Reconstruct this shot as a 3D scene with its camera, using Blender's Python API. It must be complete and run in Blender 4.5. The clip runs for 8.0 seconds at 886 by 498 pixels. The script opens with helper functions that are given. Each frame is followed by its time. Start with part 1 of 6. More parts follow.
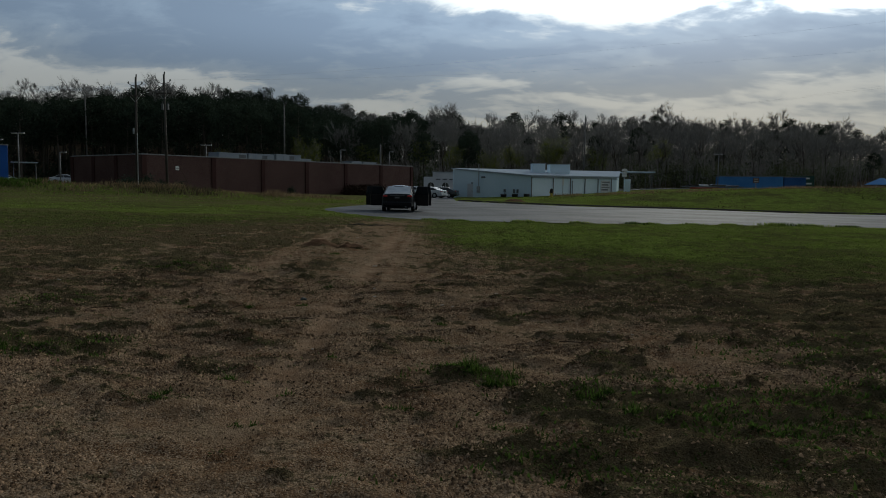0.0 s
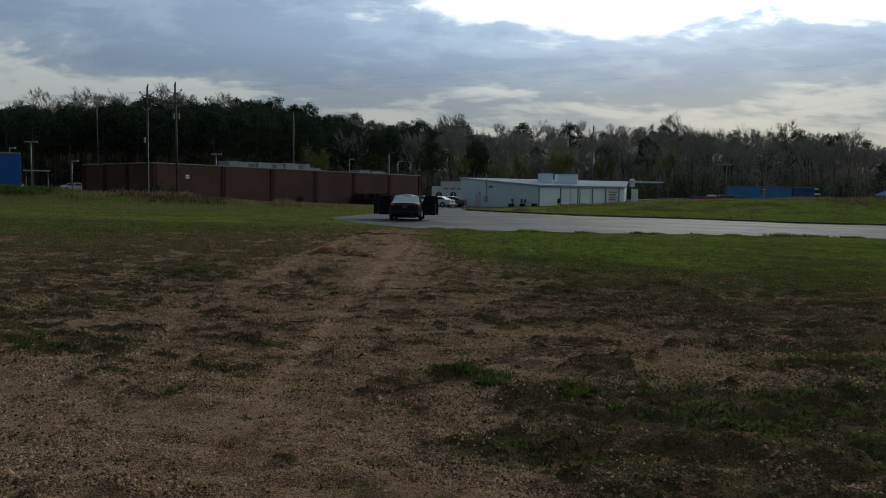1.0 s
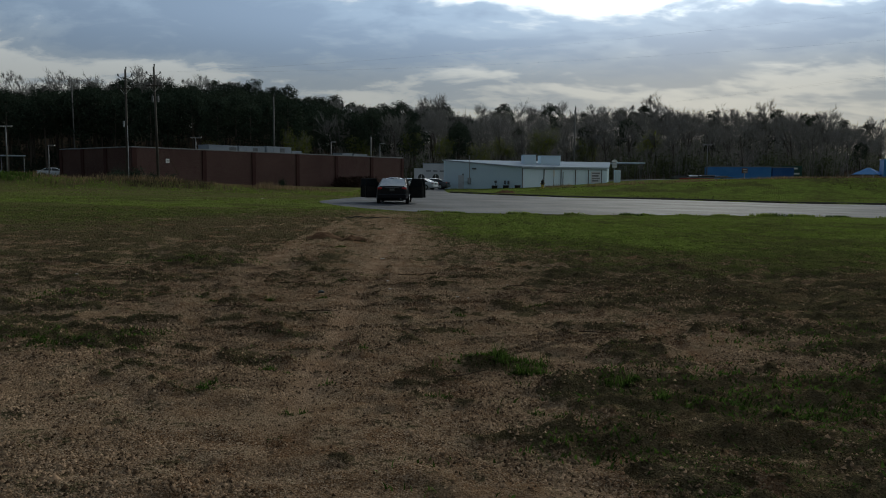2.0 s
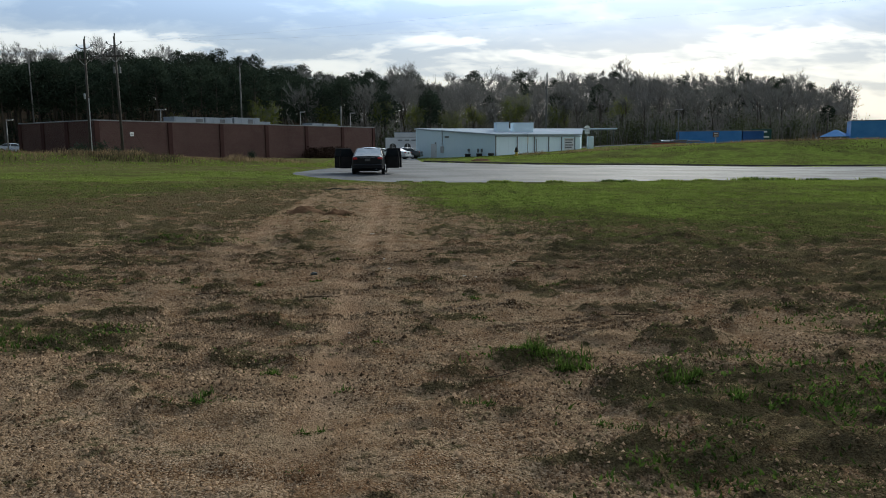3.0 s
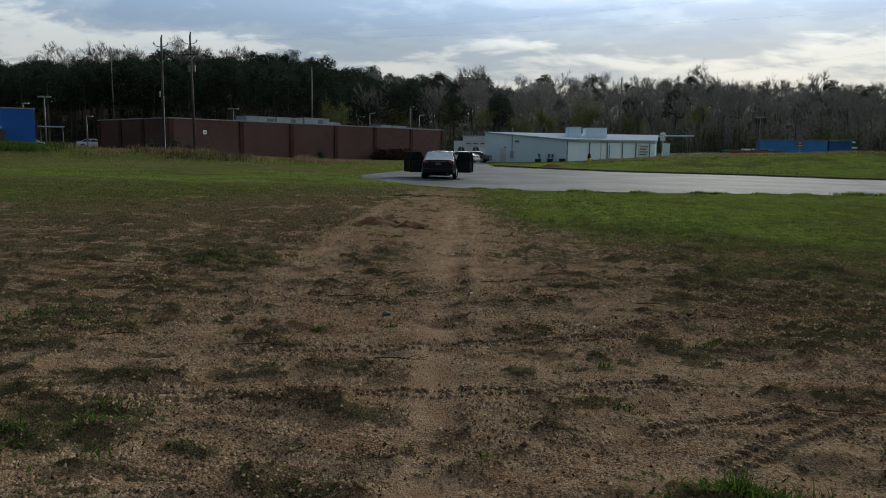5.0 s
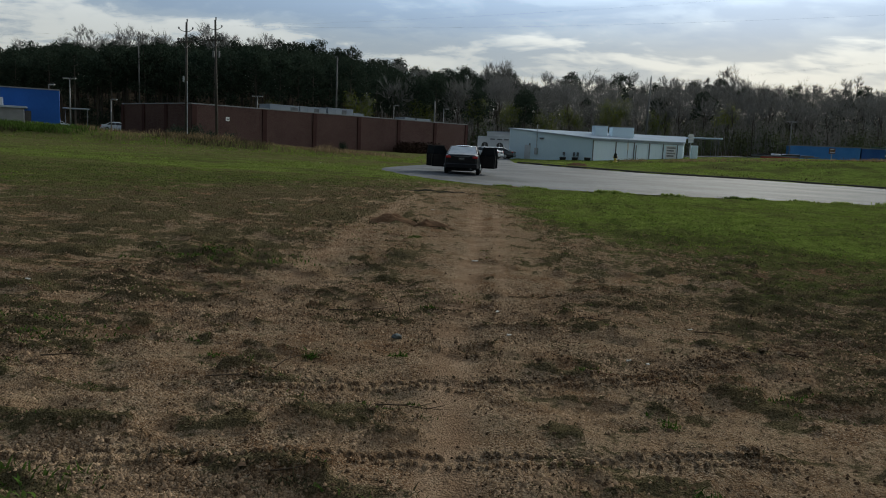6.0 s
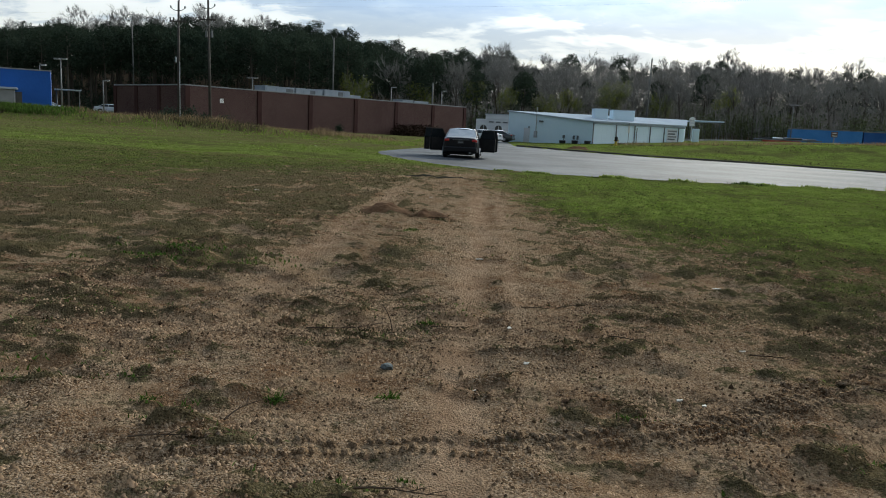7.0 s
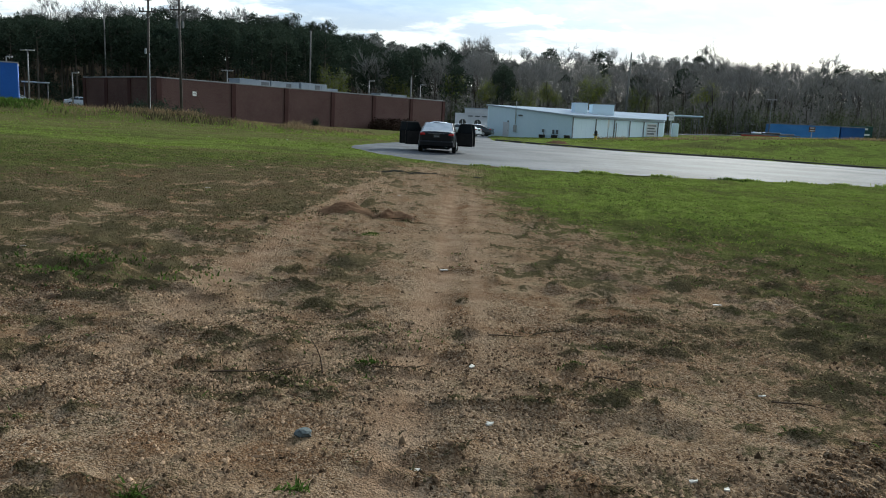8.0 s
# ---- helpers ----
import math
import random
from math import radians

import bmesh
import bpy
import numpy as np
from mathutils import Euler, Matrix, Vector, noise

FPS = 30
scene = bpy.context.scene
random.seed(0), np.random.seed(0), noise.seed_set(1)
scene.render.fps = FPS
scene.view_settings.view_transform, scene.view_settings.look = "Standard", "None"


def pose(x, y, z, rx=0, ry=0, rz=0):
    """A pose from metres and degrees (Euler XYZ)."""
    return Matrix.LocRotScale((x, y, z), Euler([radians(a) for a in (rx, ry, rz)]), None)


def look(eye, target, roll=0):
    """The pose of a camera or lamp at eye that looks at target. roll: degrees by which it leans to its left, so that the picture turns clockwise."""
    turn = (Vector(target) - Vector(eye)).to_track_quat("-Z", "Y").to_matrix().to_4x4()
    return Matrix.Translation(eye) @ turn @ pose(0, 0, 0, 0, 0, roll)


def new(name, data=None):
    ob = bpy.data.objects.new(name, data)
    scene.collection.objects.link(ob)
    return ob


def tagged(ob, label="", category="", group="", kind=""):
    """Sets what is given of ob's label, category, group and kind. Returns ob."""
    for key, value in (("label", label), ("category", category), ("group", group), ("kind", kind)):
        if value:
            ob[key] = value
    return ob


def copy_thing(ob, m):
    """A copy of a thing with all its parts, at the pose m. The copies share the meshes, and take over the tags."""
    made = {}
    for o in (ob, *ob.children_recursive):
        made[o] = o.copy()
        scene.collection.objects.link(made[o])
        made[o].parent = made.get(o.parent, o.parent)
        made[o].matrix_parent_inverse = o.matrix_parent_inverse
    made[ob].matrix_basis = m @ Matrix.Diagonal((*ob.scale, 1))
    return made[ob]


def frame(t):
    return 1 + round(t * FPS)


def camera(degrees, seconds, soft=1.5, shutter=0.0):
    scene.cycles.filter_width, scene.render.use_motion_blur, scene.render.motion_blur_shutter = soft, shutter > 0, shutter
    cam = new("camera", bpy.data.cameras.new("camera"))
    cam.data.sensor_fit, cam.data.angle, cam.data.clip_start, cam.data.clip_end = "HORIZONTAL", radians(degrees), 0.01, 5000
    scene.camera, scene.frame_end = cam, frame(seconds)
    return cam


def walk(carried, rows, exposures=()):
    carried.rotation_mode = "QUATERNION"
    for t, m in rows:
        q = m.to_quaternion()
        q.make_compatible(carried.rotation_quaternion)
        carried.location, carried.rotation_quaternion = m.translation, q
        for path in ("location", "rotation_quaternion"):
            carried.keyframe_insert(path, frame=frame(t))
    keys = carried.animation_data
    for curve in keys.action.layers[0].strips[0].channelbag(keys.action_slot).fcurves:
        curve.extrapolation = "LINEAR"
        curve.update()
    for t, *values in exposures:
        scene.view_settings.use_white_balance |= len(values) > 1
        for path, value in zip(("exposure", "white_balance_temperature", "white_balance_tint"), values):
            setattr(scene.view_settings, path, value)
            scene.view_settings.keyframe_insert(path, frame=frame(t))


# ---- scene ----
cam = camera(60.8, 8.0, soft=1.0)
PATH = [
    (0, (-0.128, 1.54, 1.309), (-0.12, 3.533, 1.148), 0.68),
    (0.5, (-0.048, 1.327, 1.285), (-0.023, 3.321, 1.128), 0.28),
    (1, (-0.049, 1.201, 1.32), (-0.063, 3.196, 1.183), 0.88),
    (1.5, (-0.229, 1.223, 1.333), (-0.234, 3.218, 1.193), 0.88),
    (1.7, (-0.322, 1.266, 1.335), (-0.309, 3.26, 1.183), 0.78),
    (2.8, (-0.666, 1.898, 1.347), (-0.573, 3.879, 1.088), -0.53),
    (3, (-0.755, 2.124, 1.33), (-0.644, 4.103, 1.066), -0.53),
    (3.5, (-0.878, 2.515, 1.338), (-0.817, 4.495, 1.063), -1.03),
    (4, (-0.919, 2.972, 1.355), (-0.851, 4.952, 1.081), -0.13),
    (4.5, (-1.025, 3.482, 1.362), (-0.953, 5.463, 1.095), 0.57),
    (4.7, (-1.041, 3.666, 1.374), (-0.927, 5.644, 1.102), 1.17),
    (5, (-1.033, 3.874, 1.386), (-1.09, 5.857, 1.13), 0.67),
    (5.2, (-1.027, 4.065, 1.402), (-1.082, 6.047, 1.142), 0.67),
    (6.3, (-1.13, 5.241, 1.363), (-1.243, 7.218, 1.08), 3.17),
    (6.5, (-1.144, 5.426, 1.369), (-1.196, 7.4, 1.05), 4.87),
    (7, (-1.188, 6.022, 1.365), (-1.288, 7.994, 1.05), 2.67),
    (7.5, (-1.105, 6.555, 1.342), (-1.271, 8.524, 1.033), -0.23),
    (8, (-1.056, 7.099, 1.34), (-1.103, 9.071, 1.013), 2.77),
]
EXPOSURES = [(0.0, -1.63, 6200, 4), (0.5, -1.33, 6200, 4), (1.0, -1.33, 6200, 4), (1.5, -1.63, 6200, 4), (1.7, -1.63, 6200, 4), (2.8, -0.33, 6150, 5), (3.5, -0.33, 6150, 5), (4.0, -0.23, 6150, 5), (4.5, -0.58, 6200, 5), (5.0, -0.78, 6200, 5), (5.2, -0.78, 6200, 4), (6.3, -0.83, 6250, 4), (6.5, -0.78, 6250, 4), (7.0, -0.18, 6150, 4), (7.5, -0.08, 6060, 4), (8.0, 0.07, 5950, 3)]
walk(cam, [(t, look(eye, target, roll)) for t, eye, target, roll in PATH], EXPOSURES)

# ---- world, sun ----
SUN_AZ, SUN_EL = 20.0, 17.0            # degrees to the right of +y, and up
world = bpy.data.worlds.new("overcast_sky")
scene.world = world
world.use_nodes = True
WN, WL = world.node_tree.nodes, world.node_tree.links
WN.clear()


def wnode(kind, **values):
    n = WN.new(kind)
    for k, v in values.items():
        n.inputs[k.replace("_", " ")].default_value = v
    return n


def wmath(op, a, b=None, c=None, clamp=False):
    n = WN.new("ShaderNodeMath")
    n.operation, n.use_clamp = op, clamp
    for i, v in enumerate((a, b, c)):
        if v is None:
            continue
        if isinstance(v, (int, float)):
            n.inputs[i].default_value = v
        else:
            WL.new(v, n.inputs[i])
    return n.outputs[0]


def wmix(fac, a, b):
    n = WN.new("ShaderNodeMix")
    n.data_type = "RGBA"
    for sock, v in ((n.inputs[0], fac), (n.inputs[6], a), (n.inputs[7], b)):
        if isinstance(v, (int, float)):
            sock.default_value = v
        elif isinstance(v, tuple):
            sock.default_value = (*v, 1)
        else:
            WL.new(v, sock)
    return n.outputs[2]


def wramp(v, lo, hi):
    n = WN.new("ShaderNodeMapRange")
    n.interpolation_type = "SMOOTHSTEP"
    n.inputs[1].default_value, n.inputs[2].default_value = lo, hi
    WL.new(v, n.inputs[0])
    return n.outputs[0]


def build_sky():
    tc = WN.new("ShaderNodeTexCoord")
    sep = WN.new("ShaderNodeSeparateXYZ")
    WL.new(tc.outputs["Generated"], sep.inputs[0])
    x, y, z = sep.outputs
    up = wmath("MAXIMUM", z, 0.0)
    # cloud sheet seen from below, drawn together towards the horizon
    den = wmath("ADD", up, 0.24)
    u, v = wmath("DIVIDE", x, den), wmath("MULTIPLY", wmath("DIVIDE", y, den), 1.45)
    comb = WN.new("ShaderNodeCombineXYZ")
    WL.new(u, comb.inputs[0]), WL.new(v, comb.inputs[1])
    comb.inputs[2].default_value = 3.7
    big = wnode("ShaderNodeTexNoise", Scale=0.85, Detail=3.0, Roughness=0.5, Distortion=0.25)
    fine = wnode("ShaderNodeTexNoise", Scale=2.9, Detail=8.0, Roughness=0.6, Distortion=0.4)
    wisps = wnode("ShaderNodeTexNoise", Scale=5.5, Detail=6.0, Roughness=0.55, Distortion=0.3)
    for n in (big, fine, wisps):
        WL.new(comb.outputs[0], n.inputs["Vector"])
    dens = wmath("ADD", wmath("MULTIPLY", big.outputs[0], 0.34), wmath("MULTIPLY", fine.outputs[0], 0.54))
    dens = wmath("ADD", dens, wmath("MULTIPLY", wisps.outputs[0], 0.28))
    # a rift in the cloud above the veiled sun, and thinner cloud low down
    rift = wmath("MULTIPLY", wramp(wmath("SUBTRACT", up, wmath("MULTIPLY", x, -0.06)), 0.205, 0.25), wramp(x, -0.12, 0.1))
    lower = wmath("MULTIPLY", wramp(up, 0.13, 0.06), 0.07)
    dens = wmath("SUBTRACT", wmath("SUBTRACT", dens, wmath("MULTIPLY", rift, 0.15)), lower)
    # thin places in the sheet, and a thick bank to the left
    ahead = wmath("DIVIDE", x, wmath("MAXIMUM", y, 0.08))
    for a, e, ra, re, by in ((0.03, 0.137, 0.06, 0.014, 0.10), (0.13, 0.118, 0.08, 0.012, 0.10), (0.47, 0.121, 0.22, 0.013, 0.13), (-0.4, 0.115, 0.3, 0.03, 0.13), (-0.33, 0.185, 0.30, 0.045, -0.10), (0.26, 0.135, 0.10, 0.02, -0.06), (0.3, 0.165, 0.35, 0.02, -0.05), (-0.05, 0.16, 0.2, 0.02, -0.05)):
        far = wmath("ADD", wmath("POWER", wmath("DIVIDE", wmath("SUBTRACT", ahead, a), ra), 2.0), wmath("POWER", wmath("DIVIDE", wmath("SUBTRACT", up, e), re), 2.0))
        dens = wmath("SUBTRACT", dens, wmath("MULTIPLY", wmath("EXPONENT", wmath("MULTIPLY", far, -1.0)), by))
    cover = wramp(dens, 0.45, 0.565)
    heavy = wmath("MULTIPLY", wramp(dens, 0.56, 0.68), wramp(up, 0.10, 0.17))
    # nearness to the veiled sun
    el, az = radians(SUN_EL), radians(SUN_AZ)
    sx, sy, sz = math.sin(az) * math.cos(el), math.cos(az) * math.cos(el), math.sin(el)
    dot = wmath("ADD", wmath("ADD", wmath("MULTIPLY", x, sx), wmath("MULTIPLY", y, sy)), wmath("MULTIPLY", z, sz))
    glow = wmath("POWER", wmath("MAXIMUM", dot, 0.0), 14.0)
    low = wramp(up, 0.22, 0.02)
    thin = wmix(low, (12.6, 12.9, 13.2), (11.0, 10.5, 9.7))
    thick = wmix(low, (5.3, 6.7, 8.8), (7.0, 7.2, 7.4))
    clouds = wmix(heavy, wmix(cover, thin, thick), (4.2, 5.4, 7.4))
    boost = WN.new("ShaderNodeVectorMath")
    boost.operation = "SCALE"
    WL.new(clouds, boost.inputs[0])
    # the veil grows brighter upwards, round the hidden sun
    veil = wmath("MULTIPLY", wmath("POWER", wmath("MAXIMUM", dot, 0.0), 2.5), wramp(up, 0.115, 0.21))
    WL.new(wmath("ADD", 0.95, wmath("ADD", wmath("MULTIPLY", glow, 0.25), wmath("ADD", wmath("MULTIPLY", veil, 1.25), wmath("MULTIPLY", wmath("MULTIPLY", wmath("MULTIPLY", rift, wramp(up, 0.42, 0.26)), wmath("SUBTRACT", 1.0, cover)), 1.6)))), boost.inputs["Scale"])
    sky = WN.new("ShaderNodeTexSky")
    sky.sky_type, sky.sun_disc = "NISHITA", False
    sky.sun_elevation, sky.sun_rotation = radians(SUN_EL), radians(SUN_AZ)
    # the cloud sheet breaks up behind, away from the sun
    both = wmix(wmath("SUBTRACT", 0.9, wmath("MULTIPLY", wramp(y, 0.1, -0.7), 0.4)), sky.outputs[0], boost.outputs[0])
    # unseen sky away from the sun, dimmed to weaken its fill on the ground
    dim = WN.new("ShaderNodeVectorMath")
    dim.operation = "SCALE"
    WL.new(both, dim.inputs[0])
    WL.new(wmath("ADD", 0.56, wmath("MULTIPLY", wramp(dot, -0.3, 0.62), 0.44)), dim.inputs["Scale"])
    bg = WN.new("ShaderNodeBackground")
    bg.inputs["Strength"].default_value = 0.10
    out = WN.new("ShaderNodeOutputWorld")
    WL.new(dim.outputs[0], bg.inputs["Color"]), WL.new(bg.outputs[0], out.inputs["Surface"])


build_sky()
sun = new("sun", bpy.data.lights.new("sun", "SUN"))
sun.data.energy, sun.data.angle, sun.data.color = 4.3, radians(3), (1.0, 0.93, 0.82)
sun.matrix_world = look((60, 160, 60), (60 - math.sin(radians(SUN_AZ)), 160 - math.cos(radians(SUN_AZ)), 60 - math.tan(radians(SUN_EL))))

# ---- materials ----
def material(name, c1, c2, scale=4.0, fine=40.0, rough=0.8, metal=0.0, bump=0.0, spec=0.3, island=0.0, through_light=0.0, sharp=0.25, coat=0.0, local=False):
    """Two-scale mottled surface: c1 to c2 by a broad and a fine noise; island: brightness spread from piece to piece."""
    m = bpy.data.materials.new(name)
    m.use_nodes = True
    n, l = m.node_tree.nodes, m.node_tree.links
    bsdf = n["Principled BSDF"]
    geo = n.new("ShaderNodeTexCoord" if local else "ShaderNodeNewGeometry")
    where = geo.outputs["Object" if local else "Position"]
    a, b = n.new("ShaderNodeTexNoise"), n.new("ShaderNodeTexNoise")
    a.inputs["Scale"].default_value, b.inputs["Scale"].default_value = scale, fine
    a.inputs["Detail"].default_value, b.inputs["Detail"].default_value = 5, 3
    l.new(where, a.inputs["Vector"]), l.new(where, b.inputs["Vector"])
    add = n.new("ShaderNodeMath")
    add.operation = "ADD"
    half = n.new("ShaderNodeMath")
    half.operation, half.inputs[1].default_value = "MULTIPLY", 0.45
    l.new(b.outputs[0], half.inputs[0])
    l.new(a.outputs[0], add.inputs[0]), l.new(half.outputs[0], add.inputs[1])
    ramp = n.new("ShaderNodeMapRange")
    ramp.inputs[1].default_value, ramp.inputs[2].default_value = 0.725 - sharp, 0.725 + sharp
    l.new(add.outputs[0], ramp.inputs[0])
    mix = n.new("ShaderNodeMix")
    mix.data_type = "RGBA"
    mix.inputs[6].default_value, mix.inputs[7].default_value = (*c1, 1), (*c2, 1)
    l.new(ramp.outputs[0], mix.inputs[0])
    colour = mix.outputs[2]
    if island:
        g2 = n.new("ShaderNodeNewGeometry")
        hsv = n.new("ShaderNodeHueSaturation")
        r2 = n.new("ShaderNodeMapRange")
        r2.inputs[3].default_value, r2.inputs[4].default_value = 1 - island, 1 + island
        l.new(g2.outputs["Random Per Island"], r2.inputs[0])
        l.new(r2.outputs[0], hsv.inputs["Value"])
        l.new(colour, hsv.inputs["Color"])
        colour = hsv.outputs[0]
    l.new(colour, bsdf.inputs["Base Color"])
    bsdf.inputs["Roughness"].default_value, bsdf.inputs["Metallic"].default_value = rough, metal
    bsdf.inputs["Specular IOR Level"].default_value = spec
    bsdf.inputs["Coat Weight"].default_value = coat
    if bump:
        bp = n.new("ShaderNodeBump")
        bp.inputs["Strength"].default_value, bp.inputs["Distance"].default_value = 0.6, bump
        l.new(b.outputs[0], bp.inputs["Height"])
        l.new(bp.outputs[0], bsdf.inputs["Normal"])
    if through_light:
        tr = n.new("ShaderNodeBsdfTranslucent")
        l.new(colour, tr.inputs["Color"])
        ms = n.new("ShaderNodeMixShader")
        ms.inputs[0].default_value = through_light
        l.new(bsdf.outputs[0], ms.inputs[1]), l.new(tr.outputs[0], ms.inputs[2])
        l.new(ms.outputs[0], n["Material Output"].inputs["Surface"])
    return m


def glass_material(name, tint, rough=0.03):
    m = bpy.data.materials.new(name)
    m.use_nodes = True
    b = m.node_tree.nodes["Principled BSDF"]
    b.inputs["Base Color"].default_value = (*tint, 1)
    b.inputs["Roughness"].default_value = rough
    b.inputs["Transmission Weight"].default_value = 0.85
    b.inputs["IOR"].default_value = 1.45
    return m


def brick_material():
    m = material("red_brick", (0.074, 0.041, 0.039), (0.115, 0.068, 0.063), 0.35, 9.0, 0.9, spec=0.0, local=True)
    n, l = m.node_tree.nodes, m.node_tree.links
    bsdf = n["Principled BSDF"]
    src = bsdf.inputs["Base Color"].links[0].from_socket
    tc = n.new("ShaderNodeTexCoord")
    sep, comb = n.new("ShaderNodeSeparateXYZ"), n.new("ShaderNodeCombineXYZ")
    l.new(tc.outputs["Object"], sep.inputs[0])
    s = n.new("ShaderNodeMath")
    s.operation = "ADD"
    l.new(sep.outputs[0], s.inputs[0]), l.new(sep.outputs[1], s.inputs[1])
    l.new(s.outputs[0], comb.inputs[0]), l.new(sep.outputs[2], comb.inputs[1])
    br = n.new("ShaderNodeTexBrick")
    br.inputs["Scale"].default_value = 1.0
    br.inputs["Brick Width"].default_value, br.inputs["Row Height"].default_value = 0.21, 0.075
    br.inputs["Mortar Size"].default_value = 0.008
    l.new(comb.outputs[0], br.inputs["Vector"])
    l.new(src, br.inputs["Color1"])
    hs = n.new("ShaderNodeHueSaturation")
    hs.inputs["Value"].default_value = 0.8
    l.new(src, hs.inputs["Color"])
    l.new(hs.outputs[0], br.inputs["Color2"])
    br.inputs["Mortar"].default_value = (0.15, 0.11, 0.095, 1)
    l.new(br.outputs["Color"], bsdf.inputs["Base Color"])
    return m


def ground_material():
    """Gravelly red-brown earth, thin dead growth and turf, by the cover values stored on the sheet."""
    m = bpy.data.materials.new("earth_and_turf")
    m.use_nodes = True
    n, l = m.node_tree.nodes, m.node_tree.links
    bsdf = n["Principled BSDF"]
    pos = n.new("ShaderNodeNewGeometry").outputs["Position"]

    def noise_at(scale, detail, rough=0.55):
        t = n.new("ShaderNodeTexNoise")
        t.inputs["Scale"].default_value, t.inputs["Detail"].default_value, t.inputs["Roughness"].default_value = scale, detail, rough
        l.new(pos, t.inputs["Vector"])
        return t.outputs[0]

    def mixed(fac, a, b):
        x = n.new("ShaderNodeMix")
        x.data_type = "RGBA"
        for sock, v in ((x.inputs[0], fac), (x.inputs[6], a), (x.inputs[7], b)):
            if isinstance(v, tuple):
                sock.default_value = (*v, 1)
            else:
                l.new(v, sock)
        return x.outputs[2]

    def span(v, lo, hi):
        r = n.new("ShaderNodeMapRange")
        r.interpolation_type = "SMOOTHSTEP"
        r.inputs[1].default_value, r.inputs[2].default_value = lo, hi
        l.new(v, r.inputs[0])
        return r.outputs[0]

    def calc(op, a, b):
        x = n.new("ShaderNodeMath")
        x.operation = op
        for i, v in enumerate((a, b)):
            if isinstance(v, (int, float)):
                x.inputs[i].default_value = v
            else:
                l.new(v, x.inputs[i])
        return x.outputs[0]

    broad, mid, fine, grit = noise_at(0.45, 4), noise_at(3.2, 6, 0.62), noise_at(22, 5, 0.65), noise_at(95, 3, 0.6)
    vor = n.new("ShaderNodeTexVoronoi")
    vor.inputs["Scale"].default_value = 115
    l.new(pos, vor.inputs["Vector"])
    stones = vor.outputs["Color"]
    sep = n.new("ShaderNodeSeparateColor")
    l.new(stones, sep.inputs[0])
    earth = mixed(span(broad, 0.35, 0.65), (0.198, 0.114, 0.061), (0.298, 0.198, 0.117))
    earth = mixed(span(mid, 0.38, 0.66), earth, (0.36, 0.257, 0.161))
    earth = mixed(calc("MULTIPLY", span(fine, 0.5, 0.66), 0.55), earth, (0.07, 0.038, 0.02))
    gritty = span(noise_at(1.3, 3, 0.6), 0.32, 0.6)
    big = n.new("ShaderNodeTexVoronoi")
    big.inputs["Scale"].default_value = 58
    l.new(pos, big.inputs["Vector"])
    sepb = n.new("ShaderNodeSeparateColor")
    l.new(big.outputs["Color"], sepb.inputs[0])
    # two sizes of stone; dark cells paint darker soil and shade between grains
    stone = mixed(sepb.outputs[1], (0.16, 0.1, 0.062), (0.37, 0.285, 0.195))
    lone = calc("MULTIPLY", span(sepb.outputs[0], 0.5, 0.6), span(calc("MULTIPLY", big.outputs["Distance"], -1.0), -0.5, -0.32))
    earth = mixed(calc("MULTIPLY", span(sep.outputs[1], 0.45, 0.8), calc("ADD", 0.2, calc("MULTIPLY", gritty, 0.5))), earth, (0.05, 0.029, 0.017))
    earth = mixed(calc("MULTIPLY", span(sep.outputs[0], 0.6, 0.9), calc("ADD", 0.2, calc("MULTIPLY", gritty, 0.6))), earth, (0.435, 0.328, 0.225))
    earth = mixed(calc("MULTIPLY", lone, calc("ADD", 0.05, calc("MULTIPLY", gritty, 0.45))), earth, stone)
    dead = mixed(span(grit, 0.4, 0.6), (0.03, 0.027, 0.013), (0.105, 0.09, 0.045))
    dead = mixed(calc("MULTIPLY", span(broad, 0.42, 0.6), 0.6), dead, (0.042, 0.05, 0.017))
    turf = mixed(span(mid, 0.35, 0.65), (0.118, 0.166, 0.030), (0.212, 0.272, 0.056))
    turf = mixed(calc("MULTIPLY", span(noise_at(0.16, 5, 0.6), 0.46, 0.62), 0.8), turf, (0.09, 0.085, 0.036))
    turf = mixed(calc("MULTIPLY", span(broad, 0.48, 0.64), 0.6), turf, (0.075, 0.075, 0.03))
    turf = mixed(calc("MULTIPLY", span(fine, 0.45, 0.65), 0.6), turf, (0.055, 0.062, 0.02))
    thin_turf = mixed(span(mid, 0.35, 0.65), (0.045, 0.06, 0.016), (0.105, 0.126, 0.032))
    cov = n.new("ShaderNodeAttribute")
    cov.attribute_name = "cover"
    sepc = n.new("ShaderNodeSeparateXYZ")
    l.new(cov.outputs["Vector"], sepc.inputs[0])
    sparse_f = span(calc("ADD", sepc.outputs[0], calc("ADD", calc("MULTIPLY", calc("SUBTRACT", mid, 0.5), 2.4), calc("MULTIPLY", calc("SUBTRACT", fine, 0.5), 1.7))), 0.36, 0.74)
    green_f = span(calc("ADD", sepc.outputs[1], calc("ADD", calc("MULTIPLY", calc("SUBTRACT", mid, 0.5), 1.4), calc("MULTIPLY", calc("SUBTRACT", fine, 0.5), 0.8))), 0.30, 0.80)
    pressed = span(calc("MULTIPLY", sepc.outputs[0], -1.0), 0.05, 0.35)
    earth = mixed(calc("MULTIPLY", pressed, 0.75), earth, mixed(span(mid, 0.35, 0.65), (0.275, 0.175, 0.107), (0.37, 0.258, 0.168)))
    colour = mixed(calc("MULTIPLY", sparse_f, 0.76), earth, dead)
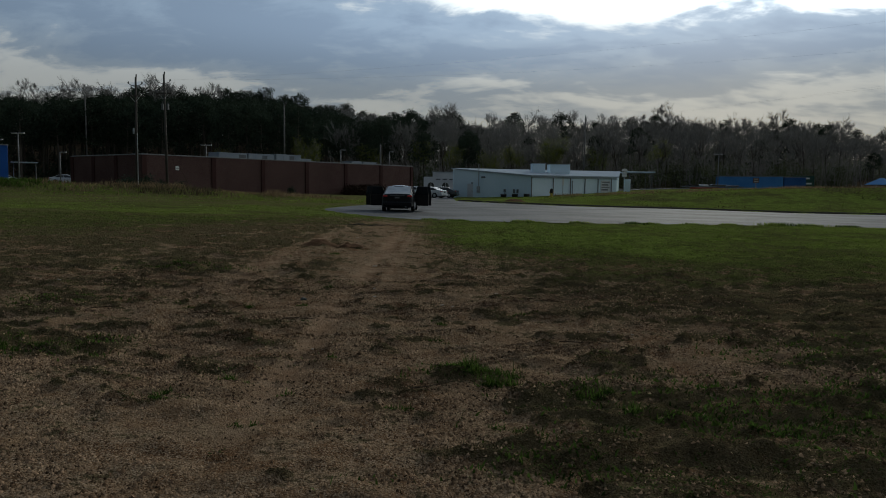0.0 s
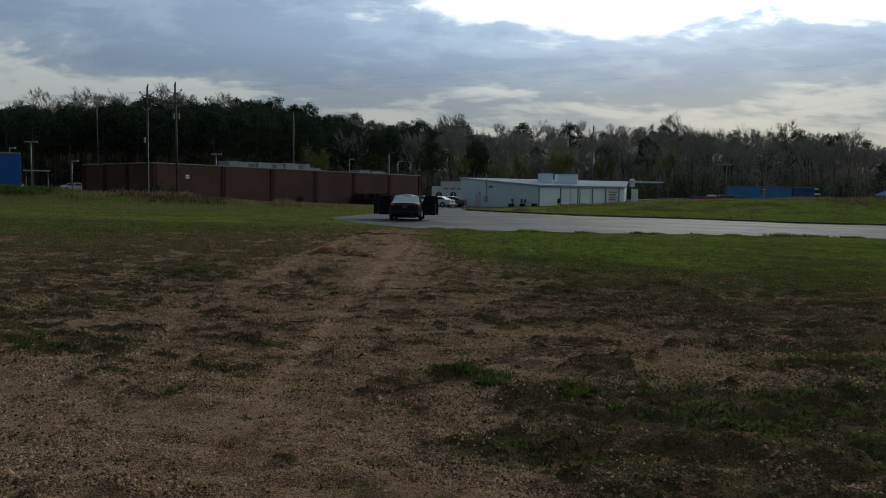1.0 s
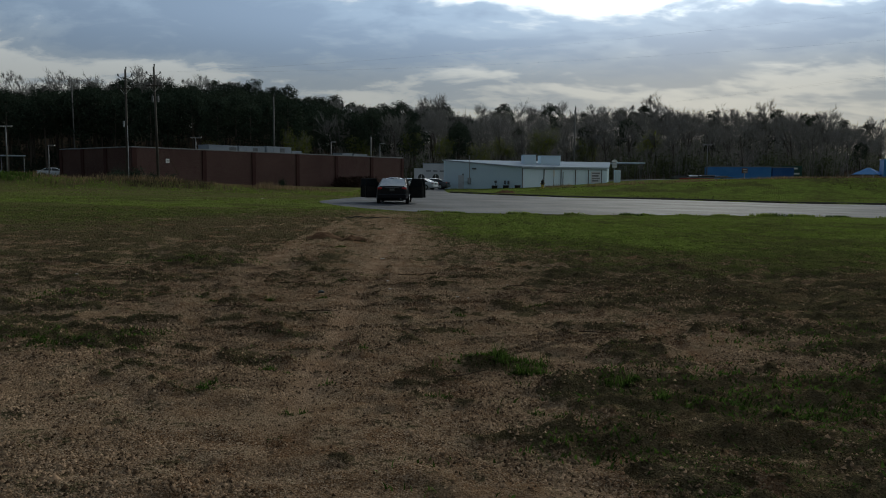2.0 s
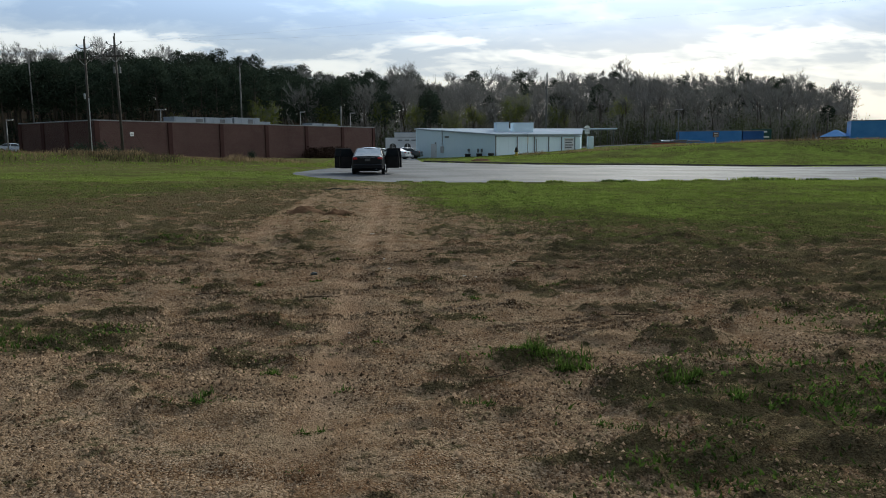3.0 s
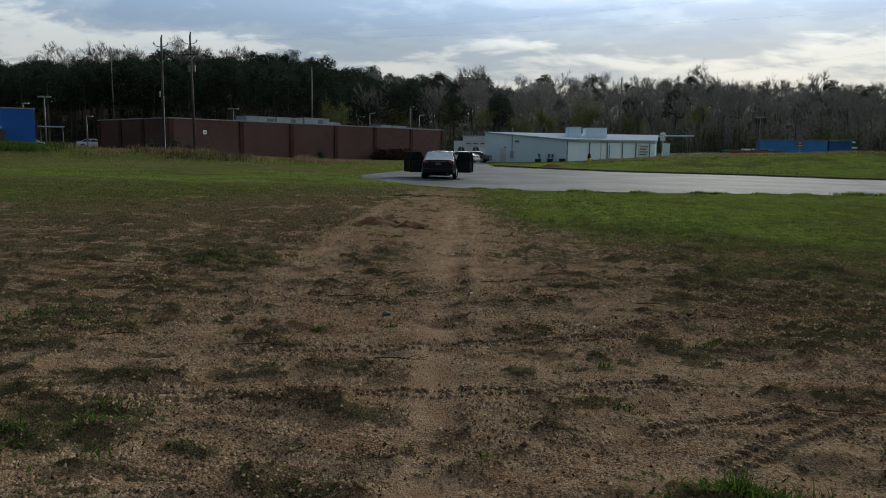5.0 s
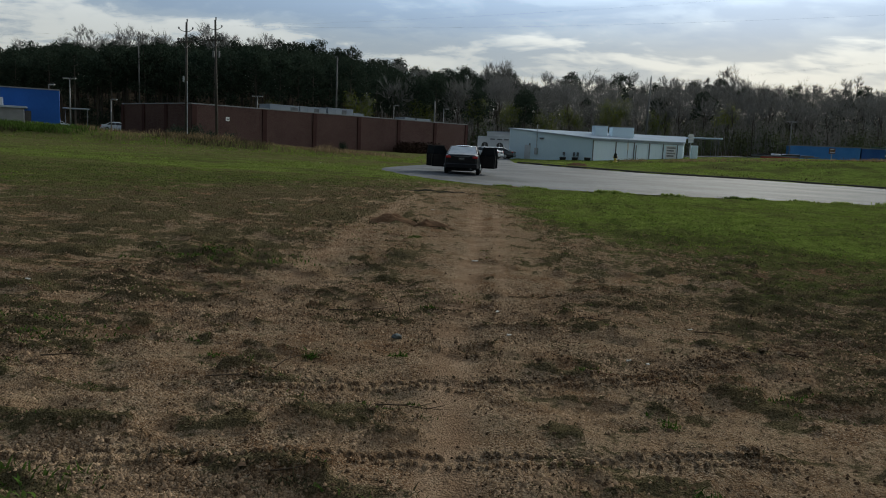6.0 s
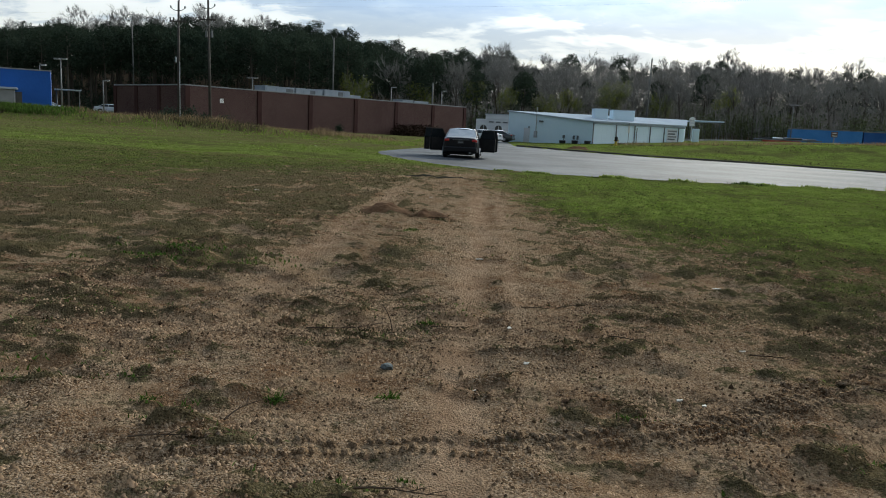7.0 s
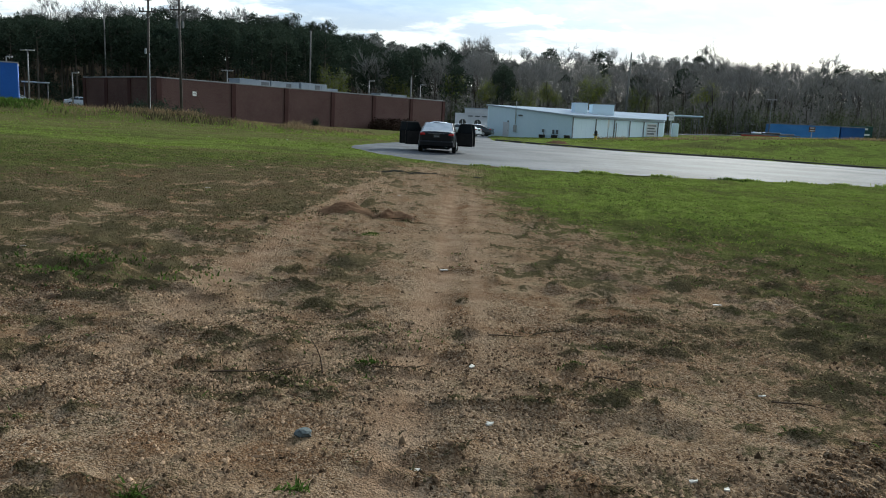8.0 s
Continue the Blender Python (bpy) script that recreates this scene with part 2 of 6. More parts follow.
    full = span(calc("ADD", sepc.outputs[1], calc("MULTIPLY", calc("SUBTRACT", broad, 0.5), 0.8)), 0.74, 1.08)
    colour = mixed(calc("MULTIPLY", green_f, calc("ADD", 0.75, calc("MULTIPLY", full, 0.25))), colour, mixed(full, thin_turf, turf))
    litter = mixed(span(mid, 0.4, 0.6), (0.05, 0.038, 0.026), (0.085, 0.062, 0.042))
    colour = mixed(sepc.outputs[2], colour, litter)
    l.new(colour, bsdf.inputs["Base Color"])
    bsdf.inputs["Roughness"].default_value = 0.95
    bsdf.inputs["Specular IOR Level"].default_value = 0.0
    peb = n.new("ShaderNodeTexVoronoi")
    peb.inputs["Scale"].default_value = 105
    l.new(pos, peb.inputs["Vector"])
    height = calc("ADD", calc("MULTIPLY", fine, 0.55), calc("SUBTRACT", calc("MULTIPLY", grit, 0.6), calc("ADD", calc("MULTIPLY", peb.outputs["Distance"], 0.26), calc("MULTIPLY", calc("MULTIPLY", big.outputs["Distance"], gritty), 0.25))))
    bp = n.new("ShaderNodeBump")
    bp.inputs["Strength"].default_value, bp.inputs["Distance"].default_value = 1.0, 0.06
    l.new(height, bp.inputs["Height"]), l.new(bp.outputs[0], bsdf.inputs["Normal"])
    return m


M_GROUND = ground_material()
M_BRICK = brick_material()
M_BRICK_DARK = material("dark_brick", (0.052, 0.028, 0.026), (0.08, 0.045, 0.041), 0.6, 12, 0.9, local=True, spec=0.0)
M_ASPHALT = material("worn_grey_asphalt", (0.027, 0.031, 0.038), (0.086, 0.094, 0.106), 0.22, 5, 0.85, bump=0.006, spec=0.07, sharp=0.14)
M_KERB = material("dark_concrete", (0.05, 0.045, 0.038), (0.10, 0.09, 0.075), 1.5, 25, 0.9, bump=0.005, spec=0.0)
M_PEBBLE = material("gravel", (0.104, 0.062, 0.036), (0.318, 0.22, 0.137), 3, 60, 0.85, island=0.85, spec=0.0)
M_GRASS = material("turf_blades", (0.114, 0.162, 0.028), (0.212, 0.270, 0.055), 0.35, 4, 0.7, island=0.22, through_light=0.35, spec=0.0)
M_THIN = material("thin_grass_blades", (0.065, 0.082, 0.022), (0.15, 0.17, 0.046), 1.5, 12, 0.85, island=0.35, through_light=0.3, spec=0.0)
M_WEED = material("dark_weed_leaves", (0.03, 0.055, 0.013), (0.09, 0.14, 0.028), 3, 20, 0.9, island=0.6, through_light=0.35, spec=0.0)
M_THATCH = material("dead_grass", (0.055, 0.048, 0.026), (0.13, 0.112, 0.062), 2, 20, 0.8, island=0.4, through_light=0.15, spec=0.0)
M_MAT = material("withered_weeds", (0.036, 0.031, 0.017), (0.10, 0.084, 0.045), 2, 20, 0.85, island=0.45, through_light=0.1, spec=0.0)
M_LUG = material("pressed_earth", (0.15, 0.095, 0.056), (0.25, 0.175, 0.11), 2, 45, 0.95, bump=0.01, island=0.2, spec=0.0)
M_STRAW = material("pale_straw", (0.2, 0.155, 0.09), (0.4, 0.33, 0.21), 5, 30, 0.8, island=0.5, spec=0.0)
M_REED = material("dry_tall_weeds", (0.13, 0.095, 0.052), (0.25, 0.185, 0.11), 1, 9, 0.8, island=0.4, through_light=0.35, spec=0.0)
M_STICK = material("dead_twig", (0.05, 0.035, 0.024), (0.12, 0.09, 0.065), 10, 60, 0.85, spec=0.0)
M_PAPER = material("litter_paper", (0.34, 0.31, 0.26), (0.58, 0.55, 0.48), 8, 50, 0.7)
M_SPOIL = material("dark_red_spoil", (0.085, 0.046, 0.027), (0.2, 0.125, 0.075), 3, 30, 0.95, bump=0.012, spec=0.0)
M_CLOD = material("dark_clods", (0.045, 0.03, 0.02), (0.13, 0.085, 0.055), 3, 40, 0.95, island=0.4, spec=0.0)
M_ROCK = material("blue_grey_rock", (0.055, 0.066, 0.066), (0.13, 0.145, 0.14), 12, 70, 0.8, bump=0.01, spec=0.05)
M_BARK = material("bark", (0.055, 0.048, 0.041), (0.115, 0.102, 0.088), 0.6, 9, 0.9, island=0.3, spec=0.0)
# twigs, needles and brush lightened: distance haze is put into their colours
M_TWIGS = material("bare_twigs", (0.148, 0.144, 0.139), (0.228, 0.22, 0.208), 0.05, 1.5, 0.9, island=0.25, through_light=0.12, spec=0.0)
M_NEEDLES = material("pine_needles", (0.023, 0.035, 0.025), (0.05, 0.066, 0.045), 0.08, 1.5, 0.85, island=0.3, through_light=0.2, spec=0.0)
M_BUDS = material("spring_leaves", (0.13, 0.155, 0.03), (0.24, 0.265, 0.055), 0.1, 1.5, 0.6, island=0.35, through_light=0.4, spec=0.0)
M_HEDGE = material("winter_hedge_leaves", (0.03, 0.02, 0.016), (0.065, 0.042, 0.032), 0.3, 3, 0.85, island=0.3, spec=0.0)
M_EVERGREEN = material("evergreen_undergrowth", (0.07, 0.085, 0.045), (0.14, 0.155, 0.078), 0.06, 1.2, 0.8, island=0.4, through_light=0.2, spec=0.0)
M_BRUSH = material("winter_brush", (0.19, 0.18, 0.168), (0.27, 0.255, 0.235), 0.06, 1.2, 0.9, island=0.2, through_light=0.2, spec=0.0)
M_POLE = material("weathered_pole", (0.035, 0.031, 0.028), (0.075, 0.068, 0.06), 1.2, 12, 0.85)
M_POLE_GREY = material("silvered_pole", (0.10, 0.098, 0.094), (0.18, 0.175, 0.168), 1.2, 12, 0.85)
M_STEEL = material("galvanised_steel", (0.35, 0.36, 0.37), (0.5, 0.51, 0.52), 2, 20, 0.45, 0.7)
M_LAMPPOST = material("dull_grey_post", (0.16, 0.165, 0.17), (0.26, 0.265, 0.27), 2, 20, 0.6)
M_CERAMIC = material("insulator", (0.05, 0.05, 0.052), (0.1, 0.1, 0.105), 4, 20, 0.3)
M_WIRE = material("cable", (0.10, 0.10, 0.10), (0.16, 0.16, 0.16), 2, 20, 0.6)
M_WHITE = material("white_metal_siding", (0.65, 0.79, 0.88), (0.73, 0.86, 0.94), 0.25, 5, 0.45, spec=0.4)
M_WHITE2 = material("off_white_panel", (0.55, 0.57, 0.6), (0.68, 0.69, 0.71), 0.4, 6, 0.6)
M_ROOF = material("pale_metal_roof", (0.32, 0.37, 0.43), (0.42, 0.47, 0.52), 0.3, 6, 0.95, spec=0.0)
M_UNIT = material("grey_sheet_metal", (0.22, 0.26, 0.3), (0.31, 0.35, 0.39), 0.6, 8, 0.5)
M_TRIM = material("grey_trim", (0.10, 0.11, 0.12), (0.17, 0.18, 0.19), 1, 12, 0.6)
M_CAP = material("grey_coping", (0.17, 0.175, 0.18), (0.26, 0.265, 0.27), 1, 12, 0.6)
M_ROOFTAR = material("dark_roofing", (0.05, 0.05, 0.05), (0.09, 0.09, 0.09), 1, 12, 0.9)
M_BLUE = material("blue_cladding", (0.008, 0.07, 0.30), (0.015, 0.10, 0.40), 0.3, 5, 0.5)
M_BLUE2 = material("faded_blue_paint", (0.05, 0.21, 0.50), (0.10, 0.30, 0.60), 0.5, 6, 0.6)
M_BLUE3 = material("deep_blue_paint", (0.02, 0.085, 0.27), (0.04, 0.13, 0.36), 0.5, 6, 0.6)
M_RUBBER = material("black_rubber", (0.012, 0.012, 0.012), (0.03, 0.03, 0.03), 6, 40, 0.8)
M_PAINT_DARK = material("black_blue_car_paint", (0.005, 0.006, 0.009), (0.009, 0.01, 0.014), 1, 8, 0.35, 0.0, spec=0.15, coat=0.15)
# the same black paint, lightened and glossed to give the roof its sky sheen
M_PAINT_ROOF_SHEEN = material("black_roof_paint_sky_sheen", (0.02, 0.021, 0.024), (0.035, 0.036, 0.04), 1, 8, 0.12, 0.0, spec=0.9, coat=1.0)
M_PAINT_WHITE = material("white_car_paint", (0.6, 0.61, 0.62), (0.68, 0.69, 0.7), 1, 8, 0.25, spec=0.5, coat=0.6)
M_PAINT_SILVER = material("silver_car_paint", (0.42, 0.45, 0.48), (0.5, 0.53, 0.56), 1, 8, 0.3, 0.1, coat=0.6)
M_PAINT_GREY = material("dark_grey_car_paint", (0.04, 0.045, 0.05), (0.07, 0.075, 0.08), 1, 8, 0.25, 0.3, coat=0.6)
M_PAINT_RED = material("dull_red_paint", (0.25, 0.03, 0.02), (0.36, 0.06, 0.04), 1, 8, 0.35, coat=0.3)
M_CABIN = material("dark_upholstery", (0.015, 0.014, 0.014), (0.03, 0.028, 0.027), 6, 40, 0.9)
M_CHROME = material("dull_metal", (0.1, 0.1, 0.1), (0.16, 0.16, 0.16), 3, 20, 0.4, 0.8)
M_TAIL = material("red_lens", (0.30, 0.010, 0.012), (0.42, 0.016, 0.018), 6, 40, 0.2, coat=0.5)
# pale base colour stands in for the sky mirrored in rear windows
M_SKY_PANE = material("rear_glass_painted_sky", (0.16, 0.175, 0.19), (0.24, 0.255, 0.27), 3, 30, 0.25, spec=0.6, coat=0.4)
M_GLASS = glass_material("car_glass", (0.55, 0.6, 0.6))
M_DARKGLASS = material("dark_window", (0.02, 0.025, 0.03), (0.04, 0.045, 0.05), 1, 6, 0.08, spec=0.7)
M_GREEN = material("green_canvas", (0.02, 0.10, 0.07), (0.04, 0.15, 0.10), 2, 15, 0.8)
M_SIGN = material("white_sign_face", (0.7, 0.7, 0.68), (0.78, 0.78, 0.76), 2, 15, 0.5)
M_SIGN_DARK = material("dark_sign_face", (0.012, 0.05, 0.045), (0.02, 0.075, 0.065), 2, 15, 0.5)
M_SIGN_RED = material("ochre_sign_face", (0.10, 0.055, 0.035), (0.16, 0.09, 0.055), 2, 15, 0.5)
M_YELLOW = material("yellow_paint", (0.45, 0.33, 0.05), (0.55, 0.42, 0.08), 6, 30, 0.5)
M_LAMP = material("lamp_lens", (0.75, 0.76, 0.75), (0.85, 0.86, 0.85), 6, 30, 0.3)

# ---- shapes ----
def part(name, bm, mat, parent=None, label="", smooth=False):
    """Link a bmesh as one mesh object under a thing or a part."""
    me = bpy.data.meshes.new(name)
    bmesh.ops.recalc_face_normals(bm, faces=bm.faces[:])
    bm.to_mesh(me)
    bm.free()
    return mesh_part(name, me, mat, parent, label, smooth)


def mesh_part(name, me, mat, parent=None, label="", smooth=False):
    me.materials.append(mat)
    if smooth:
        me.polygons.foreach_set("use_smooth", [True] * len(me.polygons))
    ob = new(name, me)
    if parent:
        ob.parent = parent
    return tagged(ob, label)


def thing(name, m, label, category, group="", kind=""):
    ob = new(name)
    ob.empty_display_size = 0.2
    ob.matrix_basis = m
    return tagged(ob, label, category, group, kind)


def raw_mesh(name, verts, faces):
    """A mesh from arrays of corners and of triangles."""
    me = bpy.data.meshes.new(name)
    verts, faces = np.asarray(verts, np.float32), np.asarray(faces, np.int32)
    me.vertices.add(len(verts))
    me.vertices.foreach_set("co", verts.ravel())
    k = faces.shape[1]
    me.loops.add(faces.size)
    me.loops.foreach_set("vertex_index", faces.ravel())
    me.polygons.add(len(faces))
    me.polygons.foreach_set("loop_start", np.arange(len(faces), dtype=np.int32) * k)
    me.update(calc_edges=True)
    me.validate()
    return me


def add_box(bm, lo, hi, bevel=0.0):
    """A box between two corners, with its edges broken."""
    c, s = [(a + b) / 2 for a, b in zip(lo, hi)], [max(abs(b - a), 1e-4) for a, b in zip(lo, hi)]
    got = bmesh.ops.create_cube(bm, size=1.0, matrix=Matrix.Translation(c) @ Matrix.Diagonal((*s, 1)))
    if bevel:
        edges = list({e for v in got["verts"] for e in v.link_edges})
        bmesh.ops.bevel(bm, geom=edges, offset=bevel, segments=1, affect="EDGES")


def box_bm(lo, hi, bevel=0.0):
    bm = bmesh.new()
    add_box(bm, lo, hi, bevel)
    return bm


def add_rod(bm, a, b, r0, r1=None, n=8):
    """A tapered round bar from a to b."""
    a, b = Vector(a), Vector(b)
    r1 = r0 if r1 is None else r1
    turn = (b - a).to_track_quat("Z", "Y").to_matrix().to_4x4()
    bmesh.ops.create_cone(bm, cap_ends=True, segments=n, radius1=r0, radius2=r1, depth=(b - a).length, matrix=Matrix.Translation((a + b) / 2) @ turn)


def rod_bm(a, b, r0, r1=None, n=8):
    bm = bmesh.new()
    add_rod(bm, a, b, r0, r1, n)
    return bm


def prism_bm(corners, z0, tops, thick=0.0):
    """An upright solid over a plan outline, with a height for each corner."""
    bm = bmesh.new()
    low = [bm.verts.new((x, y, z0)) for x, y in corners]
    top = [bm.verts.new((x, y, t)) for (x, y), t in zip(corners, tops)]
    k = len(corners)
    bm.faces.new(low[::-1]), bm.faces.new(top)
    for i in range(k):
        bm.faces.new((low[i], low[(i + 1) % k], top[(i + 1) % k], top[i]))
    return bm


def wall_bm(a, b, z0, za, zb, thick):
    """A wall from a to b in plan, its thickness to the left of that way, with a height at each end."""
    d = Vector((b[0] - a[0], b[1] - a[1])).normalized()
    n = Vector((-d.y, d.x)) * thick
    return prism_bm([a, b, (b[0] + n.x, b[1] + n.y), (a[0] + n.x, a[1] + n.y)], z0, [za, zb, zb, za])


# ---- fields for the lie of the land ----
def smooth(lo, hi, v):
    t = np.clip((np.asarray(v, float) - lo) / (hi - lo), 0, 1)
    return t * t * (3 - 2 * t)


def lattice(ix, iy, seed):
    h = (ix.astype(np.int64) * 374761393 + iy.astype(np.int64) * 668265263 + seed * 974634777) & 0x7FFFFFFF
    h = ((h ^ (h >> 13)) * 1274126177) & 0x7FFFFFFF
    return ((h ^ (h >> 16)) & 0xFFFF) / 65535.0


def field(x, y, size, seed, octaves=3):
    """Soft value noise from 0 to 1, with patches of about that size in metres."""
    x, y = np.asarray(x, float), np.asarray(y, float)
    total, amp, norm = 0, 1.0, 0
    for o in range(octaves):
        px, py = x / size * 2 ** o, y / size * 2 ** o
        ix, iy = np.floor(px), np.floor(py)
        fx, fy = px - ix, py - iy
        fx, fy = fx * fx * (3 - 2 * fx), fy * fy * (3 - 2 * fy)
        a, b = lattice(ix, iy, seed + o), lattice(ix + 1, iy, seed + o)
        c, d = lattice(ix, iy + 1, seed + o), lattice(ix + 1, iy + 1, seed + o)
        total = total + amp * ((a * (1 - fx) + b * fx) * (1 - fy) + (c * (1 - fx) + d * fx) * fy)
        norm += amp
        amp *= 0.5
    return total / norm


NEAR_X, NEAR_Y = [-6.5, -6.2, -5.1, -4.4, -2.8, -1, 2, 6, 10, 15, 21, 40, 70], [43.5, 41, 38, 36.3, 33.9, 32.3, 32.3, 33.2, 34.6, 36.3, 37.4, 41, 46]
FAR_X, FAR_Y = [-6.5, -6, -5, -3.5, -3, 1.4, 1.5, 6, 12, 22, 33, 45, 70], [43.5, 49, 56, 64, 80, 80, 80, 74.5, 69.5, 70, 65, 61, 57]
CREST_X = [-260, -150, -139, -128, -114, -96, -87, -67, -53, -35, -18, 0, 14, 28, 46, 63, 80, 98, 113, 127, 142, 150, 158, 175, 400]
CREST_Z = [26, 28, 30, 29, 30.5, 32.5, 31, 31.5, 29.5, 26, 25, 25, 23, 23, 24, 25.5, 26, 24, 25, 23.5, 21, 19, 10, 7, 5]


def road_in(x, y, grow=0.0):
    """How far inside the paved area, roughly in metres; below nought outside."""
    lo, hi = np.interp(x, NEAR_X, NEAR_Y), np.interp(x, FAR_X, FAR_Y)
    main = np.minimum(np.minimum(y - lo, hi - y), np.minimum(x + 6.5, 70 - x))
    drive = np.minimum(np.minimum(x + 3.2, 1.6 - x), np.minimum(y - 60, 150 - y))
    lot = np.minimum(np.minimum(x + 6, 60 - x), np.minimum(y - 122, 150 - y))
    return np.maximum(np.maximum(main, drive), lot) + grow


def lie(x, y):
    """Height of the land, without its small bumps."""
    x, y = np.asarray(x, float), np.asarray(y, float)
    z = -0.016 * np.clip(x, -45, 30)
    z = z + 0.5 * smooth(-20, -45, x) * smooth(50, 80, y)
    z = z + (0.28 + 0.5 * smooth(-8, -24, x)) * np.exp(-((y - 61) / 4.0) ** 2) * smooth(-5, -10, x)
    far = np.interp(x, FAR_X, FAR_Y)
    bank = np.interp(x, [3, 6, 12, 22, 34, 42, 60, 90], [-0.1, -0.05, 0.2, 0.75, 1.35, 1.6, 1.75, 1.8])
    k = smooth(far, far + 18, y) * smooth(1.5, 6, x)
    z = z * (1 - k) + bank * k
    z = z + 0.16 * smooth(far + 0.05, far + 0.5, y) * smooth(1.5, 3, x)
    crest = np.interp(x * 250 / np.maximum(y, 200), CREST_X, CREST_Z)
    z = z + np.maximum(crest - 15, 0) * smooth(150, 255, y) * smooth(900, 500, y)
    return z


def blob(x, y, cx, cy, rx, ry):
    return np.exp(-((x - cx) / rx) ** 2 - ((y - cy) / ry) ** 2)


def weedy(x, y):
    """Where low green weeds have come up in the earth."""
    w = np.zeros_like(x)
    for cx, cy, rx, ry in ((2.4, 6.0, 1.6, 1.1), (3.6, 7.4, 1.4, 1.0), (1.4, 5.75, 1.1, 0.55), (0.1, 6.75, 0.4, 0.22), (2.6, 5.2, 1.1, 0.9), (0.45, 5.0, 0.45, 0.3), (-0.35, 4.6, 0.3, 0.25), (-3.4, 7.1, 0.8, 0.28), (-3.1, 7.45, 0.5, 0.22), (1.2, 6.35, 0.6, 0.16), (-4.2, 9.6, 0.7, 0.3), (-4.0, 12.9, 0.9, 0.5)):
        w = np.maximum(w, blob(x, y, cx, cy, rx, ry))
    return w


MATS_LEFT = ((-4.12, 13.16, 0.75, 0.45), (-2.9, 12.55, 0.22, 0.06), (-3.05, 10.3, 0.2, 0.14), (-2.87, 10.06, 0.15, 0.08), (-3.08, 10.86, 0.2, 0.1), (-2.57, 9.61, 0.1, 0.04), (-2.2, 10.5, 0.25, 0.07), (-1.85, 10.75, 0.4, 0.09), (-1.4, 11.0, 0.28, 0.08), (-1.49, 7.65, 0.22, 0.1), (-1.97, 7.84, 0.25, 0.1), (-1.67, 6.8, 0.3, 0.15), (-2.27, 7.12, 0.15, 0.08), (-3.0, 7.35, 0.45, 0.18), (-3.5, 7.4, 0.4, 0.15), (-3.9, 8.74, 0.4, 0.1), (-3.1, 8.68, 0.35, 0.09), (-1.71, 8.6, 0.35, 0.12), (-2.67, 10.2, 0.15, 0.08), (-4.15, 10.1, 0.4, 0.12), (-2.7, 9.35, 0.12, 0.05), (-3.0, 9.4, 0.15, 0.06))
MATS_RIGHT = ((-0.53, 11.94, 0.16, 0.06), (-0.41, 11.16, 0.12, 0.08), (-0.54, 10.74, 0.14, 0.06), (-0.23, 10.92, 0.18, 0.06), (-0.5, 7.56, 0.12, 0.05), (-0.24, 7.98, 0.15, 0.08), (0.46, 9.24, 0.2, 0.12), (0.15, 6.73, 0.4, 0.2), (-0.38, 6.5, 0.25, 0.1), (1.13, 7.12, 0.2, 0.12), (1.58, 9.42, 0.4, 0.2), (1.19, 8.25, 0.4, 0.15), (0.55, 9.05, 0.2, 0.12), (-0.38, 9.6, 0.08, 0.05), (0.9, 6.42, 0.3, 0.12), (1.36, 6.37, 0.3, 0.15), (2.1, 6.2, 0.5, 0.2), (0.9, 5.9, 0.3, 0.15), (0.4, 5.05, 0.4, 0.2), (-0.44, 6.2, 0.2, 0.06), (1.22, 7.21, 0.25, 0.12), (0.02, 8.88, 0.2, 0.1))


def mats(x, y):
    """Low ragged mats of withered growth on the earth: from 0 to 1."""
    n = 0.58 * field(x * 0.6, y * 1.6, 0.36, 33, 3) + 0.42 * field(x * 0.65, y * 1.8, 0.11, 34, 2)
    edge = np.interp(x, [-0.8, -0.4, 0.2, 0.6, 1.1, 2, 3.5, 8], [14.5, 12.6, 10.8, 9.6, 8.6, 7.5, 6.6, 5.5])
    thick = 0.24 + 0.12 * smooth(9, 12, y) + 0.55 * smooth(-2.0, -4.0, x) * smooth(5, 8, y) + 0.3 * smooth(11, 16, y) * smooth(-1.6, -2.8, x)
    thick = thick + (0.24 + 0.3 * smooth(0.9, 2.6, x)) * smooth(-2.0, 1.5, y - edge) * smooth(-0.9, 0.2, x) + 1.0 * smooth(0.0, 0.8, x) * smooth(6.8, 6.2, y)
    thick = thick - 0.35 * blob(x, y, 1.0, 7.0, 0.9, 0.35)
    m = smooth(0, 0.05, n - 0.71 + 0.25 * thick)
    for cx, cy, rx, ry in MATS_LEFT + MATS_RIGHT:
        m = np.maximum(m, smooth(0.42, 0.56, blob(x, y, cx, cy, rx * 1.15, ry * 1.2) * 0.85 + 1.9 * (n - 0.5)))
    return m * smooth(34, 28, y)


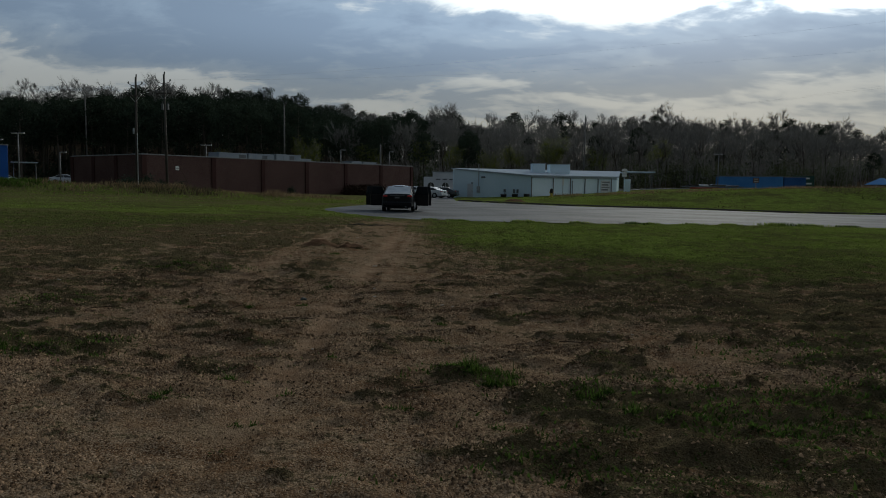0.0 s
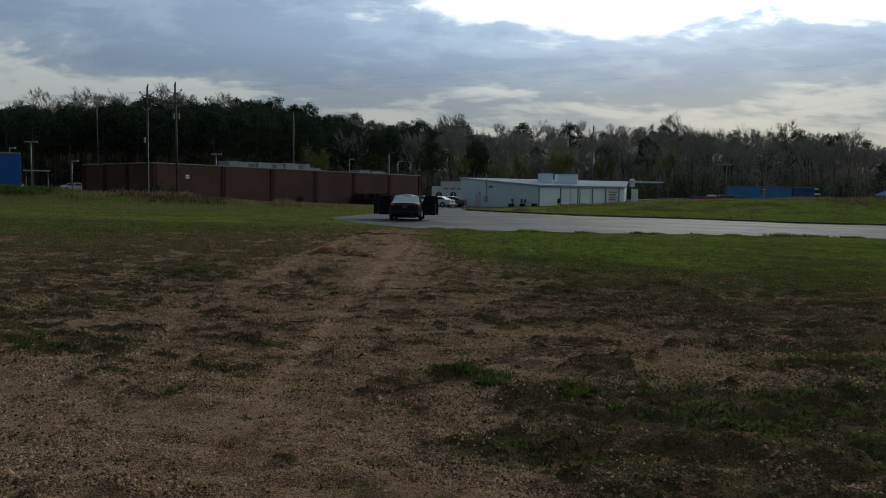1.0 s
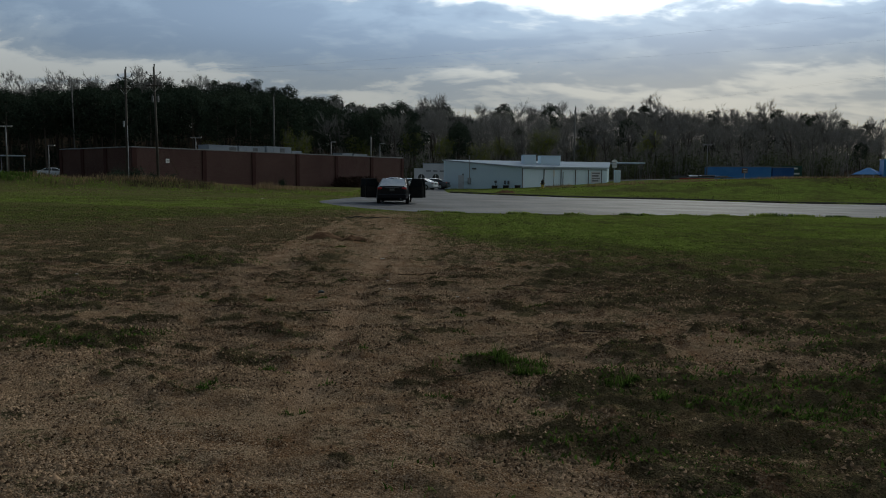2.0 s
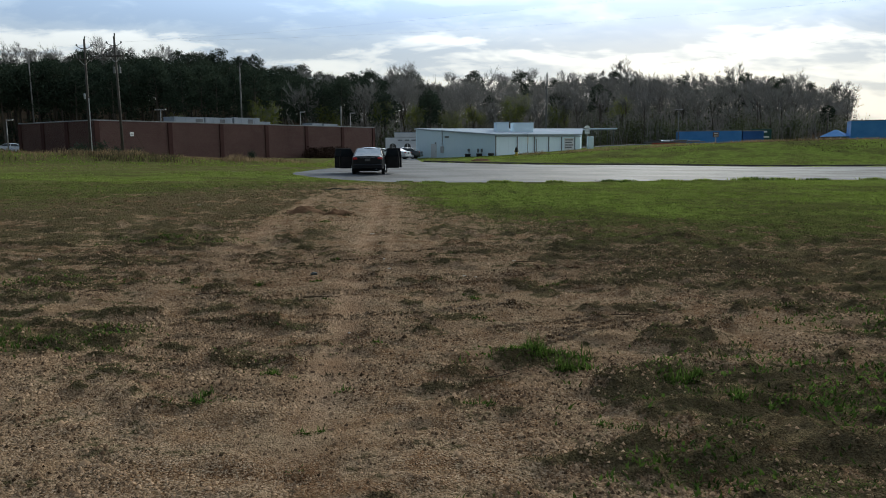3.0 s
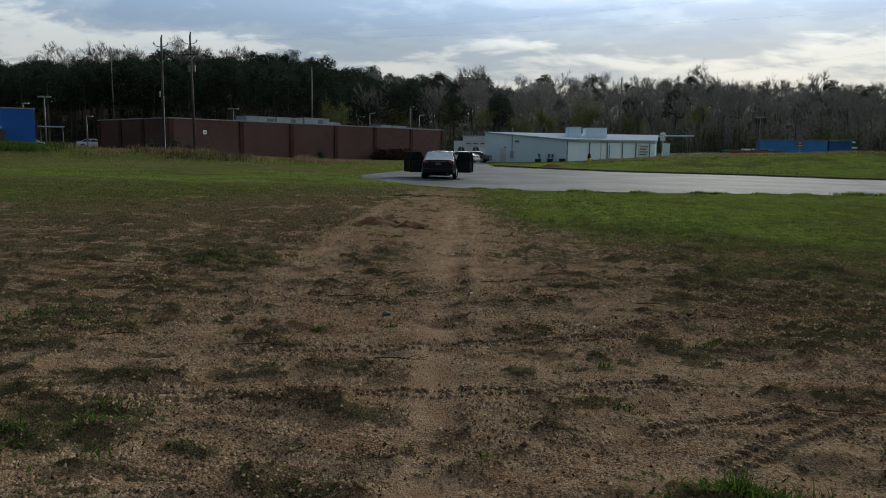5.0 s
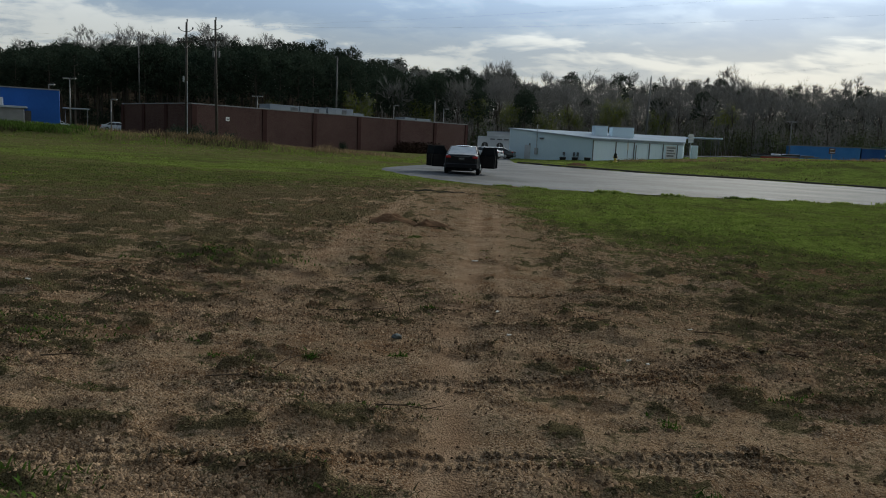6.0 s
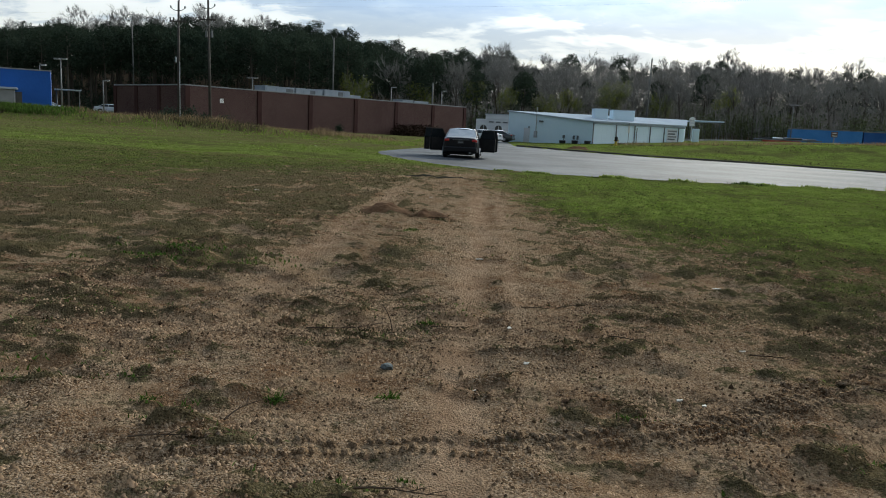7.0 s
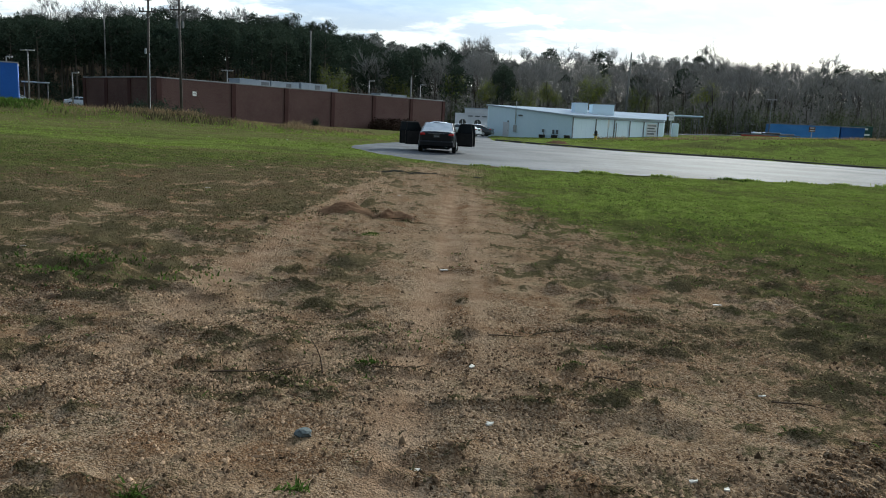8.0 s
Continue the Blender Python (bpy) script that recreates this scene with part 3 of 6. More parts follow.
def covers(x, y):
    """Thin dead growth, green turf, and leaf litter under the woods: each from 0 to 1."""
    x, y = np.asarray(x, float), np.asarray(y, float)
    wob = 2.4 * (field(x, y, 2.5, 11) - 0.5)
    right = np.interp(x, [-0.9, -0.5, 0.2, 0.8, 2.4, 5, 12], [16.5, 14.6, 13.9, 13.3, 12.3, 11.4, 10.8])
    left = np.interp(x, [-16, -8.4, -7.6, -6.4, -4.4, -2.9], [16.5, 19, 21, 24, 27, 28])
    fleck = 2.2 * (field(x, y, 0.9, 19) - 0.5)
    g_right = (0.55 * smooth(-2.6, 2.6, y - right + 1.5 * wob + fleck) + 0.45 * smooth(1, 8, y - right + wob)) * smooth(-1.6, 2.0, x + 0.4 * wob + fleck + 0.09 * (y - 14))
    g_left = (0.55 * smooth(-7, 2.0, y - left + 2.6 * wob + 1.6 * fleck) + 0.45 * smooth(-1, 7, y - left + wob)) * 0.8 * smooth(-2.0, -3.6, x + fleck)
    end = 0.55 * smooth(25, 31, y + wob)
    green = np.maximum(np.maximum(g_right, g_left), end)
    green = np.maximum(green, smooth(30, 33, y) * (0.98 - 0.28 * smooth(38, 54, y)))
    green = np.maximum(green, 0.6 * blob(x, y, -2.15, 15.6, 0.35, 0.25))
    # weeds by the start of the way
    weeds = weedy(x, y)
    green = np.maximum(green, 0.2 * weeds)
    s_right = smooth(-2.6, 2.4, y - np.interp(x, [-0.8, -0.4, 0.2, 0.6, 1.1, 2, 3.5, 8], [14.5, 12.6, 10.8, 9.6, 8.6, 7.5, 6.6, 5.5]) + wob) * smooth(-0.9, -0.2, x)
    s_left = smooth(-1.3, -3.6, x + fleck) * smooth(5, 12, y) * (0.50 + 1.5 * (field(x, y * 1.6, 1.7, 23) - 0.38) + 0.25 * smooth(12, 18, y))
    mid = 0.95 * blob(x, y, -2.05, 13.6, 0.5, 2.3)
    sparse = np.clip(np.maximum(np.maximum(0.8 * s_right * (0.55 + 1.1 * (field(x, y * 1.5, 1.4, 27) - 0.1)), 0.72 * s_left), np.maximum(mid, 0.78 * weeds ** 0.6)), 0, 1)
    sparse = np.clip(sparse * (0.6 + 0.25 * smooth(11, 15, y) * blob(x, y, -2.05, 0, 0.6, 1e6) + 0.12 * smooth(-2.0, -3.4, x) + (0.05 + 0.25 * smooth(0.9, 2.6, x)) * s_right + 0.5 * smooth(0.1, 0.9, x) * smooth(6.8, 6.2, y)), 0, 1)
    track = np.maximum(blob(x + 0.05 * np.sin(y * 0.7), y, -1.25, 0, 0.22, 1e6), np.maximum(blob(x, y, -2.95, 0, 0.22, 1e6), 0.8 * blob(x, y, -0.9, 0, 0.12, 1e6)) * smooth(9, 12, y)) * smooth(25, 20, y)
    sparse = np.maximum(sparse, 0.24)
    sparse = np.maximum(sparse, 0.95 * mats(x, y))
    sparse, green = sparse * (1 - 0.85 * track), green * (1 - 0.9 * track)
    woods = smooth(135, 160, y)
    return np.clip(sparse, 0, 1) - 0.45 * track * smooth(4, 7, y), np.clip(green, 0, 1), woods


def bumps(x, y):
    """Small relief of the field: clods, tussocks, wheel marks and the heap of spoil."""
    near = smooth(60, 25, y) * smooth(25, 12, np.abs(x))
    s, g, _ = covers(x, y)
    z = 0.06 * (field(x, y, 1.7, 3) - 0.5) + (0.035 + 0.10 * s) * (field(x, y * 1.6, 0.5, 5) - 0.5) + (0.038 + 0.065 * s) * (field(x, y * 1.3, 0.19, 7, 2) - 0.5)
    z = z + 0.048 * mats(x, y) * field(x, y * 1.3, 0.09, 35, 2)
    z = z * near + 0.10 * (field(x, y, 7, 9) - 0.5) * (1 - near) * smooth(0, -1, road_in(x, y))
    z = z + 0.04 * blob(x, y, -2.4, 17.6, 0.9, 0.4)
    rut = np.maximum(blob(x, y, -1.2, 0, 0.14, 1e6) * smooth(23, 18, y) * smooth(3, 6, y), blob(x, y, -2.95, 0, 0.14, 1e6) * smooth(9, 12, y) * smooth(23, 20, y))
    z = z - 0.022 * rut
    return z


def land(x, y):
    inside = road_in(x, y)
    return lie(x, y) + bumps(x, y) * smooth(0.3, -0.3, inside) - 0.10 * smooth(0.05, 0.5, inside)


def stand(x, y):
    """Height on which a thing stands."""
    return float(land(np.array([x]), np.array([y]))[0]) if road_in(x, y) < 0.1 else float(lie(x, y)) + 0.004

# ---- the ground, one sheet to the horizon ----
def spread(lo, hi, step, out_lo, out_hi, grow=1.12, back=1.0):
    """Even steps between lo and hi, growing ones beyond."""
    mid = list(np.arange(lo, hi + step / 2, step))
    up, s = [mid[-1]], step
    while up[-1] < out_hi:
        s *= grow
        up.append(up[-1] + s)
    down, s = [mid[0]], step
    while down[-1] > out_lo:
        s *= max(grow, back)
        down.append(down[-1] - s)
    return np.array(down[:0:-1] + mid + up[1:])


def grid_faces(nx, ny):
    i = np.arange((nx - 1) * (ny - 1))
    a = (i // (nx - 1)) * nx + i % (nx - 1)
    return np.stack([a, a + 1, a + nx + 1, a + nx], 1)


def build_ground():
    xs = spread(-4.2, 2.8, 0.04, -3000, 3000, 1.06)
    ys = spread(4.2, 12.6, 0.04, -600, 4000, 1.03, 1.15)
    gx, gy = np.meshgrid(xs, ys)
    x, y = gx.ravel(), gy.ravel()
    z = land(x, y)
    me = raw_mesh("ground", np.stack([x, y, z], 1), grid_faces(len(xs), len(ys)))
    s, g, w = covers(x, y)
    at = me.attributes.new("cover", "FLOAT_VECTOR", "POINT")
    at.data.foreach_set("vector", np.stack([s, g, w], 1).astype(np.float32).ravel())
    me.polygons.foreach_set("use_smooth", [True] * len(me.polygons))
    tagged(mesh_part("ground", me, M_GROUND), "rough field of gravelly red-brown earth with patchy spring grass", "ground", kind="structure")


build_ground()


def build_road():
    cols = np.concatenate([np.linspace(-6.45, 20, 160), np.linspace(20.3, 70, 80)])
    t = np.linspace(0, 1, 40)
    lo = np.interp(cols, NEAR_X, NEAR_Y) + 0.5 * (field(cols, cols * 0, 0.9, 41) - 0.5)
    hi = np.interp(cols, FAR_X, FAR_Y)
    x = np.repeat(cols[None, :], len(t), 0)
    y = lo[None, :] + t[:, None] * (hi - lo)[None, :]
    verts = [np.stack([x.ravel(), y.ravel()], 1)]
    faces = [grid_faces(len(cols), len(t))]
    base = len(verts[0])
    for x0, x1, y0, y1 in ((-3.1, 1.5, 80.0, 122.0), (-6, 60, 122.0, 150)):
        gx, gy = np.meshgrid(np.linspace(x0, x1, 14), np.linspace(y0, y1, 16))
        verts.append(np.stack([gx.ravel(), gy.ravel()], 1))
        faces.append(grid_faces(14, 16) + base)
        base += len(verts[-1])
    v = np.concatenate(verts)
    z = lie(v[:, 0], v[:, 1]) - 0.16 * smooth(0.05, 0.5, v[:, 1] - np.interp(v[:, 0], FAR_X, FAR_Y)) * smooth(1.5, 3, v[:, 0]) * (v[:, 1] < 90)
    me = raw_mesh("road", np.column_stack([v, z]), np.concatenate(faces))
    tagged(mesh_part("road", me, M_ASPHALT), "pale worn asphalt turning area with a ragged grassy edge", "road", kind="structure")


build_road()


def build_kerb():
    xs = np.linspace(1.7, 69, 180)
    ys = np.interp(xs, FAR_X, FAR_Y) + 0.02
    zs = lie(xs, ys - 0.1)
    prof = [(-0.02, -0.1), (-0.02, 0.10), (0.03, 0.14), (0.22, 0.15), (0.22, -0.1)]
    v = np.array([(x, y + p, z + q) for x, y, z in zip(xs, ys, zs) for p, q in prof])
    k = len(prof)
    f = [(i * k + j, i * k + j + 1, (i + 1) * k + j + 1, (i + 1) * k + j) for i in range(len(xs) - 1) for j in range(k - 1)]
    tagged(mesh_part("kerb", raw_mesh("kerb", v, f), M_KERB), "dark concrete kerb under a grassy bank", "kerb", kind="structure")


build_kerb()

# ---- buildings ----
def build_brick_hall():
    """Low brick hall with pilasters: long wall along local x, inside to +y."""
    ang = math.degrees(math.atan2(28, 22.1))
    hall = thing("brick_hall", pose(-32.2, 83, 0, 0, 0, ang), "long low red-brick hall with darker pilasters behind dry weeds", "building")
    L, D, top = 44.7, 15.5, 4.5
    part("wall", wall_bm((0, 0), (L, 0), -0.6, top, top, 0.3), M_BRICK, hall)
    part("wall", wall_bm((L, 0.3), (L, D), -0.6, top, top, 0.3), M_BRICK, hall)
    part("wall", wall_bm((L - 0.3, D), (0, D), -0.6, top, top, 0.3), M_BRICK, hall)
    part("wall", wall_bm((0, D - 0.3), (0, 0.3), -0.6, top - 0.01, top - 0.01, 0.3), M_BRICK, hall)
    part("roof", box_bm((0.31, 0.31, top - 0.5), (L - 0.31, D - 0.31, top - 0.3)), M_ROOFTAR, hall)
    cop = bmesh.new()
    for lo, hi in (((-0.06, -0.06, top), (L + 0.06, 0.36, top + 0.12)), ((-0.06, 0.37, top), (0.36, D, top + 0.12)), ((L - 0.36, 0.37, top), (L + 0.06, D, top + 0.12)), ((0.37, D - 0.36, top), (L - 0.37, D, top + 0.12))):
        add_box(cop, lo, hi, 0.02)
    part("coping", cop, M_CAP, hall, "pale metal coping")
    for x in (0.25, 9.0, 16.15, 23.3, 30.4, 37.6, L - 0.25):
        part("pilaster", box_bm((x - 0.28, -0.14, -0.6), (x + 0.28, -0.003, top - 0.003), 0.02), M_BRICK_DARK, hall, "dark brick pilaster")
    for y in (5.2, 10.2, 15.2):
        part("pilaster", box_bm((-0.14, y - 0.28, -0.6), (-0.003, y + 0.28, top - 0.003), 0.02), M_BRICK_DARK, hall, "dark brick pilaster")
    sign = part("wall_sign", box_bm((4.05, -0.04, 2.95), (4.5, -0.004, 3.4), 0.01), M_SIGN, hall, "small square white sign")
    part("sign_bar", box_bm((4.12, -0.05, 3.12), (4.43, -0.042, 3.20)), M_TRIM, sign)
    return hall


HALL = build_brick_hall()


def rooftop_unit(m, w, d, h, panels, label):
    unit = thing("rooftop_unit", m, label, "air conditioner", "units on the hall roof")
    part("casing", box_bm((0, 0, 0.08), (w, d, h), 0.03), M_UNIT, unit)
    part("curb", box_bm((0.08, 0.08, -0.3), (w - 0.08, d - 0.08, 0.08)), M_TRIM, unit)
    for i in range(panels):
        x0 = w * (i + 0.12) / panels
        x1 = w * (i + 0.88) / panels
        part("louvre", box_bm((x0, -0.03, 0.2 + 0.05 * (i % 2)), (x1, 0.005, h - 0.15), 0.01), M_TRIM if i % 3 == 2 else M_UNIT, unit)
    part("lid", box_bm((-0.05, -0.05, h), (w + 0.05, d + 0.05, h + 0.05), 0.01), M_ROOF, unit)
    return unit


hall_m = pose(-32.2, 83, 0, 0, 0, math.degrees(math.atan2(28, 22.1)))
for x, y, w, d, h, k in ((14.0, 6.0, 4.4, 2.2, 1.05, 3), (18.6, 6.0, 4.3, 2.4, 1.08, 4), (23.2, 6.0, 4.4, 2.2, 1.2, 4), (27.8, 6.2, 1.9, 2.0, 0.75, 2), (37.6, 6.0, 2.2, 2.0, 0.75, 2), (40.1, 6.0, 3.0, 2.0, 0.72, 2)):
    rooftop_unit(hall_m @ pose(x, y, 4.2), w, d, h + 0.2, k, "pale grey louvred air-conditioning unit on the flat roof")


def build_metal_shed():
    """White metal building with a low shed roof; corner C stands towards the field."""
    L, C, R, R2 = (1.56, 108.0), (11.6, 100.0), (24.6, 108.0), (27.2, 118.0)
    shed = thing("metal_building", pose(0, 0, 0), "pale white corrugated metal building with a low-pitched roof", "building")
    part("wall", wall_bm(L, C, -0.6, 3.95, 2.95, 0.12), M_WHITE, shed)
    part("wall", wall_bm(C, R, -0.6, 2.94, 3.02, 0.12), M_WHITE, shed, "white wall in framed bays")
    part("wall", wall_bm(R, R2, -0.6, 3.0, 4.0, 0.12), M_WHITE, shed)
    part("wall", wall_bm(R2, L, -0.6, 3.98, 3.93, 0.12), M_WHITE, shed)
    bm = bmesh.new()
    q = [(L[0] - 0.25, L[1] + 0.1, 3.96), (C[0], C[1] - 0.3, 2.96), (R[0] + 0.25, R[1] - 0.15, 3.03), (R2[0] + 0.3, R2[1] + 0.2, 4.02)]
    low, top = [bm.verts.new(p) for p in q], [bm.verts.new((p[0], p[1], p[2] + 0.16)) for p in q]
    bm.faces.new(low[::-1]), bm.faces.new(top)
    for i in range(4):
        bm.faces.new((low[i], low[(i + 1) % 4], top[(i + 1) % 4], top[i]))
    part("roof", bm, M_ROOF, shed, "pale metal roof")
    # standing ribs of the cladding
    for a, b, za, zb, step in ((L, C, 3.93, 2.93, 0.9), (C, R, 2.92, 3.0, 0.75)):
        d = Vector((b[0] - a[0], b[1] - a[1]))
        length = d.length
        d.normalize()
        out = Vector((d.y, -d.x))
        k = int(length / step)
        for i in range(1, k):
            s = i * step
            p = Vector(a) + d * s
            z = za + (zb - za) * s / length
            e, o = d * 0.03, out * 0.012
            ribs = prism_bm([(p.x - e.x + out.x * 0.002, p.y - e.y + out.y * 0.002), (p.x + o.x, p.y + o.y), (p.x + e.x + out.x * 0.002, p.y + e.y + out.y * 0.002)], -0.3, [z - 0.02] * 3)
            part("rib", ribs, M_WHITE, shed)
    d = (Vector(R) - Vector(C)).normalized()
    out = Vector((d.y, -d.x))
    for s in (0.06, 3.7, 6.7, 9.3, 11.7, 14.2):
        p = Vector(C) + d * s
        e, o = d * 0.06, out * 0.09
        part("downpipe", prism_bm([(p.x - e.x + o.x * 0.35, p.y - e.y + o.y * 0.35), (p.x - e.x + o.x, p.y - e.y + o.y), (p.x + e.x + o.x, p.y + e.y + o.y), (p.x + e.x + o.x * 0.35, p.y + e.y + o.y * 0.35)], -0.3, [2.9] * 4), M_TRIM, shed, "grey downpipe")
    fr = Matrix(((d.x, -out.x, 0, C[0]), (d.y, -out.y, 0, C[1]), (0, 0, 1, 0), (0, 0, 0, 1)))

    def on_right(name, lo, hi, mat, label="", par=None):
        bm = box_bm(lo, hi, 0.01)
        bm.transform(fr)
        return part(name, bm, mat, par or shed, label)

    on_right("fascia", (0.1, -0.16, 2.78), (15.2, -0.015, 2.93), M_ROOF, "white eaves fascia")
    poster = on_right("wall_sign", (12.2, -0.06, 1.0), (14.0, -0.034, 2.6), M_WHITE2, "painted wall sign with faded bars")
    for i, (z, c) in enumerate(((2.25, M_CAP), (1.9, M_TRIM), (1.55, M_CAP), (1.22, M_TRIM))):
        on_right("sign_bar", (12.35, -0.072, z), (13.85 - 0.25 * (i % 2), -0.062, z + 0.2), c, "", poster)
    on_right("conduit", (7.0, -0.07, 0.6), (7.1, -0.03, 2.5), M_TRIM)
    dl = (Vector(C) - Vector(L)).normalized()
    ol = Vector((dl.y, -dl.x))
    fl = Matrix(((dl.x, -ol.x, 0, L[0]), (dl.y, -ol.y, 0, L[1]), (0, 0, 1, 0), (0, 0, 0, 1)))

    def on_left(name, lo, hi, mat, label="", par=None):
        bm = box_bm(lo, hi, 0.01)
        bm.transform(fl)
        return part(name, bm, mat, par or shed, label)

    door = on_left("door", (2.6, -0.05, -0.2), (3.55, -0.034, 1.95), M_WHITE2, "plain pale steel door")
    on_left("door_handle", (3.4, -0.10, 0.85), (3.47, -0.052, 0.95), M_TRIM, "", door)
    on_left("meter_box", (4.3, -0.22, 0.75), (4.75, -0.034, 1.6), M_STEEL, "grey meter box")
    on_left("conduit", (4.48, -0.12, 1.6), (4.56, -0.04, 4.6), M_STEEL, "service mast")
    on_left("wall_lamp", (5.0, -0.18, 2.75), (5.6, -0.034, 2.95), M_TRIM)
    on_left("conduit", (8.8, -0.1, 0.2), (8.88, -0.034, 1.2), M_TRIM)
    on_left("meter", (8.7, -0.2, 0.9), (9.0, -0.102, 1.25), M_TRIM)
    on_left("meter", (10.2, -0.2, 0.75), (10.42, -0.034, 1.25), M_TRIM)
    on_left("meter", (10.75, -0.2, 0.75), (10.97, -0.034, 1.25), M_TRIM)
    on_left("vent", (3.3, -0.1, 1.95), (3.5, -0.034, 2.15), M_TRIM)
    # stepped box on the roof
    for x0, x1, y0, zt in ((12.6, 14.3, 106.4, 4.8), (15.1, 17.9, 107.4, 4.75)):
        part("roof_box", box_bm((x0, y0, 3.0), (x1, y0 + 3.0, zt), 0.03), M_WHITE, shed, "plain white box on the roof")
    part("roof_box_lid", box_bm((12.5, 106.3, 4.802), (14.4, 109.5, 4.87), 0.01), M_ROOF, shed)
    part("roof_box_lid", box_bm((15.0, 107.3, 4.752), (18.0, 110.5, 4.82), 0.01), M_ROOF, shed)
    return shed


build_metal_shed()


def build_shopfront():
    """Low white building with arched windows and awnings, beyond the drive."""
    shop = thing("shop_building", pose(-3.2, 138, 0), "low white stuccoed shop with arched windows and dark green awnings", "building")
    z0 = -0.2
    part("wall", box_bm((0, 0, z0 - 0.4), (9.5, 8, 3.3), 0.03), M_WHITE2, shop)
    part("parapet", box_bm((1.6, -0.1, 3.302), (9.6, 8.1, 4.1), 0.04), M_WHITE2, shop)
    part("cornice", box_bm((1.5, -0.22, 4.102), (9.7, 8.2, 4.22), 0.03), M_ROOF, shop)
    for i, x in enumerate((1.3, 3.9, 6.5)):
        bm = bmesh.new()
        pts = [(x - 0.6, 0.3), (x + 0.6, 0.3)] + [(x + 0.6 * math.cos(a), 1.7 + 0.6 * math.sin(a)) for a in np.linspace(0, math.pi, 9)]
        f = [bm.verts.new((a, -0.035, b)) for a, b in pts]
        g = [bm.verts.new((a, -0.004, b)) for a, b in pts]
        bm.faces.new(f), bm.faces.new(g[::-1])
        for j in range(len(f)):
            bm.faces.new((f[j], g[j], g[(j + 1) % len(f)], f[(j + 1) % len(f)]))
        win = part("arched_window", bm, M_DARKGLASS, shop, "arched dark window")
        part("mullion", box_bm((x - 0.03, -0.06, 0.3), (x + 0.03, -0.037, 2.25)), M_WHITE2, win)
    aw = bmesh.new()
    pts = [(7.6, -0.005, 2.6), (9.4, -0.005, 2.6), (9.4, -0.9, 1.9), (7.6, -0.9, 1.9)]
    a = [aw.verts.new(p) for p in pts]
    b = [aw.verts.new((p[0], p[1], p[2] - 0.06)) for p in pts]
    aw.faces.new(a), aw.faces.new(b[::-1])
    for j in range(4):
        aw.faces.new((a[j], b[j], b[(j + 1) % 4], a[(j + 1) % 4]))
    part("awning", aw, M_GREEN, shop, "dark green canvas awning")
    for x in (2.2, 3.4, 4.6, 5.7):
        part("sign_bar", box_bm((x, -0.13, 2.75), (x + 0.8, -0.102 + 0.07, 2.95)), M_TRIM, shop)


build_shopfront()


def blue_block(m, w, d, h, mat, label, name="blue_building"):
    ob = thing(name, m, label, "building")
    part("wall", box_bm((0, 0, -0.6), (w, d, h), 0.03), mat, ob)
    part("roof_edge", box_bm((-0.06, -0.06, h), (w + 0.06, d + 0.06, h + 0.14), 0.02), M_CAP, ob)
    return ob

# ---- cars: local y runs from the rear bumper to the front, z up from the ground ----
def loft(sections, skip=()):
    """A skin through rings of equal point count, closed at both ends; skip: (ring, side) faces left open."""
    bm = bmesh.new()
    rings = [[bm.verts.new(p) for p in ring] for ring in sections]
    k = len(rings[0])
    for i in range(len(rings) - 1):
        for j in range(k):
            if (i, j) not in skip:
                bm.faces.new((rings[i][j], rings[i][(j + 1) % k], rings[i + 1][(j + 1) % k], rings[i + 1][j]))
    bm.faces.new(rings[0]), bm.faces.new(rings[-1][::-1])
    return bm


CAR_Y = [0.0, 0.06, 0.35, 0.95, 1.25, 2.1, 2.2, 3.15, 3.35, 4.3, 4.62, 4.8]
CAR_W = [0.74, 0.84, 0.91, 0.925, 0.925, 0.925, 0.925, 0.925, 0.92, 0.89, 0.8, 0.66]
CAR_DECK = [0.90, 0.98, 1.03, 1.04, 1.03, 1.0, 1.0, 0.98, 0.97, 0.88, 0.78, 0.66]
CAR_LOW = [0.42, 0.28, 0.24, 0.22, 0.2, 0.2, 0.2, 0.2, 0.2, 0.22, 0.24, 0.34]


def car_rings():
    rings = []
    for y, w, d, lo in zip(CAR_Y, CAR_W, CAR_DECK, CAR_LOW):
        half = [(w * 0.80, lo), (w * 0.97, lo + 0.07), (w, lo + 0.35 * (d - lo)), (w * 0.985, lo + 0.72 * (d - lo)), (w * 0.93, d - 0.05), (w * 0.80, d)]
        rings.append([(x, y, z) for x, z in half] + [(0, y, d + 0.02)] + [(-x, y, z) for x, z in half[::-1]] + [(0, y, lo)])
    return rings


def wheel(parent, x, y, side):
    bm = bmesh.new()
    bmesh.ops.create_cone(bm, cap_ends=True, segments=24, radius1=0.325, radius2=0.325, depth=0.21, matrix=pose(x, y, 0.325, 0, 90, 0))
    bmesh.ops.bevel(bm, geom=[e for e in bm.edges if e.calc_length() < 0.12], offset=0.03, segments=2, affect="EDGES")
    tyre = part("tyre", bm, M_RUBBER, parent, smooth=False)
    rim = bmesh.new()
    bmesh.ops.create_cone(rim, cap_ends=True, segments=20, radius1=0.215, radius2=0.19, depth=0.04, matrix=pose(x + side * 0.098, y, 0.325, 0, 90 * side, 0))
    for i in range(5):
        a = i * 2 * math.pi / 5
        add_rod(rim, (x + side * 0.12, y, 0.325), (x + side * 0.115, y + 0.19 * math.cos(a), 0.325 + 0.19 * math.sin(a)), 0.035, 0.025, 6)
    part("rim", rim, M_STEEL, tyre)


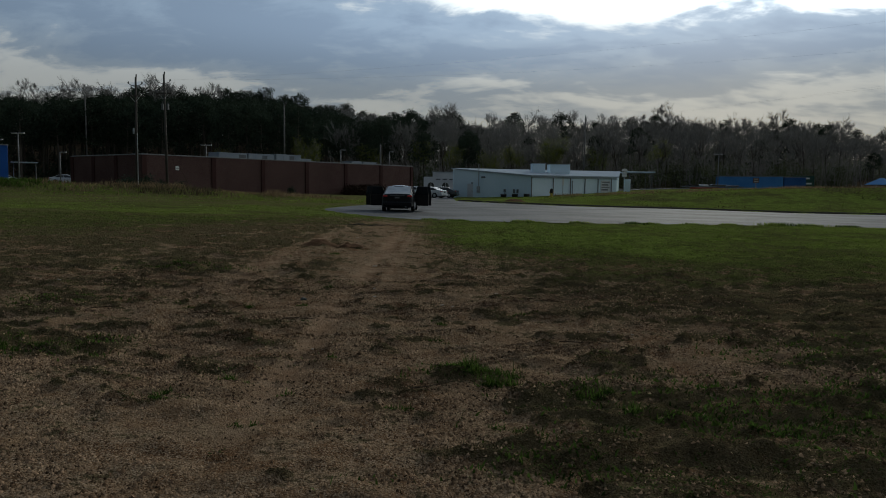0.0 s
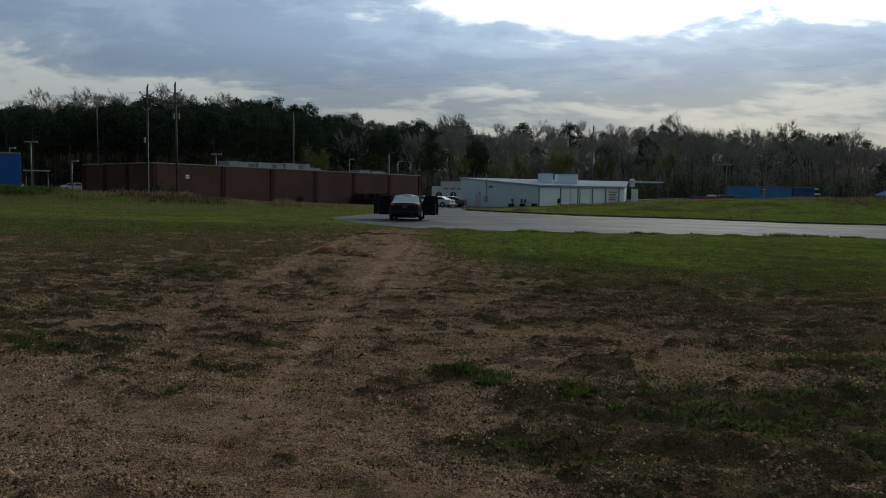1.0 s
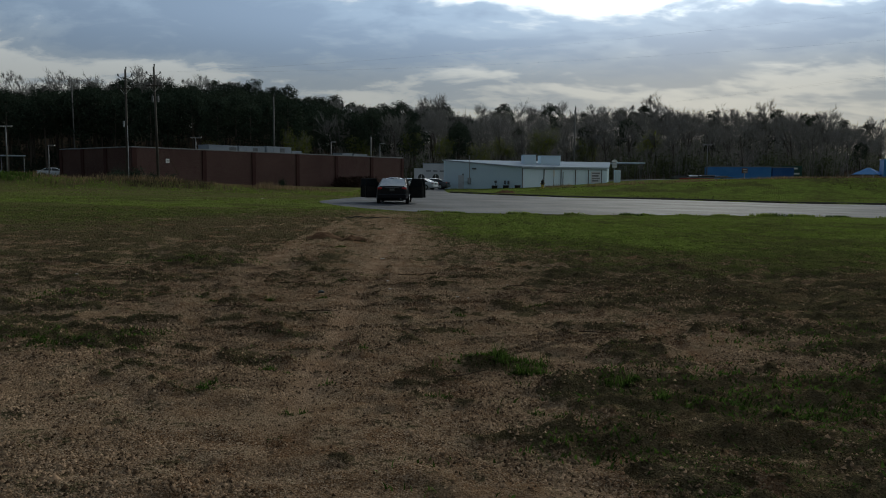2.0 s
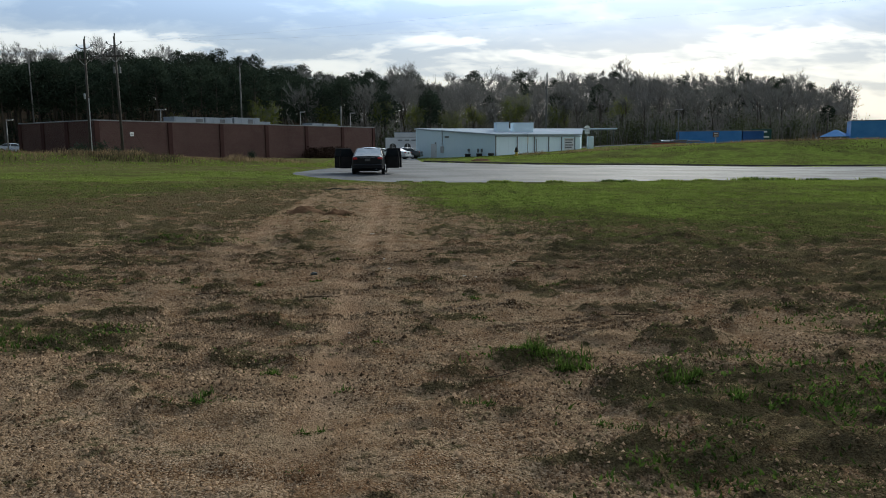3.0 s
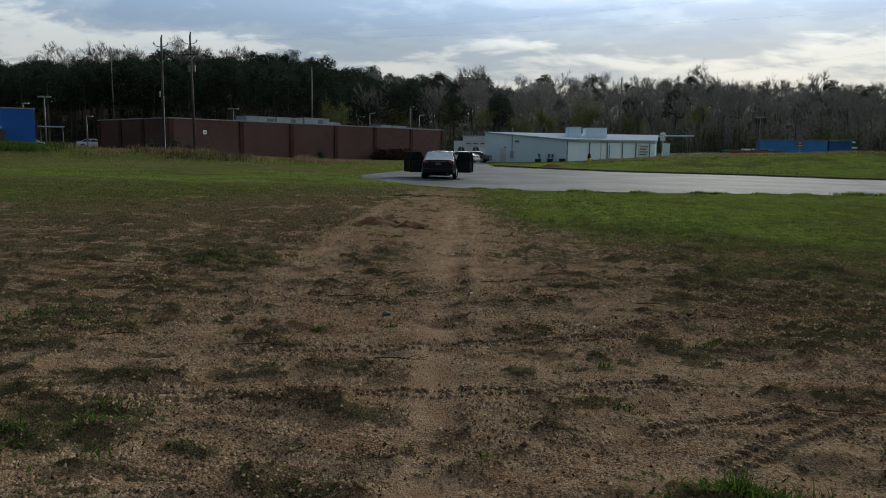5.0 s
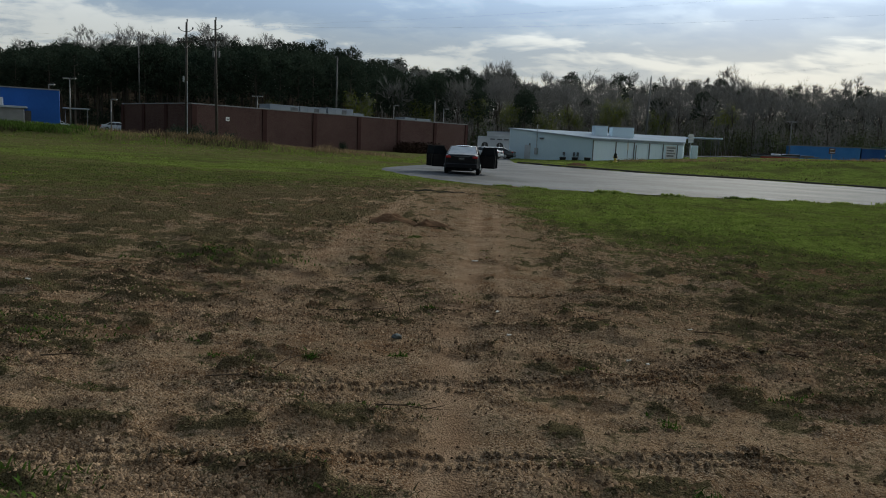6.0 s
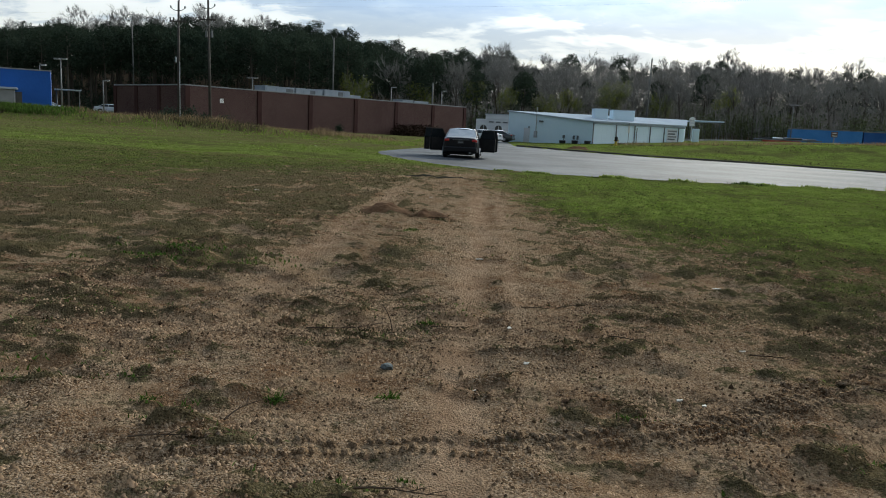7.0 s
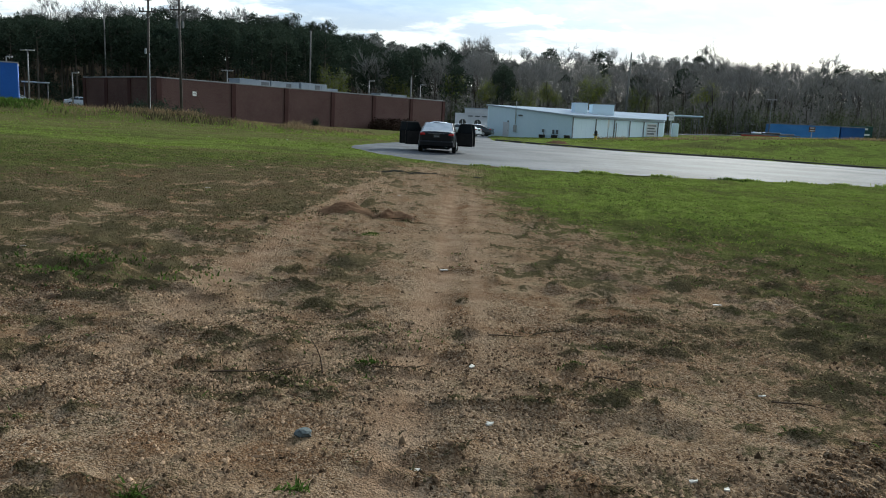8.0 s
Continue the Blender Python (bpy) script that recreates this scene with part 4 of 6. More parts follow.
def car_door(parent, hinge_y, length, side, angle, paint, far_window=0.16):
    """A door hinged at its front edge; angle: degrees it stands open."""
    d = bmesh.new()
    prof = [(0.0, 0.30), (0.035, 0.34), (0.055, 0.55), (0.03, 0.88), (0.0, 0.97)]
    rings = []
    for s in (0.0, 0.03, length * 0.5, length - 0.03, length):
        rings.append([(side * (p if 0 < s < length else p * 0.5), -s, z) for p, z in prof] + [(-side * 0.07, -s, 0.97), (-side * 0.07, -s, 0.30)])
    d = loft(rings)
    m = Matrix.Translation((side * 0.90, hinge_y, 0)) @ Matrix.Rotation(radians(side * angle), 4, "Z")
    d.transform(m)
    door = part("door", d, paint, parent, "open car door" if angle else "")
    fr = bmesh.new()
    z1 = 1.38
    top_f, top_b = -far_window - 0.22, -length + 0.06
    a, b, c, e = (0, -0.04, 0.96), (-side * 0.2, top_f, z1), (-side * 0.2, top_b, z1), (-side * 0.02, -length + 0.02, 0.96)
    for p, q in ((a, b), (b, c), (c, e)):
        add_rod(fr, p, q, 0.028, 0.028, 6)
    fr.transform(m)
    part("window_frame", fr, M_RUBBER, door)
    g = bmesh.new()
    quad = [a, b, c, e]
    f1 = [g.verts.new((x - side * 0.004, y, z)) for x, y, z in quad]
    f2 = [g.verts.new((x + side * 0.004, y, z)) for x, y, z in quad]
    g.faces.new(f1), g.faces.new(f2[::-1])
    for i in range(4):
        g.faces.new((f1[i], f1[(i + 1) % 4], f2[(i + 1) % 4], f2[i]))
    g.transform(m)
    part("window_pane", g, M_DARKGLASS, door, "dark tinted side window")
    h = box_bm((side * 0.045 - 0.015, -length + 0.08, 0.80), (side * 0.045 + 0.03 * side, -length + 0.26, 0.84), 0.006)
    h.transform(m)
    part("door_handle", h, paint, door)
    trim = box_bm((-side * 0.07, -length + 0.06, 0.36), (-side * 0.10, -0.06, 0.93), 0.015)
    trim.transform(m)
    part("door_lining", trim, M_CABIN, door)
    return door


def build_car(name, m, paint, label, doors_open=False, group=""):
    car = thing(name, m, label, "car", group)
    rings = car_rings()
    body = part("body", loft(rings), paint, car, smooth=False)
    # cabin: panes between pillars under a curved roof
    roof = bmesh.new()
    ys, zs = (1.38, 1.6, 2.1, 2.55, 2.82), (1.40, 1.445, 1.465, 1.455, 1.41)
    rr = []
    for y, z in zip(ys, zs):
        row = []
        for x in (-0.68, -0.56, -0.28, 0, 0.28, 0.56, 0.68):
            row.append((x, y, z - 0.10 * (abs(x) / 0.68) ** 3))
        rr.append(row)
    up = [[roof.verts.new(p) for p in row] for row in rr]
    dn = [[roof.verts.new((p[0], p[1], p[2] - 0.04)) for p in row] for row in rr]
    for i in range(4):
        for j in range(6):
            roof.faces.new((up[i][j], up[i][j + 1], up[i + 1][j + 1], up[i + 1][j]))
            roof.faces.new((dn[i][j], dn[i + 1][j], dn[i + 1][j + 1], dn[i][j + 1]))
    for seq_u, seq_d in ((up[0], dn[0]), (up[-1], dn[-1]), ([r[0] for r in up], [r[0] for r in dn]), ([r[-1] for r in up], [r[-1] for r in dn])):
        for j in range(len(seq_u) - 1):
            roof.faces.new((seq_u[j], seq_d[j], seq_d[j + 1], seq_u[j + 1]))
    part("roof", roof, M_PAINT_ROOF_SHEEN if doors_open else paint, car, "black roof, its paint made lighter and glossier for a sky sheen" if doors_open else "", smooth=True)

    def pane(nm, pts, label=""):
        bm = bmesh.new()
        v = [Vector(p) for p in pts]
        n = (v[1] - v[0]).cross(v[2] - v[0]).normalized() * 0.004
        f1, f2 = [bm.verts.new(p + n) for p in v], [bm.verts.new(p - n) for p in v]
        bm.faces.new(f1), bm.faces.new(f2[::-1])
        for i in range(len(v)):
            bm.faces.new((f1[i], f2[i], f2[(i + 1) % len(v)], f1[(i + 1) % len(v)]))
        return part(nm, bm, M_SKY_PANE if nm == "rear_window" else M_GLASS if nm != "side_window" else M_DARKGLASS, car, label)

    pane("rear_window", ((-0.77, 0.60, 1.02), (0.77, 0.60, 1.02), (0.63, 1.42, 1.40), (-0.63, 1.42, 1.40)), "sloping rear window, pale grey put in for the sky's reflection")
    pane("windscreen", ((-0.79, 3.66, 0.99), (0.79, 3.66, 0.99), (0.64, 2.79, 1.41), (-0.64, 2.79, 1.41)))
    for s in (-1, 1):
        pane("side_window", ((s * 0.82, 0.75, 1.02), (s * 0.67, 1.45, 1.36), (s * 0.73, 1.3, 1.20)))
        if not doors_open:
            pane("side_window", ((s * 0.825, 1.0, 1.02), (s * 0.69, 1.5, 1.36), (s * 0.69, 2.72, 1.36), (s * 0.83, 3.5, 1.0)))
        for p, q in (((s * 0.80, 0.60, 1.0), (s * 0.66, 1.42, 1.38)), ((s * 0.81, 3.66, 0.97), (s * 0.67, 2.79, 1.39)), ((s * 0.82, 2.15, 0.98), (s * 0.67, 2.1, 1.39))):
            part("pillar", rod_bm(p, q, 0.042, 0.036, 6), paint, car)
        for y in (1.0, 3.85):
            arch = bmesh.new()
            bmesh.ops.create_cone(arch, cap_ends=True, segments=24, radius1=0.37, radius2=0.37, depth=0.03, matrix=pose(s * 0.918, y, 0.325, 0, 90, 0))
            part("wheel_arch", arch, M_RUBBER, car)
            wheel(car, s * 0.85, y, s)
        lens = box_bm((s * 0.56, -0.012, 0.80), (s * 0.84, 0.30, 0.92), 0.03)
        part("tail_light", lens, M_TAIL, car, "red tail light")
        part("headlight", box_bm((s * 0.48, 4.52, 0.60), (s * 0.76, 4.74, 0.72), 0.03), M_LAMP, car)
        part("door_mirror", box_bm((s * 0.90, 3.3, 0.98), (s * 1.08, 3.40, 1.12), 0.03), paint, car)
    part("rear_bumper", box_bm((-0.84, -0.06, 0.30), (0.84, 0.12, 0.56), 0.05), paint, car)
    plate = part("number_plate", box_bm((-0.16, -0.03, 0.70), (0.16, -0.004, 0.86), 0.008), M_PAINT_GREY, car, "small plain plate")
    part("plate_bar", box_bm((-0.12, -0.036, 0.755), (0.12, -0.031, 0.805)), M_TRIM, plate)
    part("boot_trim", box_bm((-0.42, -0.022, 0.885), (0.42, 0.0, 0.91), 0.005), M_CHROME, car)
    part("exhaust", rod_bm((0.5, -0.04, 0.28), (0.5, 0.3, 0.28), 0.035, 0.035, 10), M_STEEL, car)
    part("underside", box_bm((-0.6, 0.3, 0.17), (0.6, 4.5, 0.24)), M_RUBBER, car)
    for s in (-1, 1):
        seat = bmesh.new()
        add_box(seat, (s * 0.38 - 0.25, 2.25, 0.75), (s * 0.38 + 0.25, 2.4, 1.15), 0.05)
        add_box(seat, (s * 0.38 - 0.12, 2.27, 1.16), (s * 0.38 + 0.12, 2.37, 1.33), 0.04)
        part("seat_back", seat, M_CABIN, car)
        ang = (78, 72) if doors_open else (0, 0)
        if doors_open:
            car_door(car, 3.12, 1.3 if s < 0 else 1.0, s, ang[0], paint)
            car_door(car, 2.08, 0.9, s, ang[1], paint, 0.05)
    part("rear_shelf", box_bm((-0.66, 0.95, 0.98), (0.66, 1.35, 1.055), 0.02), M_CABIN, car)
    return car


build_car("sedan", pose(-2.38, 40.9, stand(-2.38, 43), 0, 0, -1.0) @ Matrix.Diagonal((0.90, 1.0, 0.95, 1)), M_PAINT_DARK, "black sedan with its doors standing open, on pale asphalt", True)

for x, y, turn, paint, what in (
        (0.4, 100.0, 62, M_PAINT_WHITE, "white parked car beside the drive"),
        (2.2, 104.5, 75, M_PAINT_GREY, "dark parked car beside the drive"),
        (-1.6, 117.0, 80, M_PAINT_SILVER, "silver parked car in the yard"),
        (-0.2, 126.0, 85, M_PAINT_WHITE, "white parked car in front of the shop"),
        (-60.6, 119.0, -78, M_PAINT_SILVER, "pale silver parked car behind the weeds"),
        (-69.0, 116.0, -80, M_PAINT_SILVER, "pale grey parked car behind the weeds"),
        (-75.0, 118.0, -70, M_PAINT_WHITE, "white parked car behind the weeds")):
    build_car("parked_car", pose(x, y, stand(x, y), 0, 0, turn), paint, what, False, "parked cars")

# ---- poles, lamps, wires, signs ----
def utility_pole(x, y, h, lean, label):
    """Wooden pole: a pin insulator on top, a light arm with upturned ends, and a stout lower arm."""
    pole = thing("utility_pole", pose(x, y, stand(x, y), 0, lean, 0), label, "utility pole", "poles")
    part("shaft", rod_bm((0, 0, -0.5), (0, 0, h), 0.13, 0.085, 10), M_POLE, pole, smooth=True)
    part("insulator", rod_bm((0.06, 0, h), (0.06, 0, h + 0.22), 0.05, 0.07, 8), M_CERAMIC, pole)
    z = h - 0.85
    arm = bmesh.new()
    for s in (-1, 1):
        add_rod(arm, (0, -0.13, z), (s * 0.34, -0.13, z + 0.05), 0.035, 0.03, 6), add_rod(arm, (s * 0.34, -0.13, z + 0.05), (s * 0.62, -0.13, z + 0.22), 0.03, 0.025, 6)
    arm = part("crossarm", arm, M_POLE, pole, "thin arm with upturned ends")
    for s in (-1, 1):
        part("insulator", rod_bm((s * 0.62, -0.13, z + 0.222), (s * 0.62, -0.13, z + 0.40), 0.085, 0.05, 8), M_CERAMIC, arm)
    z = h - 1.75
    arm = part("crossarm", box_bm((-0.72, -0.21, z - 0.06), (0.72, -0.09, z + 0.06), 0.012), M_POLE, pole, "stout lower crossarm")
    for s in (-0.64, -0.36, 0.36, 0.64):
        part("insulator", rod_bm((s, -0.15, z + 0.062), (s * 1.08, -0.15, z + 0.32), 0.06, 0.08, 8), M_CERAMIC, arm)
    for s in (-1, 1):
        part("brace", rod_bm((s * 0.45, -0.15, z - 0.062), (s * 0.06, -0.15, z - 0.5), 0.02, 0.02, 5), M_STEEL, arm)
    return pole


PA = utility_pole(-28.33, 72, 10.6, 0.4, "weathered wooden utility pole with two crossarms")
PB = utility_pole(-25.5, 72, 10.95, -0.9, "weathered wooden utility pole with transformer cans")
for s in (-1, 1):
    can = part("transformer", rod_bm((s * 0.25, 0.1, 7.75), (s * 0.25, 0.1, 8.3), 0.1, 0.1, 14), M_TRIM, PB, "grey transformer can")
    part("bushing", rod_bm((s * 0.25, 0.1, 8.302), (s * 0.25, 0.1, 8.5), 0.04, 0.03, 8), M_CERAMIC, can)
part("conduit", rod_bm((0.16, -0.1, 0), (0.13, -0.1, 5.5), 0.035, 0.035, 6), M_STEEL, PA)
part("meter_box", box_bm((-0.27, -0.18, 5.4), (-0.15, -0.04, 5.9), 0.02), M_UNIT, PA, "small pale box on the pole")
for x, y, h, lean in ((24.4, 132, 12.8, 0.6), (-69.1, 150, 17.6, -0.6), (-27.6, 135, 14.8, 0), (-9.8, 123, 7.9, 0)):
    p = thing("bare_pole", pose(x, y, stand(x, y), 0, lean, 0), "tall plain weathered pole", "utility pole", "poles")
    part("shaft", rod_bm((0, 0, -0.5), (0, 0, h), 0.16, 0.11, 8), M_POLE_GREY, p, smooth=True)
    part("cap", rod_bm((0, 0, h), (0, 0, h + 0.25), 0.05, 0.03, 6), M_CERAMIC, p)


def wire(name, a, b, sag, r=0.0022):
    """A hanging cable from a to b: one thin tube."""
    a, b = Vector(a), Vector(b)
    n, k, v = 40, 4, []
    side = Vector((b.y - a.y, a.x - b.x, 0)).normalized()
    for i in range(n + 1):
        t = i / n
        p = a.lerp(b, t)
        p.z -= sag * 4 * t * (1 - t)
        for j in range(k):
            ang = j * math.pi / 2
            v.append(p + side * r * math.cos(ang) + Vector((0, 0, r * math.sin(ang))))
    f = [(i * k + j, i * k + (j + 1) % k, (i + 1) * k + (j + 1) % k, (i + 1) * k + j) for i in range(n) for j in range(k)]
    tagged(mesh_part(name, raw_mesh(name, [tuple(p) for p in v], f), M_WIRE), "thin overhead power cable hanging in a long span", "cable", "overhead cables")


off = thing("utility_pole", pose(62, 44, stand(62, 44)), "wooden utility pole carrying the cables beyond the field", "utility pole", "poles")
part("shaft", rod_bm((0, 0, -0.5), (0, 0, 17), 0.18, 0.12, 10), M_POLE, off)
for z in (11.4, 13.6, 16.4):
    part("crossarm", box_bm((-0.9, -0.06, z - 0.06), (0.9, 0.06, z + 0.06), 0.01), M_POLE, off)
ZB = PB.location.z
for a, z1, sag in (((-24.83, 72, ZB + 10.45), 16.5, 1.2), ((-26.07, 72, ZB + 10.45), 13.7, 1.4)):
    wire("power_line", a, (62, 44, stand(62, 44) + z1), sag)
for up, z1, sag in ((8.0, 12.6, 0.3), (8.05, 13.1, 0.5)):
    wire("power_line", (-9.8, 123, stand(-9.8, 123) + up), (62, 44, stand(62, 44) + z1), sag)
wire("power_line", (-27.63, 72, PA.location.z + 10.1), (-26.07, 72, ZB + 10.45), 0.05)
wire("power_line", (-28.87, 72, PA.location.z + 10.1), (-90, 80, 11), 1.2)


def lot_lamp(x, y, h, heads=2, label="slim grey car-park lamp with flat heads"):
    lamp = thing("lot_lamp", pose(x, y, stand(x, y)), label, "street lamp", "car-park lamps")
    part("pole", rod_bm((0, 0, 0), (0, 0, h), 0.09, 0.06, 8), M_LAMPPOST, lamp, smooth=True)
    part("base", rod_bm((0, 0, -0.3), (0, 0, 0.4), 0.22, 0.22, 12), M_CAP, lamp)
    for s in ((-1, 1) if heads == 2 else (1,)):
        head = part("lamp_head", box_bm((s * 0.12, -0.16, h - 0.06), (s * 0.78, 0.16, h + 0.06), 0.02), M_LAMPPOST, lamp)
        part("lens", box_bm((s * 0.2, -0.12, h - 0.085), (s * 0.72, 0.12, h - 0.062)), M_LAMP, head)
        part("arm", rod_bm((0, 0, h), (s * 0.12, 0, h), 0.03, 0.03, 6), M_LAMPPOST, head)


for args in ((-50.3, 92, 6.0, 2), (-55.8, 97, 5.5, 1), (-46.9, 95, 3.9, 1), (-33.6, 110, 6.2, 2), (-16.0, 122, 6.9, 1), (-8.7, 128, 7.1, 1), (48.7, 135, 6.0, 2)):
    lot_lamp(*args)


def post_sign(x, y, h, w, hh, mat, label, bars, round_top=False):
    s = thing("sign", pose(x, y, stand(x, y)), label, "sign", "roadside signs")
    part("post", rod_bm((0, 0, -0.3), (0, 0, h - hh), 0.08, 0.08, 8), M_STEEL, s)
    face = part("face", box_bm((-w / 2, -0.12, h - hh), (w / 2, 0.12, h), 0.04), mat, s)
    for i in range(bars):
        z = h - hh + hh * (i + 0.35) / bars
        part("sign_bar", box_bm((-w * 0.38, -0.132, z), (w * (0.38 - 0.1 * (i % 2)), -0.122, z + hh * 0.3 / bars)), M_SIGN if mat is not M_SIGN else M_TRIM, face)
    if round_top:
        bm = bmesh.new()
        pts = [(w * 0.62 * math.cos(a), h + 0.06 + 0.4 * math.sin(a)) for a in np.linspace(0, math.pi, 12)]
        a = [bm.verts.new((p, -0.1, q)) for p, q in pts]
        b = [bm.verts.new((p, 0.1, q)) for p, q in pts]
        bm.faces.new(a), bm.faces.new(b[::-1])
        for i in range(len(a)):
            bm.faces.new((a[i], b[i], b[(i + 1) % len(a)], a[(i + 1) % len(a)]))
        part("dome", bm, M_SIGN, s, "rounded white sign top")


post_sign(27.6, 116, 2.9, 0.7, 0.8, M_WHITE2, "white pole sign with a domed top and faded bars", 2, True)
post_sign(50.85, 124, 1.7, 0.9, 0.8, M_SIGN_RED, "small dull ochre post sign with pale bars", 2)

thin = thing("marker_post", pose(14.3, 91, stand(14.3, 91)), "slim white marker post on the grassy bank", "post")
part("post", rod_bm((0, 0, -0.2), (0, 0, 2.4), 0.03, 0.03, 6), M_LAMPPOST, thin)
part("plate", box_bm((-0.1, -0.05, 1.3), (0.1, -0.031, 2.1), 0.006), M_SIGN, thin, "narrow white plate")

# covered forecourt beyond the metal building
fore = thing("forecourt_canopy", pose(31.0, 128, stand(31.5, 128)), "thin white forecourt canopy on slim posts", "canopy")
part("canopy_roof", box_bm((0, 0, 2.85), (4.7, 5, 3.05), 0.04), M_WHITE, fore)
for x in (0.5, 4.2):
    for y in (0.6, 4.4):
        part("post", rod_bm((x, y, -0.2), (x, y, 2.85), 0.045, 0.045, 8), M_TRIM, fore)
box = thing("utility_cabinet", pose(25.9, 107.3, stand(25.9, 107.3)), "pale utility cabinet beside the metal building", "cabinet")
part("cabinet_body", box_bm((-0.4, -0.3, -0.1), (0.4, 0.3, 1.7), 0.03), M_WHITE, box)
part("cabinet_door", box_bm((-0.34, -0.33, 0.15), (0.34, -0.304, 1.6), 0.01), M_WHITE, box)

# blue sheds on both sides
wide = blue_block(pose(49.7, 137, stand(51, 138), 0, 0, -14), 10.6, 6, 2.1, M_BLUE2, "long low blue-painted building behind the grassy bank")
for x in (1.5, 5.5):
    part("door", box_bm((x, -0.06, 0), (x + 1.8, -0.034, 1.9), 0.01), M_BLUE2, wide)
small = blue_block(pose(60.15, 134.35, stand(60, 140), 0, 0, -14), 3.5, 6, 1.95, M_BLUE3, "deep blue building beside a dark sign")
post_sign(66.2, 140, 2.4, 3.9, 1.9, M_SIGN_DARK, "wide dark green sign board with pale bars", 2)
blue = blue_block(pose(-60.2, 92.35, stand(-58, 98), 0, 0, 30), 7.3, 8, 4.7, M_BLUE, "tall bright blue clad building at the edge of the car park")
part("door", box_bm((3.0, -0.06, 0), (4.2, -0.034, 2.1), 0.01), M_DARKGLASS, blue)
part("canopy", box_bm((7.6, 0.5, 2.62), (10.6, 3.0, 2.74), 0.03), M_ROOF, blue, "thin white entrance canopy")
for x in (7.9, 10.4):
    part("canopy_post", rod_bm((x, 1.8, -0.3), (x, 1.8, 2.62), 0.05, 0.05, 8), M_TRIM, blue)
annex = thing("annex_building", pose(-60.1, 89.6, stand(-59, 92), 0, 0, 30), "low grey building with a white roof edge", "building")
part("wall", box_bm((0, 0, -0.5), (4.8, 4, 2.3), 0.03), M_CAP, annex)
part("roof", box_bm((-0.2, -0.2, 2.302), (5.1, 4.2, 2.55), 0.04), M_ROOF, annex)
part("roof_box", box_bm((0.3, 1, 2.552), (2.6, 3, 3.5), 0.04), M_WHITE2, annex)
tent = thing("pavilion", pose(86.4, 150, stand(86, 150) - 0.6), "low violet-blue pitched pavilion roof", "pavilion")
bm = bmesh.new()
add_rod(bm, (0, 0, 1.6), (0, 0, 2.9), 3.4, 0.4, 4)
part("roof", bm, M_BLUE2, tent)
for sx in (-2.5, 2.5):
    for sy in (-2.5, 2.5):
        part("post", rod_bm((sx, sy, -0.3), (sx, sy, 1.65), 0.09, 0.09, 6), M_STEEL, tent)
shop2 = blue_block(pose(87, 146, stand(90, 146), 0, 0, -24), 10, 6, 3.9, M_BLUE2, "pale blue building at the edge of the woods")

# red and white low trailer on the bank, with dark goods
trailer = thing("trailer", pose(37.4, 117, stand(40, 117) - 0.5, 0, 0, 3), "low flat trailer with a dull red side rail", "trailer")
part("bed", box_bm((0, 0, 0.72), (9.0, 2.2, 0.86), 0.03), M_TRIM, trailer)
part("side_rail", box_bm((0.5, -0.06, 0.45), (6.0, -0.003, 0.68), 0.02), M_PAINT_RED, trailer)
for x in (2.0, 3.2, 7.2):
    part("tyre", rod_bm((x, -0.02, 0.34), (x, 0.25, 0.34), 0.34, 0.34, 16), M_RUBBER, trailer)

for x0, x1, h, mat in ((0.6, 2.2, 1.05, M_RUBBER), (2.6, 3.6, 1.12, M_PAINT_WHITE), (4.2, 6.4, 1.14, M_PAINT_GREY), (7.0, 8.4, 1.05, M_TRIM)):
    part("crate", box_bm((x0, 0.4, 0.862), (x1, 1.8, h), 0.08), mat, trailer)

# by the white wall
for x, y in ((8.2, 101.7), (9.6, 100.6), (11.0, 99.4)):
    drum = thing("planter_tub", pose(x, y, stand(x, y)), "squat dark tub standing by the white wall", "tub", "tubs by the wall")
    bm = bmesh.new()
    add_rod(bm, (0, 0, -0.05), (0, 0, 0.34), 0.36, 0.4, 14)
    part("tub", bm, M_RUBBER, drum)
    bm = bmesh.new()
    add_rod(bm, (0, 0, 0.341), (0, 0, 0.4), 0.42, 0.36, 14)
    part("rim", bm, M_TRIM, drum)


def hydrant(x, y):
    h = thing("fire_hydrant", pose(x, y, stand(x, y)) @ Matrix.Scale(1.25, 4), "dark fire hydrant with small yellow outlets in the grass", "hydrant")
    bm = bmesh.new()
    add_rod(bm, (0, 0, -0.05), (0, 0, 0.08), 0.19, 0.19, 14)
    add_rod(bm, (0, 0, 0.08), (0, 0, 0.62), 0.12, 0.11, 14)
    part("barrel", bm, M_YELLOW, h, "dull yellow barrel")
    bm = bmesh.new()
    bmesh.ops.create_uvsphere(bm, u_segments=14, v_segments=8, radius=0.14, matrix=Matrix.Translation((0, 0, 0.64)))
    add_rod(bm, (0, 0, 0.76), (0, 0, 0.84), 0.03, 0.03, 6)
    add_rod(bm, (0, 0, 0.36), (0, 0, 0.64), 0.135, 0.13, 14)
    part("bonnet", bm, M_RUBBER, h, "black bonnet")
    for s in (-1, 1):
        part("outlet", rod_bm((s * 0.1, 0, 0.45), (s * 0.2, 0, 0.45), 0.055, 0.055, 10), M_YELLOW, h)


hydrant(12.6, 88.5)

